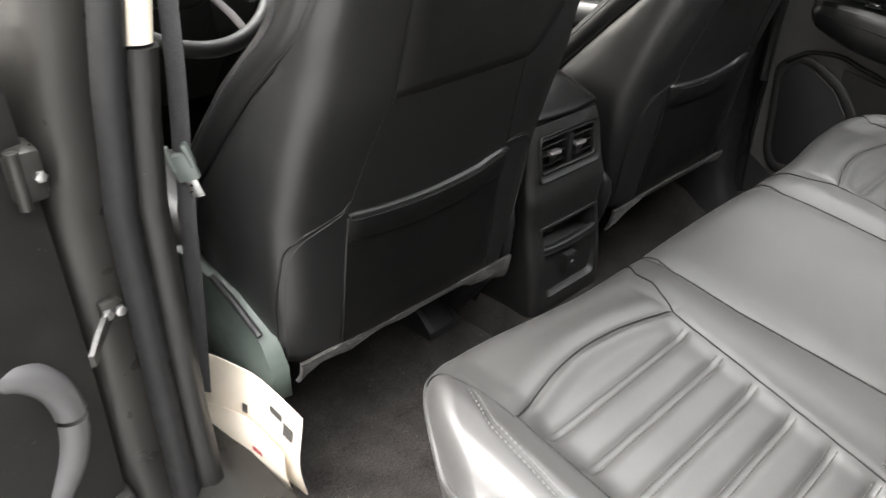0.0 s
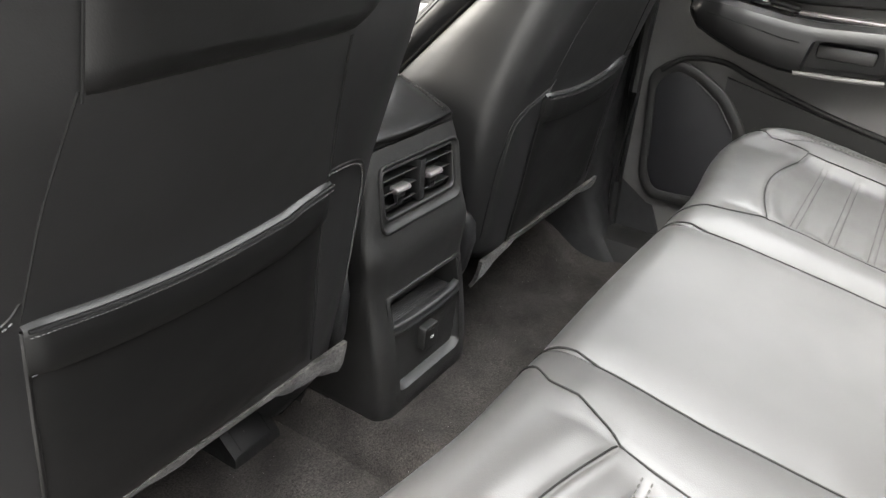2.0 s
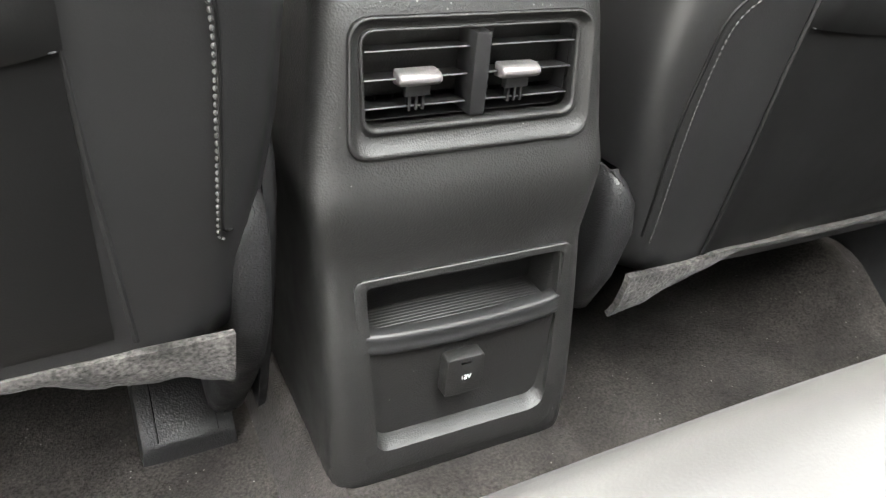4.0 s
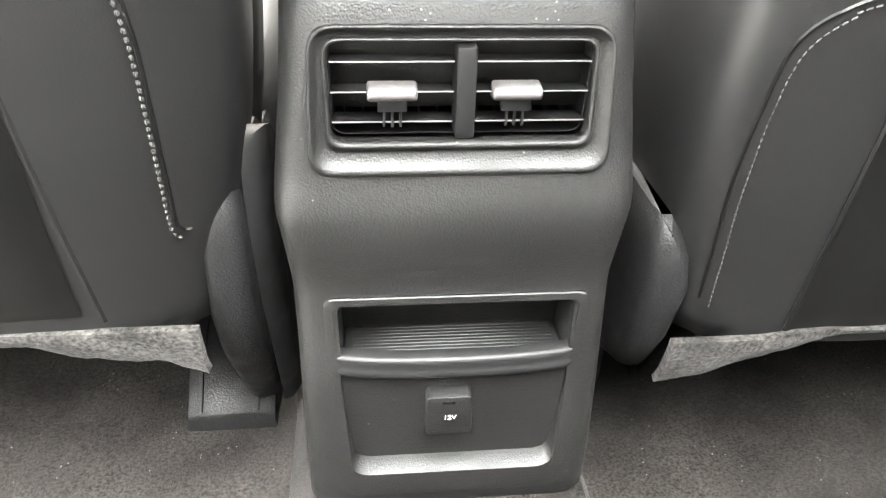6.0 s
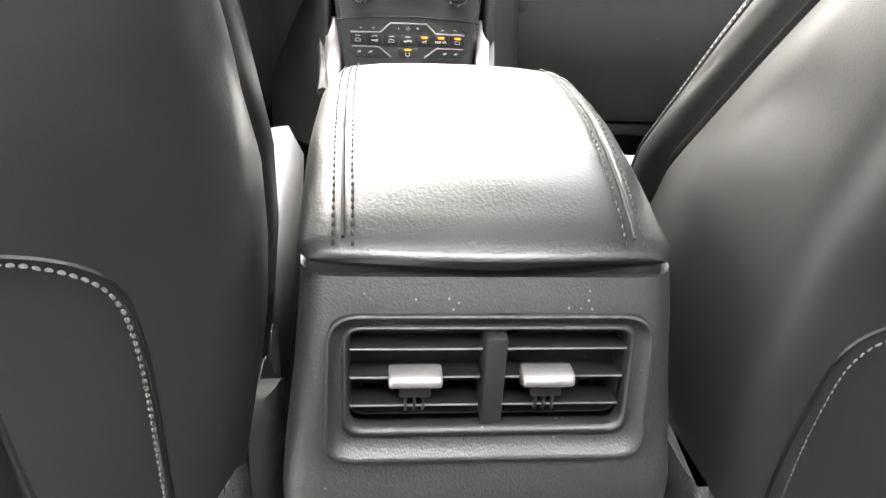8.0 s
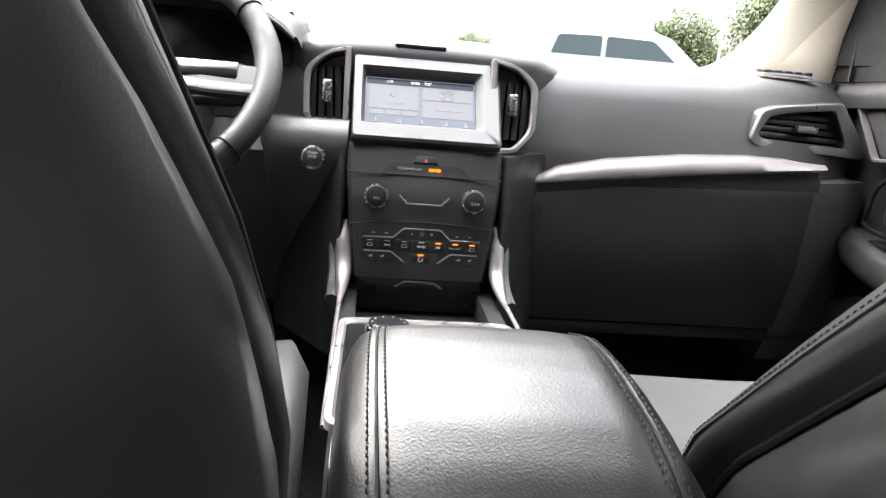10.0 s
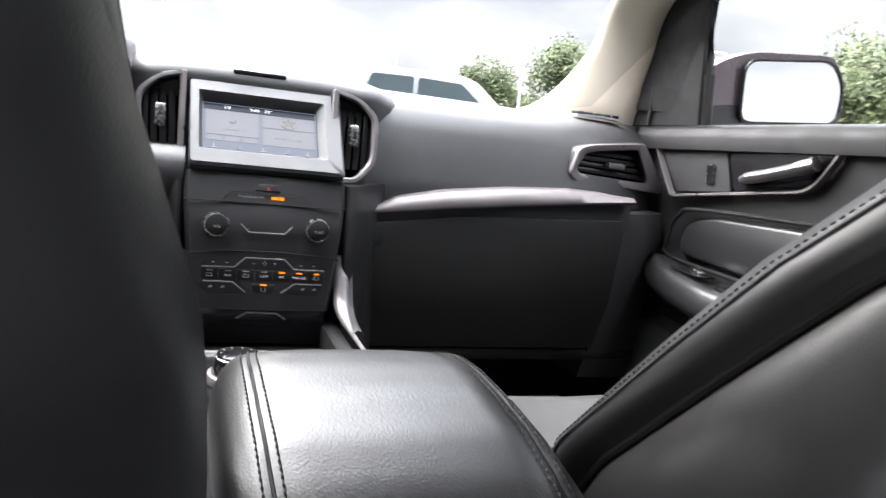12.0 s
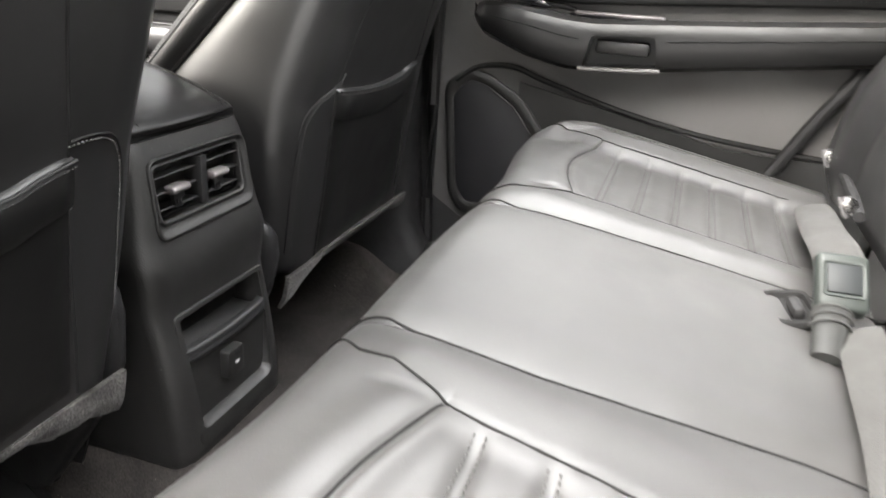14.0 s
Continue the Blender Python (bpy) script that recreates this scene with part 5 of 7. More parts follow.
for a, b in zip(arm, arm[1:]):
    for k in range(5):
        ends.append([Vector(p).lerp(Vector(q), k / 5) for p, q in zip(a, b)])
ends.append([Vector(p) for p in arm[-1]])
rest_arm = part("armrest", loft(ends), VINYL, rdoor, "padded black armrest with a seam along it", smooth=60)
cut(rest_arm, moved(prism(rounded([(-0.340, 0.566), (-0.452, 0.573), (-0.462, 0.520), (-0.330, 0.510)], 0.010, 4), 0.08), Matrix.Translation((0.752, 0, 0)) @ INWARD))
part("pull_cup", moved(prism(rounded([(-0.340, 0.566), (-0.452, 0.573), (-0.462, 0.520), (-0.330, 0.510)], 0.010, 4), 0.006), Matrix.Translation((0.752, 0, 0)) @ INWARD), PLASTIC_SMOOTH, rest_arm, "hollow pull cup")
part("cup_wall", rbox((0.715, -0.445, 0.535), (0.735, -0.348, 0.560), 0.006), PLASTIC, rest_arm)
part("cup_lip", tube([(0.702, -0.322, 0.506), (0.699, -0.39, 0.509), (0.700, -0.468, 0.515)], 0.0045, 8), PLASTIC_DOOR, rest_arm, "raised lower lip of the cup")
part("arm_seam", tube([(0.77 - lerp(-y, (0.118, 0.17, 0.29, 0.98), (0.062, 0.083, 0.076, 0.063)) - 0.0005, y, lerp(-y, (0.118, 0.17, 0.22, 0.29, 0.34, 0.98), (0.588, 0.585, 0.576, 0.562, 0.558, 0.612))) for y in np.linspace(-0.122, -0.32, 20)], 0.0012, 5), SEAM_SHADE, rest_arm)
part("arm_seam", tube([(0.7005 + 0.003 * k, y, 0.567 + 0.045 * k) for k, y in ((t, -0.475 - 0.48 * t) for t in np.linspace(0, 1, 12))], 0.0012, 5), SEAM_SHADE, rest_arm)
part("pull_strip", rbox((0.735, -0.462, 0.5985), (0.757, -0.300, 0.6055), 0.003), SATIN, rdoor, "slim satin strip on the armrest")
part("strip_well", rbox((0.7365, -0.470, 0.592), (0.762, -0.290, 0.601), 0.003), GLOSS_BLACK, rdoor)
sw = part("window_switch", rbox((0.730, -0.252, 0.606), (0.754, -0.215, 0.614), 0.003), GLOSS_BLACK, rdoor, "window switch")
part("rocker", moved(rbox((-0.007, -0.011, 0), (0.007, 0.011, 0.006), 0.002), Matrix.Translation((0.742, -0.233, 0.612)) @ pose(0, 0, 0, 12, 0, 0)), CHROME, sw)
# padded upper insert and its raised rim
ins = rounded([(-0.115, 0.625), (-0.14, 0.675), (-0.20, 0.700), (-0.98, 0.735), (-0.98, 0.655), (-0.30, 0.615)], [0.02, 0.03, 0.03, 0.01, 0.01, 0.02], 5)
part("upper_insert", moved(prism(ins, 0.012, 0.008, 3), Matrix.Translation((0.762, 0, 0)) @ INWARD), VINYL, rdoor, "soft dark insert above the armrest")
rim = spline([(0.752, -0.30, 0.606), (0.748, -0.16, 0.622), (0.746, -0.108, 0.632), (0.745, -0.105, 0.665), (0.746, -0.15, 0.698), (0.75, -0.25, 0.714), (0.75, -0.98, 0.745)], 8)
part("insert_rim", tube(rim, 0.004, 8), SEAM_SHADE, rdoor)
# handle bezel
bez_o = rounded([(-0.115, 0.722), (-0.130, 0.760), (-0.46, 0.790), (-0.425, 0.742)], 0.012, 5)
bez_i = rounded([(-0.124, 0.727), (-0.136, 0.753), (-0.446, 0.781), (-0.418, 0.747)], 0.010, 5)
part("bezel", moved(ringplate(bez_o, bez_i, 0.009), Matrix.Translation((0.757, 0, 0)) @ INWARD), SATIN, rdoor, "satin handle surround")
part("bezel_inlay", moved(prism(rounded([(-0.124, 0.727), (-0.136, 0.753), (-0.25, 0.763), (-0.235, 0.735)], 0.006, 4), 0.003), Matrix.Translation((0.757, 0, 0)) @ INWARD), WEAVE, rdoor)
part("door_handle", tube(spline([(0.750, -0.27, 0.738), (0.732, -0.30, 0.740), (0.729, -0.36, 0.744), (0.732, -0.41, 0.748)], 6), 0.009, 10, 0.7), SATIN_DARK, rdoor, "satin release handle", smooth=80)
# speaker with its lip, then the pocket moulding behind it
spk = rounded([(-0.070, 0.425), (-0.105, 0.458), (-0.146, 0.447), (-0.200, 0.412), (-0.240, 0.360), (-0.262, 0.21), (-0.110, 0.200), (-0.088, 0.235)], 0.016, 4)
lip = [Vector(p) + (Vector(p) - Vector((-0.16, 0.33))).normalized() * 0.024 for p in spk]
part("speaker_rim", moved(ringplate(lip, spk, 0.006), Matrix.Translation((0.760, 0, 0)) @ INWARD), PLASTIC, rdoor, "raised speaker surround", smooth=60)
part("speaker_grille", moved(prism(spk, 0.004, 0.002), Matrix.Translation((0.7605, 0, 0)) @ INWARD), MESH_TRIM, rdoor, "black speaker grille")
part("grille_edge", tube([(0.7525, -0.148, 0.444), (0.752, -0.20, 0.411), (0.752, -0.238, 0.362)], 0.0014, 6), THREAD, rdoor)


def pocket_mould(a, b):
    y = -0.205 - 0.66 * a
    top = 0.462 - 0.085 * min(1, a * 1.6)
    z = 0.12 + (top - 0.12) * b
    return Vector((0.7575 + 0.006 * math.sin(math.pi * b), y, z))
part("map_pocket", sheet(pocket_mould, np.linspace(0, 1, 30), np.linspace(0, 1, 22), -0.006), PLASTIC, rdoor, "dark recessed map pocket", smooth=70)
part("rear_seal", tube(spline([(0.752, -0.660, 0.300), (0.752, -0.700, 0.366), (0.751, -0.752, 0.461), (0.749, -0.800, 0.540), (0.745, -0.850, 0.66), (0.742, -0.880, 0.76)], 6), 0.012, 8), RUBBER, rdoor, "black seal along the rear edge")
part("panel_groove", tube(spline([(0.756, -0.075, 0.452), (0.755, -0.12, 0.483), (0.755, -0.19, 0.490), (0.756, -0.26, 0.468), (0.757, -0.42, 0.425), (0.758, -0.60, 0.395), (0.758, -0.9, 0.375)], 8), 0.0055, 8), SEAM_SHADE, rdoor)
part("window_sill", rbox((0.735, -0.99, 0.762), (0.80, -0.035, 0.788), 0.010), PLASTIC_SMOOTH, rdoor)
rp = part("pane", sheet(lambda y, z: (0.795 - 0.20 * max(0, z - 0.78), y, z), np.linspace(-0.99, -0.03, 6), np.linspace(0.78, 1.12, 5)), GLASS_REAR, rdoor)
rp.visible_shadow = False

# ================= passenger side front door =================
fdoor = thing("door_3", "closed front door, dark grey trim with satin handle surround", "car door", kind="structure")
part("panel", sheet(lambda y, z: (0.775 - 0.010 * smooth(0.5, 0.75, z), y, z), np.linspace(0.20, 1.36, 46), np.linspace(0.07, 0.748, 36), -0.06), DOOR_DARK, fdoor, smooth=60)
rings = []
for y in np.linspace(0.20, 1.13, 20):
    z = lerp(y, (0.2, 0.5, 1.13), (0.795, 0.781, 0.744))
    rings.append([(a, y, z + b) for a, b in ((0.745, -0.045), (0.742, -0.025), (0.746, -0.008), (0.758, 0.0), (0.80, 0.003), (0.80, -0.045))])
part("window_sill", loft(rings), DOOR_DARK, fdoor, smooth=60)
bo = [(0.988, 0.713), (0.545, 0.745), (0.590, 0.672), (0.918, 0.622)]
bi = [(0.979, 0.708), (0.554, 0.7395), (0.5945, 0.6775), (0.9155, 0.6275)]
part("bezel", moved(ringplate(rounded(bo, [0.006, 0.02, 0.03, 0.01], 5), rounded(bi, [0.006, 0.02, 0.03, 0.01], 5), 0.012), Matrix.Translation((0.759, 0, 0)) @ INWARD), SATIN, fdoor, "satin handle surround")
part("bezel_inlay", moved(prism(rounded([(0.967, 0.703), (0.79, 0.716), (0.765, 0.652), (0.908, 0.634)], 0.006, 4), 0.004), Matrix.Translation((0.759, 0, 0)) @ INWARD), WEAVE, fdoor, "woven-look inlay")
part("bezel_hollow", moved(prism(rounded([(0.785, 0.715), (0.57, 0.733), (0.603, 0.683), (0.76, 0.654)], 0.01, 4), 0.003), Matrix.Translation((0.759, 0, 0)) @ INWARD), GLOSS_BLACK, fdoor)
lock = part("lock_switch", moved(ringplate(rounded([(0.832, 0.692), (0.812, 0.694), (0.808, 0.660), (0.828, 0.657)], 0.004, 3), rounded([(0.829, 0.689), (0.815, 0.690), (0.811, 0.663), (0.826, 0.661)], 0.003, 3), 0.004), Matrix.Translation((0.755, 0, 0)) @ INWARD), CHROME, fdoor, "chrome framed lock switch")
part("key", moved(prism(rounded([(0.829, 0.689), (0.815, 0.690), (0.811, 0.663), (0.826, 0.661)], 0.003, 3), 0.003), Matrix.Translation((0.755, 0, 0)) @ INWARD), GLOSS_BLACK, lock)
part("door_handle", tube(spline([(0.752, 0.735, 0.676), (0.742, 0.715, 0.680), (0.736, 0.66, 0.692), (0.736, 0.61, 0.706), (0.742, 0.585, 0.716)], 6), [0.010] * 6 + [0.013] * 12 + [0.015] * 7, 10, 0.75), SATIN, fdoor, "pale satin release handle")
arm = []
for y, z0, z1, x in ((0.958, 0.492, 0.500, 0.02), (0.945, 0.478, 0.510, 0.04), (0.92, 0.462, 0.514, 0.06), (0.87, 0.452, 0.512, 0.085), (0.80, 0.442, 0.502, 0.10), (0.70, 0.432, 0.495, 0.105), (0.5, 0.425, 0.50, 0.10), (0.22, 0.44, 0.52, 0.09)):
    xo = 0.778 - x
    arm.append([(a, y, b) for a, b in ((0.78, z0 - 0.004), (xo + 0.02, z0), (xo + 0.004, z0 + 0.010), (xo, z0 + 0.026), (xo + 0.004, z1 - 0.012), (xo + 0.018, z1), (xo + 0.030, z1 - 0.004), (0.78, z1 - 0.008))])
part("armrest", loft(arm), LEATHER, fdoor, "padded black armrest", smooth=60)
sw = part("window_switch", moved(rbox((-0.018, -0.05, 0), (0.018, 0.05, 0.004), 0.003), Matrix.Translation((0.728, 0.80, 0.500))), GLOSS_BLACK, fdoor, "window switch panel")
part("rocker", moved(rbox((-0.008, -0.013, 0), (0.008, 0.013, 0.008), 0.002), Matrix.Translation((0.726, 0.775, 0.503)) @ pose(0, 0, 0, 14, 0, 0)), CHROME, sw)
part("pull_cup", rbox((0.70, 0.55, 0.488), (0.75, 0.70, 0.502), 0.004), GLOSS_BLACK, fdoor)
up = rounded([(0.885, 0.520), (0.875, 0.580), (0.80, 0.602), (0.25, 0.635), (0.25, 0.535), (0.70, 0.515)], [0.03, 0.03, 0.02, 0.01, 0.01, 0.02], 5)
part("upper_insert", moved(prism(up, 0.012, 0.008, 3), Matrix.Translation((0.772, 0, 0)) @ INWARD), LEATHER, fdoor, "soft dark insert above the armrest")
part("insert_rim", tube(spline([(0.757, 0.70, 0.508), (0.755, 0.895, 0.512), (0.752, 0.905, 0.545), (0.753, 0.885, 0.592), (0.757, 0.80, 0.612), (0.758, 0.25, 0.645)], 8), 0.004, 8), SEAM_SHADE, fdoor)
mp = []
for y, z0, z1, x in ((1.0, 0.28, 0.33, 0.01), (0.97, 0.22, 0.37, 0.03), (0.90, 0.16, 0.40, 0.055), (0.7, 0.13, 0.39, 0.065), (0.25, 0.12, 0.36, 0.06)):
    mp.append([(a, y, b) for a, b in ((0.785, z0), (0.778 - x, z0 + 0.02), (0.775 - x, (z0 + z1) / 2), (0.778 - x * 0.8, z1 - 0.015), (0.785, z1))])
part("map_pocket", loft(mp), PLASTIC_SMOOTH, fdoor, "moulded map pocket", smooth=60)
fspk = rounded([(0.93, 0.40), (0.80, 0.42), (0.84, 0.32), (0.93, 0.30)], 0.03, 5)
part("speaker_grille", moved(prism(fspk, 0.006, 0.003), Matrix.Translation((0.772, 0, 0)) @ INWARD), MESH_TRIM, fdoor, "black speaker grille")
# sail panel behind the pillar, window frame and pane
sail = rounded([(1.10, 0.742), (1.085, 0.86), (0.955, 0.985), (0.915, 0.985), (0.885, 0.752)], 0.006, 3)
part("sail_panel", moved(prism(sail, 0.018, 0.006), Matrix.Translation((0.775, 0, 0)) @ INWARD), RUBBER, fdoor, "black sail panel at the mirror")
part("sail_ridge", tube([(0.752, 1.03, 0.75), (0.752, 1.03, 0.85), (0.752, 0.965, 0.95)], 0.004, 6), PLASTIC_SMOOTH, fdoor)
part("window_frame", tube([(0.775, 0.885, 0.75), (0.772, 0.895, 0.85), (0.765, 0.913, 0.985), (0.74, 0.80, 1.05), (0.70, 0.5, 1.11), (0.69, 0.2, 1.13)], 0.011, 8), RUBBER, fdoor)
inner_edge = spline([(0.760, 1.075, 0.78), (0.752, 1.045, 0.89), (0.741, 0.990, 0.99), (0.696, 0.765, 1.080), (0.64, 0.5, 1.128)], 6)
outer_edge = spline([(0.776, 0.890, 0.78), (0.773, 0.902, 0.89), (0.768, 0.913, 0.985), (0.745, 0.795, 1.052), (0.705, 0.5, 1.108)], 6)
part("upper_frame", sheet(lambda k, f: inner_edge[int(k)].lerp(outer_edge[int(k)], f), range(len(inner_edge)), (0.0, 0.33, 0.66, 1.0), 0.012), RUBBER, fdoor, "black frame between pillar and glass", smooth=60)
fp = part("pane", sheet(lambda y, z: (0.795 - 0.20 * max(0, z - 0.78), y, z), np.linspace(0.15, 0.90, 6), np.linspace(0.75, 1.12, 5)), GLASS, fdoor)
fp.visible_shadow = False

# driver door, seen only past the pillar
ddoor = thing("door_4", "closed driver door with plain dark trim", "car door", kind="structure")
part("panel", sheet(lambda y, z: (-0.775, y, z), np.linspace(0.20, 1.36, 12), np.linspace(0.07, 0.76, 10), 0.06), PLASTIC_DOOR, ddoor)
part("armrest", rbox((-0.78, 0.25, 0.43), (-0.69, 0.95, 0.50), 0.02), LEATHER, ddoor)
dp = part("pane", sheet(lambda y, z: (-0.795 + 0.20 * max(0, z - 0.78), y, z), np.linspace(0.15, 1.0, 6), np.linspace(0.75, 1.12, 5)), GLASS, ddoor)
dp.visible_shadow = False

# outside mirror
mirror = thing("wing_mirror", "dark plum wing mirror outside the front window", "wing mirror")
ring_o = rounded([(0.943, 0.908), (1.180, 0.938), (1.225, 0.885), (1.222, 0.805), (0.955, 0.778)], [0.035, 0.03, 0.04, 0.03, 0.03], 6)
shell = rounded([(0.840, 0.845), (0.880, 0.890), (0.960, 0.925), (1.190, 0.948), (1.240, 0.885), (1.236, 0.795), (0.955, 0.765), (0.845, 0.775)], [0.03, 0.04, 0.05, 0.03, 0.04, 0.03, 0.03, 0.02], 6)
rings = []
for dy, k in ((0.0, 1.0), (0.012, 1.03), (0.06, 1.0), (0.11, 0.86), (0.15, 0.6), (0.17, 0.25)):
    rings.append([(1.04 + (p[0] - 1.04) * k, 1.022 + dy, 0.845 + (p[1] - 0.845) * k) for p in shell])
part("housing", loft(rings), PAINT_DARK, mirror, "dark plum painted housing", smooth=60)
part("mirror_rim", moved(ringplate(ring_o, [(1.085 + (p[0] - 1.085) * 0.94, 0.857 + (p[1] - 0.857) * 0.91) for p in ring_o], 0.012), Matrix.Translation((0, 1.021, 0)) @ BACKWARD), GLOSS_BLACK, mirror)
part("mirror_glass", moved(prism([(1.085 + (p[0] - 1.085) * 0.95, 0.857 + (p[1] - 0.857) * 0.92) for p in ring_o], 0.002), Matrix.Translation((0, 1.014, 0)) @ BACKWARD), MIRROR, mirror, "clear mirror glass")
part("mirror_foot", loft([[(x, 1.05 + b, z + c) for b, c in ((-0.03, -0.02), (0.05, -0.02), (0.05, 0.025), (-0.03, 0.02))] for x, z in ((0.80, 0.775), (0.88, 0.785), (0.97, 0.80))]), PLASTIC_SMOOTH, mirror)

# ================= dashboard =================
dash = thing("dashboard", "dark grey soft dashboard with satin trim and air vents", "dashboard")
PROF = ((1.42, 0.700), (1.30, 0.742), (1.15, 0.752), (1.03, 0.750), (0.965, 0.738), (0.935, 0.718), (0.920, 0.690), (0.908, 0.650), (0.897, 0.615), (0.893, 0.598), (0.893, 0.566))


def dash_ring(x):
    wrap = 0.10 * max(0, (abs(x) - 0.50) / 0.25) ** 2
    lowr = 0.004 * (abs(x) / 0.7) ** 2
    return [Vector((x, y + wrap * (1 if y < 1.0 else 0.3), z - lowr)) for y, z in PROF] + [Vector((x, 0.99 + wrap, 0.56)), Vector((x, 1.42, 0.56))]


pad_right = part("pad_right", loft([dash_ring(x) for x in np.linspace(0.075, 0.752, 36)]), PLASTIC_SOFT, dash, "soft grained dash pad", smooth=60)
part("pad_left", loft([dash_ring(x) for x in np.linspace(-0.752, -0.10, 30)]), PLASTIC_SOFT, dash, "soft grained dash pad", smooth=60)
# centre hump over the screen
rings = []
for x in np.linspace(-0.262, 0.222, 44):
    off = abs(x + 0.020)
    k = max(0.0, 1 - (off / 0.20) ** 3)
    back = 0.055 * smooth(0.150, 0.235, off)
    sink = 0.012 * smooth(0.165, 0.242, off)
    rings.append([(x, 0.915 + back, 0.660 - sink), (x, 0.893 + back, 0.722 + 0.008 * k - sink), (x, 0.897 + back, 0.732 + 0.010 * k - sink), (x, 0.908 + back, 0.739 + 0.012 * k - sink), (x, 0.95 + back * 0.6, 0.748 + 0.012 * k - sink * 0.6), (x, 1.05, 0.753 + 0.006 * k - sink * 0.3), (x, 1.20, 0.747 - sink * 0.3), (x, 1.20, 0.66)])
part("screen_hood", loft(rings), PLASTIC_SOFT, dash, smooth=60)
part("hood_grille", rbox((-0.068, 0.8955, 0.7385), (0.010, 0.925, 0.7480), 0.004), GLOSS_BLACK, dash, "small sensor grille on the hood")
# ledge trim on the passenger side
rings = []
for k in np.linspace(0, 1, 40):
    x = 0.158 + 0.467 * k
    rise = 1 - (1 - min(1, k / 0.45)) ** 2.2
    zt = lerp(k, (0, 0.08, 0.25, 0.5, 0.75, 0.9, 1), (0.559, 0.583, 0.600, 0.614, 0.621, 0.619, 0.611))
    zb = lerp(k, (0, 0.25, 0.5, 0.75, 1), (0.556, 0.572, 0.585, 0.597, 0.607))
    rings.append([(x, 0.900 - 0.012 * rise, zt), (x, 0.878 - 0.014 * rise, (zt + zb) / 2 + 0.008), (x, 0.868 - 0.014 * rise, zb + 0.004), (x, 0.868 - 0.012 * rise, zb), (x, 0.93, zb - 0.004), (x, 0.93, zt)])
part("ledge_trim", loft(rings), SATIN_DARK, dash, "satin bronze ledge trim", smooth=60)
part("under_ledge", loft([[(x, 0.876, z + 0.012), (x, 0.874, z - 0.02), (x, 0.94, z - 0.03), (x, 0.94, z + 0.012)] for x, z in ((0.125, 0.545), (0.2, 0.558), (0.35, 0.572), (0.60, 0.590), (0.63, 0.590))]), PLASTIC_SOFT, dash)
part("glovebox", loft([[(x, 0.868 - 0.004 * k, 0.540 + 0.034 * k), (x, 0.862, 0.525 + 0.034 * k), (x, 0.872, 0.43), (x, 0.905, 0.325), (x, 1.15, 0.30), (x, 1.15, 0.54)] for x, k in ((0.150, 0), (0.30, 0.6), (0.615, 1))]), PLASTIC, dash, "large plain glovebox door", smooth=50)
part("glovebox_lock", moved(cyl(0.011, 0.006, 24, 0.002), Matrix.Translation((0.165, 0.868, 0.515)) @ BACKWARD), PLASTIC_SMOOTH, dash)
part("dash_end", loft([[(x, 0.885 + d, 0.585), (x, 0.875 + d, 0.54), (x, 0.895 + d, 0.40), (x, 0.95, 0.25), (x, 1.2, 0.25), (x, 1.2, 0.585)] for x, d in ((0.622, 0.0), (0.69, 0.02), (0.752, 0.06))]), PLASTIC_SOFT, dash, smooth=50)
part("underside", rbox((0.12, 0.93, 0.29), (0.75, 1.30, 0.315), 0.01), PLASTIC, dash)
part("knee_panel", loft([[(x, 0.88, 0.62), (x, 0.85, 0.58), (x, 0.86, 0.46), (x, 0.92, 0.33), (x, 1.15, 0.33), (x, 1.15, 0.62)] for x in (-0.752, -0.55, -0.215)]), PLASTIC, dash)


def round_vent(name, outline, inner, m, slats, label):
    v = part(name, moved(ringplate(outline, inner, 0.007), m), SATIN, dash, label)
    part("vent_well", moved(prism(inner, 0.003), m @ Matrix.Translation((0, 0, -0.035))), GLOSS_BLACK, v)
    part("vent_wall", moved(ringplate(outline, inner, 0.036), m @ Matrix.Translation((0, 0, -0.034))), PLASTIC_SMOOTH, v)
    for a, b in slats:
        part("slat", moved(tube([(a[0], a[1], -0.012), (b[0], b[1], -0.012)], 0.0045, 6, 0.45, up=(0, 0.3, 1)), m), PLASTIC_SMOOTH, v)
    return v


vo = rounded([(0.499, 0.647), (0.514, 0.693), (0.545, 0.701), (0.687, 0.714), (0.759, 0.639), (0.756, 0.620), (0.514, 0.636)], [0.010, 0.010, 0.012, 0.010, 0.008, 0.006, 0.006], 5)
vi = rounded([(0.514, 0.655), (0.533, 0.684), (0.565, 0.691), (0.674, 0.701), (0.711, 0.649), (0.711, 0.638), (0.528, 0.648)], [0.008, 0.008, 0.010, 0.008, 0.006, 0.005, 0.005], 5)
Mv = Matrix.Translation((0.616, 0.936, 0.67)) @ pose(0, 0, 0, 0, 0, 16) @ Matrix.Translation((-0.61, 0, -0.67)) @ BACKWARD
cut(pad_right, moved(prism(vi, 0.09), Mv @ Matrix.Translation((0, 0, -0.045))))
rv = round_vent("vent", vo, vi, Mv, [((0.524 + 0.004 * i, 0.6560 + 0.0105 * i), (0.708 - 0.009 * i, 0.6470 + 0.0125 * i)) for i in range(4)], "five-sided air vent in a satin frame")
part("vent_tab", moved(rbox((0.600, 0.661, -0.008), (0.645, 0.672, 0.004), 0.003), Mv), SATIN, rv)
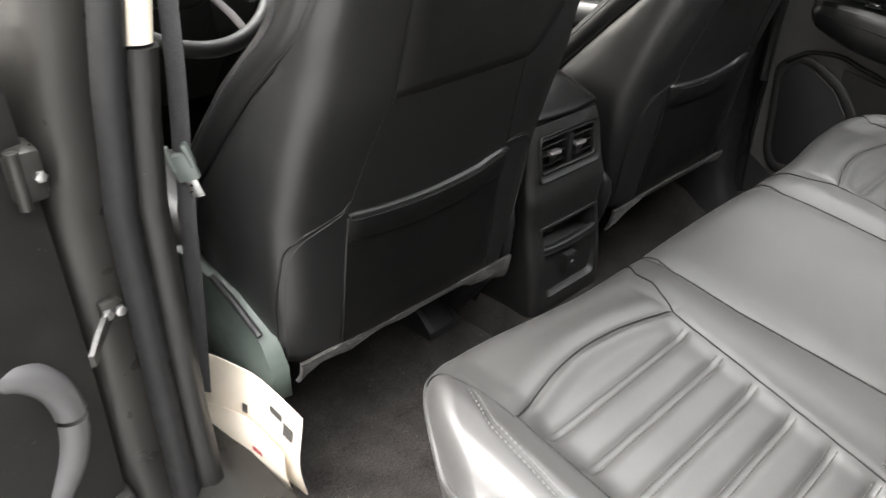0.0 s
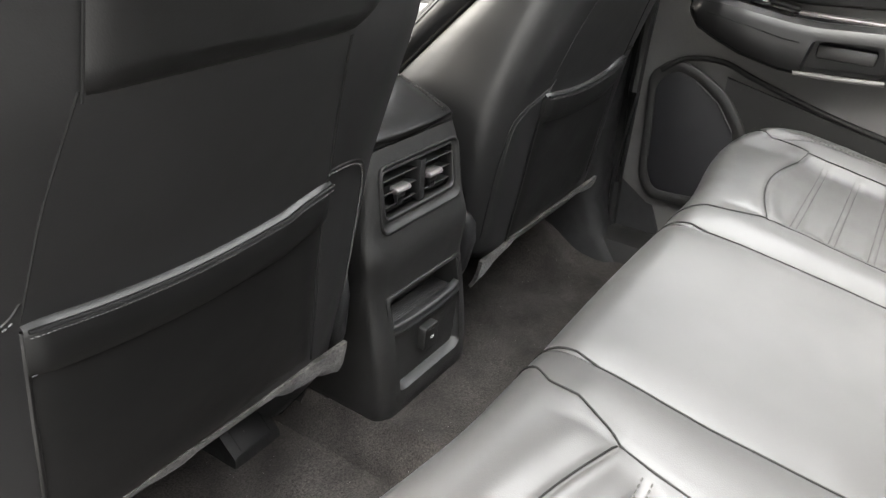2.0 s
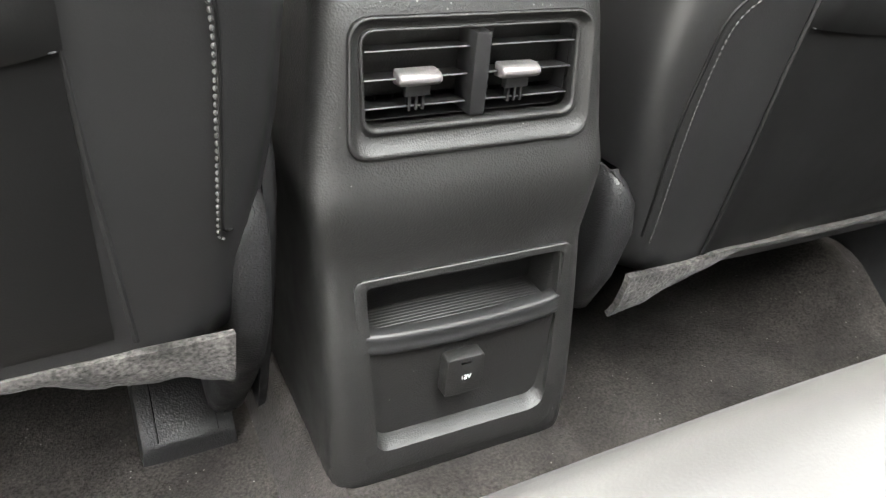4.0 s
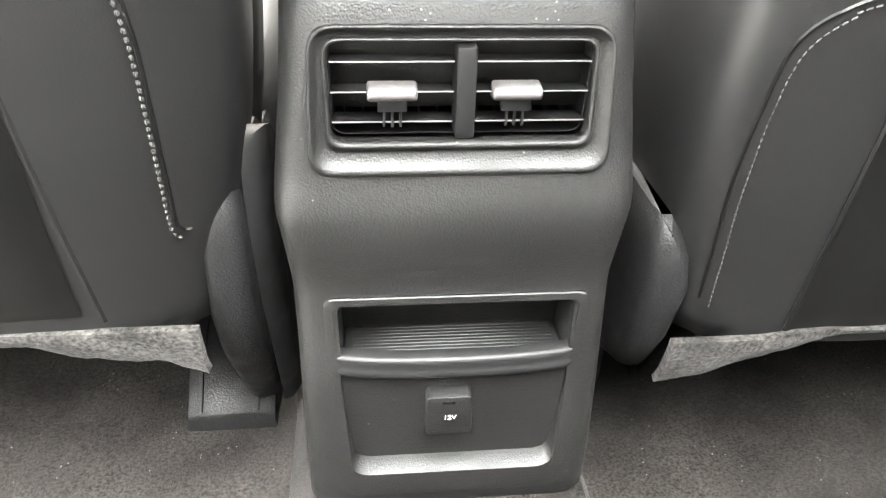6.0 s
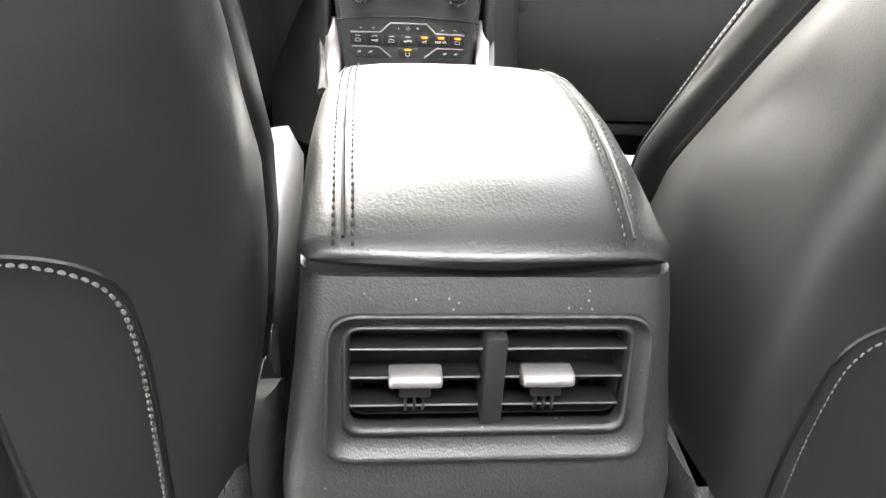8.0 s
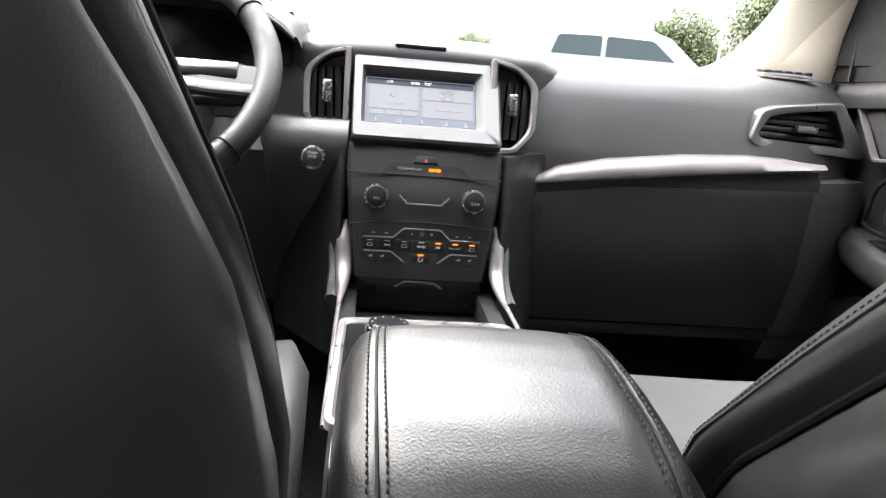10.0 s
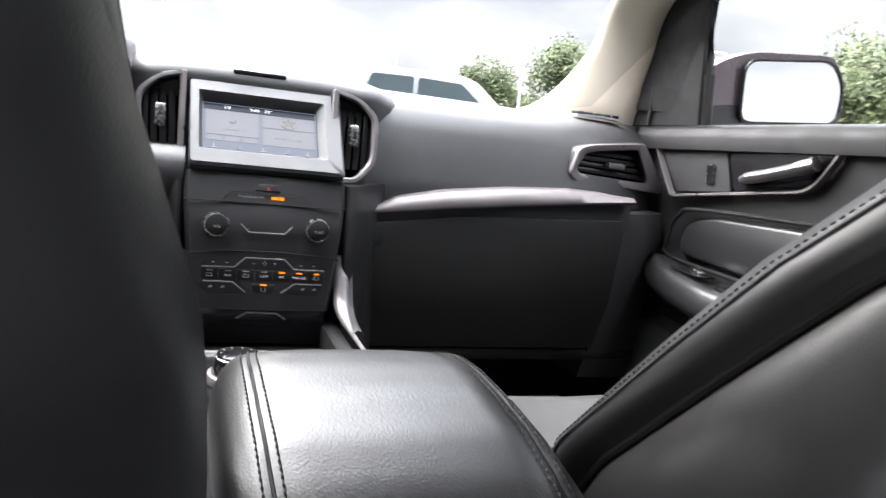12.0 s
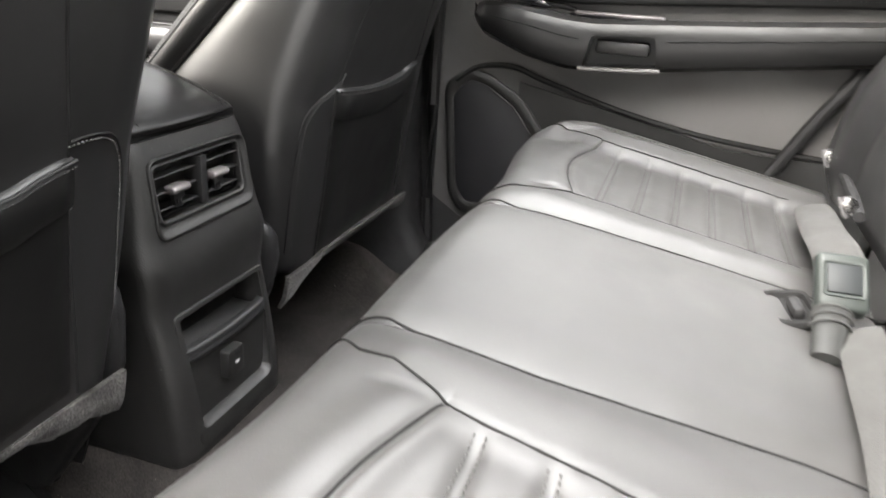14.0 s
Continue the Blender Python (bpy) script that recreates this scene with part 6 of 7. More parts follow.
for s, x0, x1 in ((-1, -0.195, -0.131), (1, 0.077, 0.147)):
    zt, zb = 0.738, 0.600
    far, near = (x0, x1) if s < 0 else (x1, x0)
    o = rounded([(near, zt), (near - 0.002 * s, zb - 0.004), (far - 0.030 * s, zb - 0.002), (far, zb + 0.030), (far + 0.002 * s, zt - 0.035), (far - 0.03 * s, zt - 0.008)], [0.004, 0.004, 0.012, 0.015, 0.015, 0.015], 5)
    c = Vector(((near + far) / 2, (zt + zb) / 2))
    i = [c + Vector(((p[0] - c.x) * 0.74, (p[1] - c.y) * 0.87)) for p in o]
    mv = Matrix.Translation((0, 0.862, 0.668)) @ pose(0, 0, 0, -14, 0, 0) @ Matrix.Translation((0, 0, -0.668)) @ BACKWARD
    v = round_vent("vent", o, i, mv, [((c.x + (f - 0.5) * 0.040, zb + 0.022), (c.x + (f - 0.5) * 0.040 + 0.004 * s, zt - 0.028)) for f in (0.05, 0.35, 0.65, 0.95)], "tall air vent in a satin frame")
    part("vent_tab", moved(rbox((c.x - 0.007, 0.655, -0.006), (c.x + 0.007, 0.688, 0.004), 0.003), mv), CHROME, v)
part("defroster_grille", sheet(lambda x, y: (x, y, 0.7555 - 0.008 * ((x - 0.62) / 0.06) ** 2 * 0.3), np.linspace(0.575, 0.675, 8), np.linspace(1.02, 1.06, 4), 0.004), DIM_MARK, dash, "small defroster grille")
for i in range(5):
    part("defroster_slot", rbox((0.582 + 0.019 * i, 1.024, 0.7530), (0.594 + 0.019 * i, 1.056, 0.7600), 0.001), GLOSS_BLACK, dash)

# ================= centre stack =================
stack = thing("centre_stack", "dark grey centre stack with lit touch screen, knobs and keys", "dashboard controls")
SC = -0.017


def stack_y(z):
    return lerp(z, (0.39, 0.44, 0.545, 0.605, 0.612, 0.72), (0.752, 0.757, 0.773, 0.795, 0.803, 0.900))


rings = []
for z in np.concatenate([np.linspace(0.425, 0.600, 16), [0.606]]):
    w = lerp(z, (0.425, 0.50, 0.57, 0.606), (0.095, 0.103, 0.110, 0.110))
    y = stack_y(z)
    rings.append([(SC - w, y + 0.012, z), (SC - w + 0.006, y + 0.003, z), (SC - w * 0.5, y, z), (SC, y - 0.001, z), (SC + w * 0.5, y, z), (SC + w - 0.006, y + 0.003, z), (SC + w, y + 0.012, z), (SC + w, 0.98, z), (SC - w, 0.98, z)])
part("fascia", loft(rings), FASCIA, stack, "dark grey control panel", smooth=50)
for side, reach in ((-1, 0.215), (1, 0.200)):
    rings = []
    for z in np.linspace(0.30, 0.60, 9):
        y = stack_y(z)
        rings.append([(SC + side * a, b, z) for a, b in ((0.111, y + 0.016), (0.115, y + 0.011), (0.121, y + 0.012), (0.135, y + 0.030), (0.155, y + 0.060), (reach, 0.900), (reach + 0.01, 0.97), (0.111, 0.97))])
    part("cheek", loft(rings), PLASTIC_SMOOTH, stack, "dark side of the centre stack", smooth=60)
# the screen leans away; its parts are laid out flat and then tilted
LEANM = Matrix.Translation((SC, 0.800, 0.607)) @ pose(0, 0, 0, -43, 0, 0) @ BACKWARD
bo = rounded([(-0.106, 0.0), (0.106, 0.0), (0.108, 0.152), (-0.110, 0.152)], 0.006, 4)
bi = rounded([(-0.0895, 0.036), (0.0720, 0.036), (0.0720, 0.123), (-0.0910, 0.123)], 0.003, 4)
SCRM = LEANM @ Matrix(((0.935, 0, 0, -0.0067), (0, 0.811, 0, 0.0117), (0, 0, 1, 0), (0, 0, 0, 1)))
part("screen_bezel", moved(ringplate(bo, bi, 0.014, 0.006), LEANM), PLASTIC_SOFT, stack, "dark grey screen bezel")
scr = part("screen", moved(prism(bi, 0.004), LEANM @ Matrix.Translation((0, 0, -0.006))), SCREEN, stack, "lit touch screen with tiles")


def tile(x0, x1, y0, y1, m, z=0.0006, name="tile"):
    return part(name, moved(rbox((x0, y0, -0.002), (x1, y1, -0.002 + z), 0), SCRM), m, scr)


tile(-0.088, 0.082, 0.122, 0.135, SCREEN_DARK, 0.0006, "status_bar")
tile(-0.084, -0.006, 0.066, 0.120, SCREEN_TILE)
tile(0.000, 0.080, 0.092, 0.120, SCREEN_TILE)
tile(0.000, 0.080, 0.052, 0.089, SCREEN_TILE)
for i in range(3):
    tile(-0.082 + 0.026 * i, -0.060 + 0.026 * i, 0.053, 0.063, SCREEN_TILE)
lettering("clock_text", "9:43   72°", 0.0085, SCREEN_TEXT, scr, SCRM @ Matrix.Translation((-0.002, 0.1283, -0.0010)), 0.0001)
lettering("set_text", "LO", 0.0075, SCREEN_TEXT, scr, SCRM @ Matrix.Translation((-0.052, 0.1283, -0.0010)), 0.0001)
lettering("audio_text", "Audio Off", 0.0066, INK, scr, SCRM @ Matrix.Translation((-0.045, 0.078, -0.0010)), 0.0001)
lettering("phone_text", "Connect a phone", 0.0062, INK, scr, SCRM @ Matrix.Translation((0.040, 0.070, -0.0010)), 0.0001)
part("power_icon", moved(tube([(-0.045 + 0.005 * math.cos(a), 0.099 + 0.005 * math.sin(a), -0.0012) for a in np.linspace(2.2, 7.2, 18)], 0.0005, 5), SCRM), INK, scr)
wheel_icon = part("wheel_icon", moved(cyl(0.0125, 0.0006, 28), SCRM @ Matrix.Translation((0.040, 0.106, -0.0014))), INK, scr, "dark round icon")
for a in range(5):
    part("spoke", moved(rbox((-0.0012, 0.003, 0), (0.0012, 0.010, 0.0003), 0), SCRM @ Matrix.Translation((0.040, 0.106, -0.0007)) @ pose(0, 0, 0, 0, 0, 72 * a)), SCREEN_TILE, wheel_icon)
for i, x in enumerate((-0.072, -0.036, 0.0, 0.036, 0.068)):
    ic = part("menu_icon", moved(rbox((x - 0.004, 0.036, -0.002), (x + 0.004, 0.038, -0.0012), 0), SCRM), INK, scr)
    part("menu_stem", moved(rbox((x - 0.001 + 0.002 * (i % 2), 0.038, -0.002), (x + 0.001 + 0.002 * (i % 2), 0.045, -0.0012), 0), SCRM), INK, ic)


def on_stack(x, z, out=0.0, spin=0.0):
    slope = math.degrees(math.atan2(stack_y(z + 0.01) - stack_y(z - 0.01), 0.02))
    return Matrix.Translation((SC + x, stack_y(z) - out, z)) @ pose(0, 0, 0, -slope, 0, 0) @ BACKWARD


def key_line(x0, z0, x1, z1, r=0.0012, m=SATIN):
    return part("key_trim", tube([(SC + x0, stack_y(z0) - 0.0028, z0), (SC + x1, stack_y(z1) - 0.0028, z1)], r, 6), m, stack)


for x in (-0.067, 0.069):
    kn = part("knob", moved(cyl(0.0172, 0.007, 36, 0.002, 0.0168), on_stack(x, 0.538)), CHROME, stack, "chrome ringed rotary knob")
    part("knob_cap", moved(cyl(0.0150, 0.018, 36, 0.0015, 0.0140), on_stack(x, 0.538, 0.0)), PLASTIC_SMOOTH, kn)
    lettering("knob_text", "VOL" if x < 0 else "TUNE", 0.0052, DIM_MARK, kn, on_stack(x, 0.5385, 0.0187), 0.0001)
part("seam_line", tube([(SC - 0.109, stack_y(0.569) - 0.001, 0.569), (SC + 0.109, stack_y(0.569) - 0.001, 0.569)], 0.0010, 5), SEAM_SHADE, stack)
part("seam_line", tube([(SC + x, stack_y(0.501 + 0.006 * (1 - (x / 0.1) ** 2)) - 0.001, 0.499 + 0.006 * (1 - (x / 0.1) ** 2)) for x in np.linspace(-0.102, 0.102, 14)], 0.0010, 5), SEAM_SHADE, stack)
hz = part("hazard_key", moved(prism(rounded([(-0.018, -0.005), (0.018, -0.005), (0.012, 0.005), (-0.012, 0.005)], 0.002, 3), 0.002, 0.001), on_stack(-0.0, 0.590)), KEYCAP, stack)
key_line(-0.060, 0.5720, -0.050, 0.5830, 0.0006, SEAM_SHADE)
key_line(0.050, 0.5830, 0.060, 0.5720, 0.0006, SEAM_SHADE)
key_line(-0.050, 0.5830, 0.050, 0.5830, 0.0006, SEAM_SHADE)
part("hazard_mark", moved(prism([(-0.003, -0.002), (0.003, -0.002), (0, 0.003)], 0.0004), on_stack(0, 0.589, 0.002)), RED_INK, hz)
lettering("airbag_text", "PASSENGER AIRBAG", 0.0048, DIM_MARK, stack, on_stack(-0.018, 0.577, 0.0008), 0.0001)
for x, w in ((0.009, 0.0045), (0.018, 0.0035)):
    part("airbag_lamp", moved(rbox((-w, -0.0020, 0), (w, 0.0020, 0.0006), 0), on_stack(x, 0.577, 0.0006)), ORANGE, stack, "amber airbag lamp")
# transport keys between the knobs
key_line(-0.035, 0.5415, -0.024, 0.5305)
key_line(-0.024, 0.5305, 0.024, 0.5305)
key_line(0.024, 0.5305, 0.035, 0.5415)
for x in (-0.022, 0.0, 0.022):
    part("key_mark", moved(prism([(-0.003, -0.0025), (0.003, 0), (-0.003, 0.0025)], 0.0005), on_stack(x, 0.537)), DIM_MARK, stack)
# climate keys: one flush row between bright lines, then two rows of slim keys
for sx in (-1, 1):
    key_line(sx * 0.082, 0.4825, sx * 0.040, 0.4830)
    key_line(sx * 0.040, 0.4830, sx * 0.026, 0.4960)
    key_line(sx * 0.080, 0.4630, sx * 0.042, 0.4630)
    key_line(sx * 0.042, 0.4630, sx * 0.024, 0.4495)
    key_line(sx * 0.030, 0.4490, sx * 0.074, 0.4485, 0.0006, SEAM_SHADE)
    key_line(sx * 0.074, 0.4485, sx * 0.086, 0.4600, 0.0006, SEAM_SHADE)
    key_line(sx * 0.086, 0.4830, sx * 0.074, 0.4935, 0.0006, SEAM_SHADE)
    for x in (0.050, 0.068):
        part("key_mark", moved(rbox((-0.002, -0.0005, 0), (0.002, 0.0005, 0.0004), 0), on_stack(sx * x, 0.4882, 0.0008)), DIM_MARK, stack)
    for x in (0.054, 0.070):
        part("key_mark", moved(prism([(-0.003, -0.0015), (0.002, -0.0015), (0.003, 0.0018), (-0.001, 0.0012)], 0.0004), on_stack(sx * x, 0.4558, 0.0008)), DIM_MARK, stack)
key_line(-0.026, 0.4960, 0.026, 0.4960)
for i in range(7):
    x = -0.072 + 0.024 * i
    k = part("climate_key", moved(prism(rounded([(-0.0114, -0.0075), (0.0114, -0.0075), (0.0114, 0.0075), (-0.0114, 0.0075)], 0.002, 2), 0.0014, 0.0005), on_stack(x, 0.4725)), KEYCAP, stack)
    if i in (1, 3, 4, 5):
        lettering("key_text", {1: "MAX", 3: "AUTO", 4: "A/C", 5: "MAX A/C"}[i], 0.0042, WHITE_MARK, k, on_stack(x, 0.4715, 0.0018), 0.0001)
    else:
        part("key_mark", moved(ringplate(rounded([(-0.0045, -0.0022), (0.0045, -0.0022), (0.0034, 0.0024), (-0.0034, 0.0024)], 0.001, 2), rounded([(-0.0036, -0.0014), (0.0036, -0.0014), (0.0028, 0.0016), (-0.0028, 0.0016)], 0.0008, 2), 0.0003), on_stack(x, 0.4715, 0.0015)), DIM_MARK, k)
    if i > 3:
        part("key_lamp", moved(rbox((-0.004, -0.0009, 0), (0.004, 0.0009, 0.0005), 0), on_stack(x, 0.4775, 0.0014)), ORANGE, k, "amber key lamp")
    else:
        part("key_lamp", moved(rbox((-0.004, -0.0006, 0), (0.004, 0.0006, 0.0004), 0), on_stack(x, 0.4775, 0.0014)), DIM_MARK, k)
pw = part("power_key", moved(prism(rounded([(-0.013, -0.007), (0.013, -0.007), (0.016, 0.006), (-0.016, 0.006)], 0.003, 2), 0.0014, 0.0005), on_stack(0.0, 0.4555)), KEYCAP, stack)
part("key_lamp", moved(rbox((-0.004, -0.0010, 0), (0.004, 0.0010, 0.0005), 0), on_stack(0, 0.4598, 0.0014)), ORANGE, pw, "amber key lamp")
part("power_mark", moved(tube([(0.0030 * math.cos(a), 0.0030 * math.sin(a), 0.0016) for a in np.linspace(2.1, 7.3, 14)], 0.0004, 5), on_stack(0, 0.4535)), DIM_MARK, pw)
for x, c in ((-0.014, "-"), (0.014, "+")):
    lettering("fan_text", c, 0.008, WHITE_MARK, stack, on_stack(x, 0.4890, 0.0008), 0.0001)
for a in range(4):
    part("fan_blade", moved(prism([(0.0006, 0.0), (0.0030, 0.0010), (0.0030, -0.0012)], 0.0004), on_stack(0, 0.4890, 0.0006) @ pose(0, 0, 0, 0, 0, 90 * a)), DIM_MARK, stack)
# bin under the keys with a bright catch, hollow behind coloured black as shade
part("bin_door", rbox((SC - 0.090, 0.760, 0.374), (SC + 0.090, 0.772, 0.4265), 0.003), GLOSS_BLACK, stack, "gloss black bin door")
for a, b in (((-0.033, 0.4120), (-0.020, 0.4200)), ((-0.020, 0.4200), (0.020, 0.4200)), ((0.020, 0.4200), (0.033, 0.4120))):
    part("catch_trim", tube([(SC + a[0], 0.7585, a[1]), (SC + b[0], 0.7585, b[1])], 0.0014, 6), SATIN, stack)
part("hollow_floor", rbox((SC - 0.090, 0.636, 0.362), (SC + 0.090, 0.80, 0.370), 0.002), SEAM_SHADE, stack)
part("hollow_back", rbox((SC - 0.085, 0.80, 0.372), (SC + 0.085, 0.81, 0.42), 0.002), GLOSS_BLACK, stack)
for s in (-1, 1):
    part("hollow_wall", rbox((SC + s * 0.098 - 0.012, 0.632, 0.30), (SC + s * 0.098 + 0.012, 0.80, 0.404), 0.004), SEAM_SHADE, stack)
# satin uprights at both sides
for sx, pts in ((-1, [(-0.124, 0.792, 0.497), (-0.126, 0.778, 0.470), (-0.124, 0.755, 0.435), (-0.124, 0.715, 0.418), (-0.126, 0.64, 0.409), (-0.126, 0.50, 0.405), (-0.126, 0.36, 0.402)]), (1, [(0.091, 0.792, 0.500), (0.094, 0.778, 0.470), (0.094, 0.755, 0.435), (0.096, 0.715, 0.418), (0.101, 0.64, 0.409), (0.104, 0.50, 0.405), (0.104, 0.36, 0.402)])):
    ln = spline(pts, 8)
    part("satin_upright", tube(ln, [(0.004 + 0.0075 * min(1, i / 8)) * (1 - 0.72 * smooth(16, 30, i)) for i in range(len(ln))], 10, 0.8, up=(0, -1, 0.6)), SATIN, stack, "satin silver upright", smooth=70)
    part("upright_side", tube([p + Vector((sx * 0.012, 0.006, -0.010)) for p in ln[:27]], 0.009, 8), PLASTIC_SOFT, stack)
FACE = Matrix.Translation((-0.1734, 0.7985, 0.581)) @ pose(0, 0, 0, -14, 0, -12) @ BACKWARD
start = part("start_button", moved(cyl(0.0172, 0.008, 36, 0.002), FACE), CHROME, stack, "round chrome-ringed start button")
part("button_face", moved(cyl(0.0138, 0.004, 36, 0.001), FACE @ Matrix.Translation((0, 0, 0.0055))), PLASTIC_SMOOTH, start)
lettering("start_text", "START\nSTOP", 0.0054, DIM_MARK, start, FACE @ Matrix.Translation((0, 0.003, 0.0100)), 0.0001)
part("start_mount", loft([[(-0.255, y + 0.06, z), (-0.235, y + 0.018, z), (-0.205, y + 0.004, z), (-0.150, y + 0.002, z), (-0.128, y + 0.004, z), (-0.126, 0.93, z), (-0.25, 0.95, z)] for y, z in ((0.870, 0.42), (0.845, 0.47), (0.822, 0.52), (0.806, 0.56), (0.798, 0.59), (0.800, 0.612), (0.815, 0.632))]), PLASTIC_SOFT, stack, smooth=60)

# ================= steering wheel and instruments =================
wheel = thing("steering_wheel", "black leather steering wheel with satin spokes", "steering wheel", at=(-0.397, 0.66, 0.698))
wheel.rotation_euler = (radians(47), 0, 0)
bpy.context.view_layer.update()
circle = [(0.183 * math.cos(a), 0.183 * math.sin(a), 0) for a in np.linspace(0, 2 * math.pi, 64, endpoint=False)]
part("rim", tube(circle, 0.0165, 14, closed=True), WHEEL_LEATHER, wheel, smooth=80)
for a in (35, 145, 215, 325):
    part("rim_seam", moved(tube([(0.0172 * math.cos(t), 0, 0.0172 * math.sin(t)) for t in np.linspace(0, 2 * math.pi, 20, endpoint=False)], 0.0012, 5, closed=True), pose(0, 0, 0, 0, 0, a) @ Matrix.Translation((0.183, 0, 0))), SEAM_SHADE, wheel)
part("hub", loft([[(1.15 * r * math.cos(t), r * math.sin(t) - 0.01, z) for t in np.linspace(0, 2 * math.pi, 28, endpoint=False)] for r, z in ((0.062, -0.045), (0.072, -0.02), (0.066, 0.015), (0.045, 0.024))]), PLASTIC_SMOOTH, wheel, smooth=60)
for s in (-1, 1):
    sp = part("spoke", loft([[(s * x, y + c, z + d) for c, d in ((-0.022, -0.006), (0.020, -0.006), (0.020, 0.008), (-0.022, 0.008))] for x, y, z in ((0.06, -0.005, 0.0), (0.11, -0.008, 0.004), (0.172, -0.012, 0.002))]), PLASTIC_SMOOTH, wheel)
    part("spoke_trim", tube([(s * 0.075, -0.022, 0.012), (s * 0.12, -0.028, 0.012), (s * 0.168, -0.026, 0.008)], 0.008, 8, 0.5), SATIN, sp, "satin spoke trim")
    part("spoke_keys", rbox((min(s * 0.08, s * 0.15), -0.012, 0.006), (max(s * 0.08, s * 0.15), 0.012, 0.013), 0.003), GLOSS_BLACK, sp)
    part("lower_spoke", tube([(s * 0.035, -0.07, 0.0), (s * 0.06, -0.12, 0.0), (s * 0.075, -0.168, 0.0)], 0.009, 8, 0.6), SATIN, wheel, "satin lower spoke")
part("stalk", tube([(0.05, 0.0, -0.05), (0.13, 0.01, -0.055), (0.18, 0.015, -0.05)], [0.008, 0.009, 0.011], 10), PLASTIC_SMOOTH, wheel)
col = thing("instrument_cluster", "hooded instrument cluster behind the steering wheel", "instrument cluster")
rings = []
for x in np.linspace(-0.60, -0.205, 22):
    k = 1 - ((x + 0.40) / 0.20) ** 4
    k = max(0, k)
    rings.append([(x, 0.84, 0.735 + 0.055 * k), (x, 0.86, 0.750 + 0.055 * k), (x, 1.0, 0.765 + 0.035 * k), (x, 1.1, 0.74), (x, 1.1, 0.70), (x, 0.92, 0.72 + 0.055 * k)])
part("hood", loft(rings), PLASTIC_SOFT, col, smooth=60)
part("hood_trim", tube([(x, 0.838, 0.730 + 0.055 * max(0, 1 - ((x + 0.40) / 0.20) ** 4)) for x in np.linspace(-0.595, -0.21, 30)], 0.004, 6), SATIN_DARK, col)
part("dial_panel", rbox((-0.58, 0.925, 0.62), (-0.22, 0.935, 0.78), 0.004), GLOSS_BLACK, col, "dark unlit dial panel")
part("column_cover", loft([[(-0.40 + a, y, z + b) for a, b in ((-0.06, -0.05), (0.06, -0.05), (0.075, 0.0), (0.06, 0.045), (-0.06, 0.045), (-0.075, 0.0))] for y, z in ((0.70, 0.66), (0.80, 0.63), (0.95, 0.60))]), PLASTIC, col, smooth=60)

# ================= driver belt and the paper sleeve =================
belt = thing("front_seat_belt", "grey driver seat belt with a pale tongue by the pillar", "seat belt")
line = spline([(-0.705, 0.035, 1.02), (-0.700, 0.055, 0.778), (-0.700, 0.070, 0.66), (-0.702, 0.082, 0.585)], 8)
part("webbing", tube(line, 0.012, 10, 0.10, up=(0.75, 0.65, 0)), WEBBING, belt, smooth=80)
line = spline([(-0.703, 0.080, 0.565), (-0.704, 0.10, 0.45), (-0.70, 0.13, 0.30), (-0.70, 0.16, 0.14)], 8)
part("lower_webbing", tube(line, 0.012, 10, 0.10, up=(0.75, 0.65, 0)), WEBBING, belt, smooth=80)
tongue = part("tongue", moved(rbox((-0.015, -0.006, -0.028), (0.015, 0.006, 0.012), 0.004), Matrix.Translation((-0.706, 0.078, 0.575)) @ pose(0, 0, 0, 8, -14, -40)), BELT_TONGUE, belt, "pale grey-green belt tongue")
for s in (-1, 1):
    part("tongue_ear", moved(rbox((s * 0.0125 - 0.0035, -0.007, -0.01), (s * 0.0125 + 0.0035, 0.007, 0.024), 0.0025), Matrix.Translation((-0.706, 0.078, 0.575)) @ pose(0, 0, 0, 8, -14, -40)), BELT_TONGUE, tongue)
part("tongue_blade", moved(rbox((-0.008, -0.002, -0.055), (0.008, 0.002, -0.024), 0.001), Matrix.Translation((-0.706, 0.078, 0.575)) @ pose(0, 0, 0, 8, -14, -40)), STEEL, tongue)

sleeve = thing("paper_sleeve", "cream paper sleeve with cut-outs propped against the driver seat", "paper sleeve")
PA, PB, PC, PD = Vector((-0.694, 0.185, 0.212)), Vector((-0.692, -0.110, 0.258)), Vector((-0.655, -0.045, 0.022)), Vector((-0.700, 0.180, 0.012))


def paper(a, b):
    p = PA.lerp(PB, a).lerp(PD.lerp(PC, a), b)
    crease = 0.016 * abs(a - 0.55) - 0.008
    return p + Vector((-crease * 1.2 + 0.006 * math.sin(5 * b + 2 * a), 0, 0.010 * math.sin(math.pi * a) * (1 - b)))
part("sheet", sheet(paper, np.linspace(0, 1, 20), np.linspace(0, 1, 16), 0.0012), PAPER, sleeve, smooth=70)


def front_sheet(a, b):
    return paper(0.12 + 0.80 * a, 0.42 + 0.58 * b) + Vector((-0.016 + 0.004 * a, 0, 0.012 * math.sin(math.pi * a) * (1 - b) - 0.03 * (1 - b) * (1 - a) * 0.3))
part("front_flap", sheet(front_sheet, np.linspace(0, 1, 16), np.linspace(0, 1, 10), 0.0012), PAPER, sleeve, smooth=70)
for a0, a1, b0, b1 in ((0.84, 0.93, 0.20, 0.32), (0.70, 0.82, 0.16, 0.22), (0.42, 0.47, 0.34, 0.42)):
    part("cut_out", sheet(lambda a, b: paper(a0 + (a1 - a0) * a, b0 + (b1 - b0) * b) + Vector((-0.0022, 0, 0)), (0, 0.5, 1), (0, 0.5, 1), 0.0006), INK, sleeve, "dark cut-out")
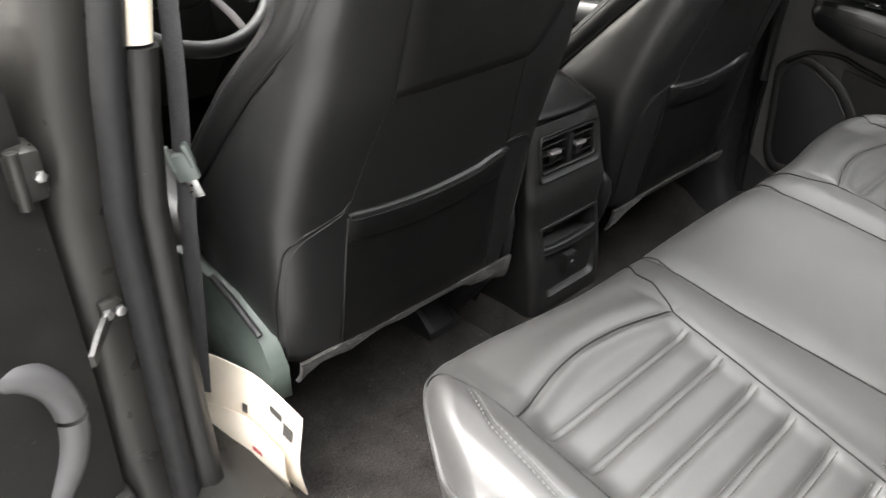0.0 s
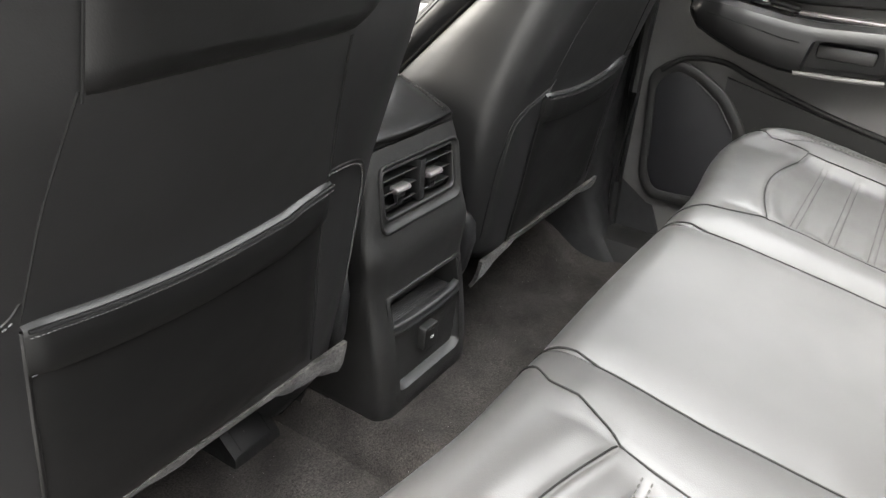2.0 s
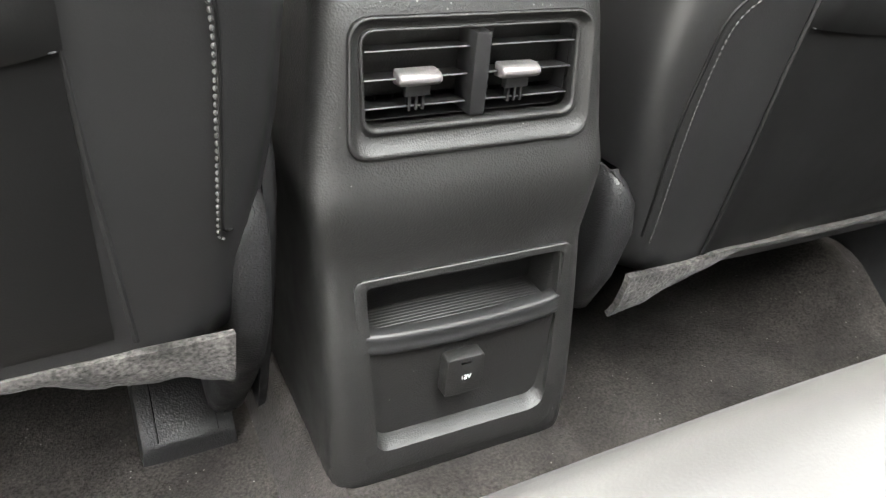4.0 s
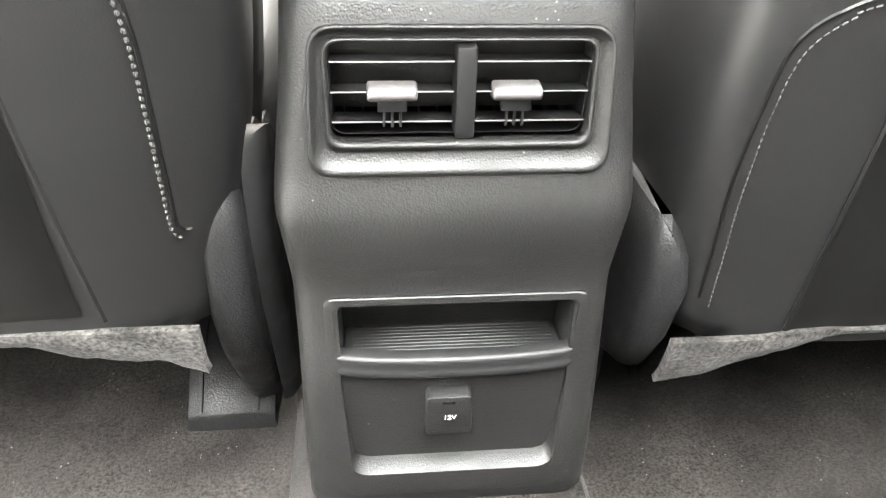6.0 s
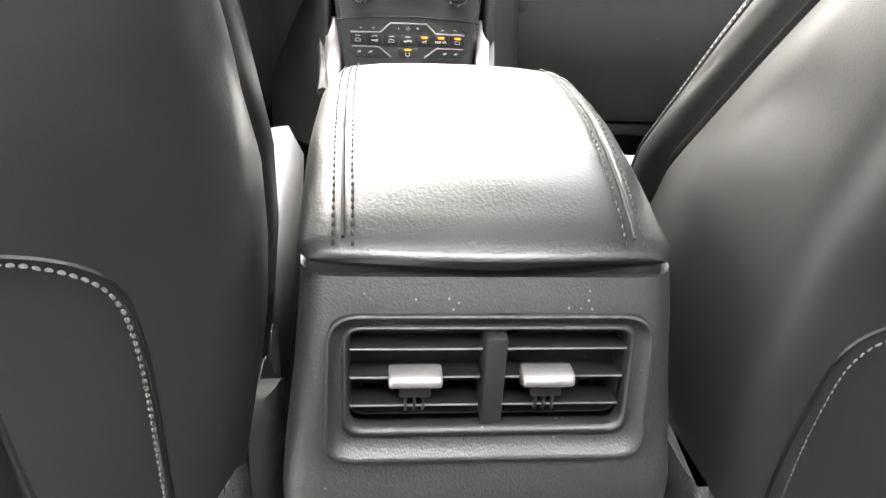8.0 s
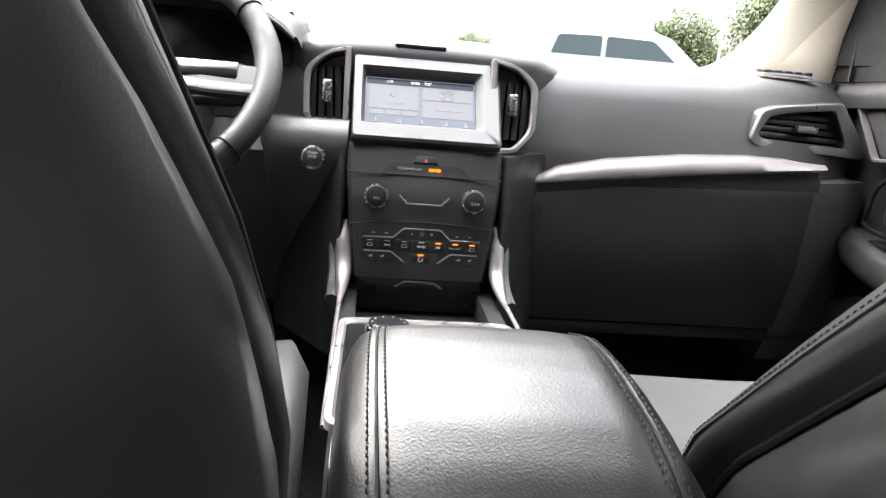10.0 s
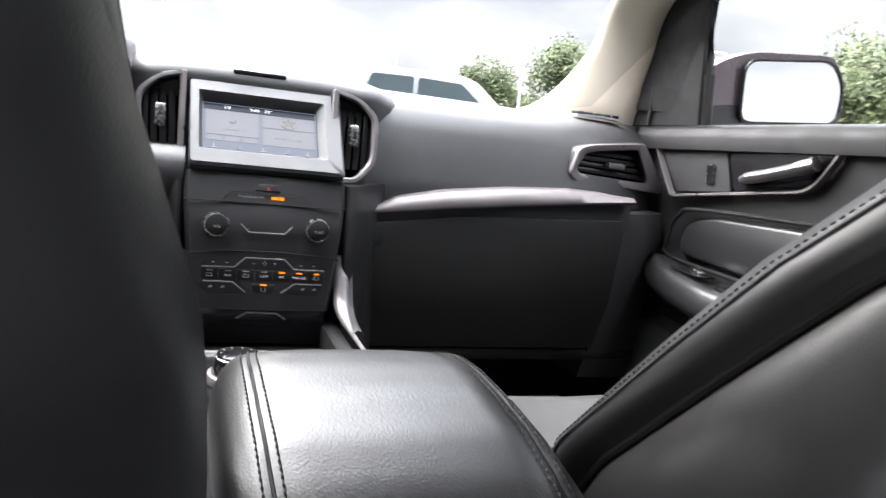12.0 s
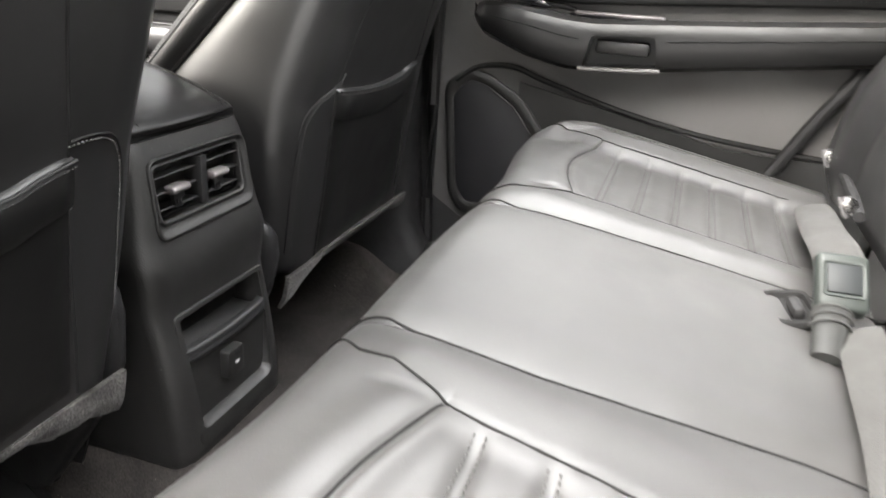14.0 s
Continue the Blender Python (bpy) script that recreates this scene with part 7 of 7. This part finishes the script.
part("red_mark", sheet(lambda a, b: paper(0.60 + 0.10 * a, 0.60 + 0.04 * b) + Vector((-0.016, 0, 0)), (0, 0.5, 1), (0, 1), 0.0006), RED_INK, sleeve)

# floor mat seam with its fastener
mat = thing("floor_mat", "dark carpet floor mat edge with a black fastener", "floor mat")
def mat_at(x, y):
    return Vector((x, y, floor_height(x, y) + 0.006 + 0.002 * noise.noise((x * 12, y * 12, 1))))
part("carpet_piece", sheet(mat_at, np.linspace(-0.64, -0.25, 40), np.linspace(-0.62, -0.022, 40), -0.006), CARPET, mat)
part("edge_binding", tube([mat_at(x, lerp(x, (-0.64, -0.25), (-0.022, 0.004))) + Vector((0, 0, 0.002)) for x in np.linspace(-0.64, -0.25, 30)], 0.0055, 6), GLOSS_BLACK, mat, "black bound edge")
fast = part("fastener", moved(cyl(0.013, 0.006, 20, 0.002), Matrix.Translation((-0.545, -0.035, floor_height(-0.545, -0.035) + 0.006))), GLOSS_BLACK, mat, "round black fastener")
part("fastener_head", moved(cyl(0.006, 0.004, 12, 0.001), Matrix.Translation((-0.545, -0.035, floor_height(-0.545, -0.035) + 0.0115))), STEEL, fast)

# ================= outside =================
def tree(x, y, h, w, seed, label):
    rnd = random.Random(seed)
    t = thing("tree", label, "tree", group="trees by the lot", at=(x, y, -0.46))
    tips = []
    lines = [[Vector((0, 0, 0)), Vector((0.1, 0, h * 0.25)), Vector((0, 0.1, h * 0.55)), Vector((0.05, 0, h * 0.85))]]
    bm = tube(spline(lines[0], 4), [0.03 * h * (1 - i / 14) for i in range(13)], 7)
    for i in range(11):
        a, z = rnd.uniform(0, 6.28), h * rnd.uniform(0.22, 0.7)
        r = w * rnd.uniform(0.25, 0.5)
        end = Vector((math.cos(a) * r, math.sin(a) * r, z + h * rnd.uniform(0.08, 0.25)))
        limb = tube([Vector((0, 0, z)), Vector((0, 0, z)).lerp(end, 0.5) + Vector((0, 0, 0.05 * h)), end], [0.012 * h, 0.008 * h, 0.003 * h], 5)
        me = bpy.data.meshes.new("limb")
        limb.to_mesh(me)
        limb.free()
        bm.from_mesh(me)
        bpy.data.meshes.remove(me)
        tips.append(end)
    part("trunk", bm, BARK, t)
    centres = tips + [Vector((0, 0, h * 0.88)), Vector((0.1 * w, 0, h * 0.7)), Vector((-0.1 * w, 0.05 * w, h * 0.62))]
    pts, faces = [], []
    for c in centres:
        rr = w * rnd.uniform(0.17, 0.27)
        for _ in range(560):
            d = Vector((rnd.gauss(0, 1), rnd.gauss(0, 1), rnd.gauss(0, 0.8))).normalized() * rr * rnd.uniform(0.45, 1.08)
            p = c + d
            s = rnd.uniform(0.09, 0.19) * (w / 6) ** 0.5
            u = Vector((rnd.gauss(0, 1), rnd.gauss(0, 1), rnd.gauss(0, 1))).normalized()
            v = u.orthogonal().normalized()
            n0 = len(pts)
            pts += [p + u * s, p + v * s * 0.6, p - u * s, p - v * s * 0.6 + u.cross(v) * s * 0.3]
            faces.append((n0, n0 + 1, n0 + 2, n0 + 3))
    me = bpy.data.meshes.new("crown")
    me.from_pydata([tuple(p) for p in pts], [], faces)
    me.materials.append(LEAF)
    cr = new("crown", me)
    cr.parent = t
    return t


def at_bearing(deg, dist):
    return dist * math.sin(radians(deg)), dist * math.cos(radians(deg))


for k, (deg, dist, h, w) in enumerate(((22.4, 62, 6.2, 5.0), (28.0, 56, 7.9, 5.6), (24.6, 70, 4.4, 5.0), (7.4, 95, 4.4, 4.0), (-6.0, 110, 3.0, 9.0), (40.6, 58, 7.6, 4), (47.6, 42, 7.0, 5), (51.5, 40, 8.0, 7), (58, 42, 8.4, 8), (64, 40, 9.0, 8), (71, 38, 8.8, 9), (78, 40, 9.2, 9), (86, 42, 9, 9), (18, 120, 5.0, 9.0))):
    x, y = at_bearing(deg, dist)
    tree(x, y, h, w, 40 + k, "leafy green tree at the edge of the lot")


def lamp_post(deg, dist, h, r, head=True):
    x, y = at_bearing(deg, dist)
    p = thing("street_lamp", "tall grey lamp post standing in the parking lot", "lamp post", group="lot lamps", at=(x, y, -0.46))
    part("pole", moved(cyl(r, h, 12, 0.0, r * 0.75), Matrix.Identity(4)), POLE, p)
    part("base", cyl(r * 2.2, 0.6, 14, 0.05), POLE, p)
    if head:
        for s in (-1, 1):
            part("lamp_head", rbox((min(s * 0.1, s * 1.0), -0.18, h - 0.05), (max(s * 0.1, s * 1.0), 0.18, h + 0.10), 0.04), POLE, p)
    return p


lamp_post(-2.9, 22, 14, 0.10, False)
lamp_post(-1.2, 60, 8.2, 0.10)
lamp_post(15.6, 75, 8.2, 0.09)
lamp_post(25.1, 48, 4.4, 0.09, False)
lamp_post(38.5, 60, 8.4, 0.09)
lamp_post(-11.3, 40, 12, 0.07, False)
up = thing("utility_pole", "far wooden utility pole with cross arms", "utility pole", at=(*at_bearing(-7.4, 90), -0.46))
part("pole", cyl(0.14, 9.2, 10, 0.0, 0.10), BARK, up)
for z in (8.7, 7.9):
    part("cross_arm", rbox((-1.1, -0.06, z), (1.1, 0.06, z + 0.14), 0.02), BARK, up)


def van(deg, dist, turn):
    x, y = at_bearing(deg, dist)
    v = thing("parked_van", "white parked truck cab with dark side windows", "vehicle", at=(x, y, -0.46))
    v.rotation_euler = (0, 0, radians(turn))
    side = [(-2.6, 0.45), (-2.6, 1.15), (-2.45, 1.22), (-0.95, 1.26), (-0.85, 1.45), (-0.70, 1.83), (-0.45, 1.90), (1.0, 1.90), (1.25, 1.82), (1.75, 1.40), (2.0, 1.28), (2.9, 1.18), (3.0, 0.95), (3.0, 0.45)]
    rings = []
    for yy, k in ((-0.95, 0.94), (-0.90, 1.0), (0.90, 1.0), (0.95, 0.94)):
        rings.append([(a * (0.99 if k < 1 else 1), yy - (0.12 * max(0, b - 1.2) / 0.7) * (1 if yy > 0 else -1), 0.45 + (b - 0.45) * (k if b > 1 else 1)) for a, b in side])
    part("body", loft(rings), VAN, v, smooth=30)
    for a in ([(-0.72, 1.36), (-0.58, 1.76), (0.12, 1.78), (0.12, 1.36)], [(0.20, 1.36), (0.20, 1.78), (0.95, 1.76), (1.45, 1.36)]):
        w = part("side_window", moved(prism(rounded([(p, q) for p, q in a], 0.05, 3), 0.02), Matrix.Translation((0, -0.875, 0)) @ BACKWARD), VAN_GLASS, v, "dark tinted side window")
    for xx in (-1.7, 2.1):
        wh = part("wheel", moved(cyl(0.38, 0.22, 28, 0.03), Matrix.Translation((xx, -0.78, 0.38)) @ BACKWARD), RUBBER, v)
        part("wheel_rim", moved(cyl(0.24, 0.02, 24, 0.01), Matrix.Translation((xx, -1.0, 0.38)) @ BACKWARD), SATIN, wh)
    return v


van(15.6, 13.2, -6)

# the front of the cabin sits a little higher and further over than the seats' own datum
for ob in (dash, stack, col):
    ob.location = (0.008, -0.006, 0.009)
for ob in (fdoor, mirror):
    ob.location = (0.004, 0.0, 0.009)
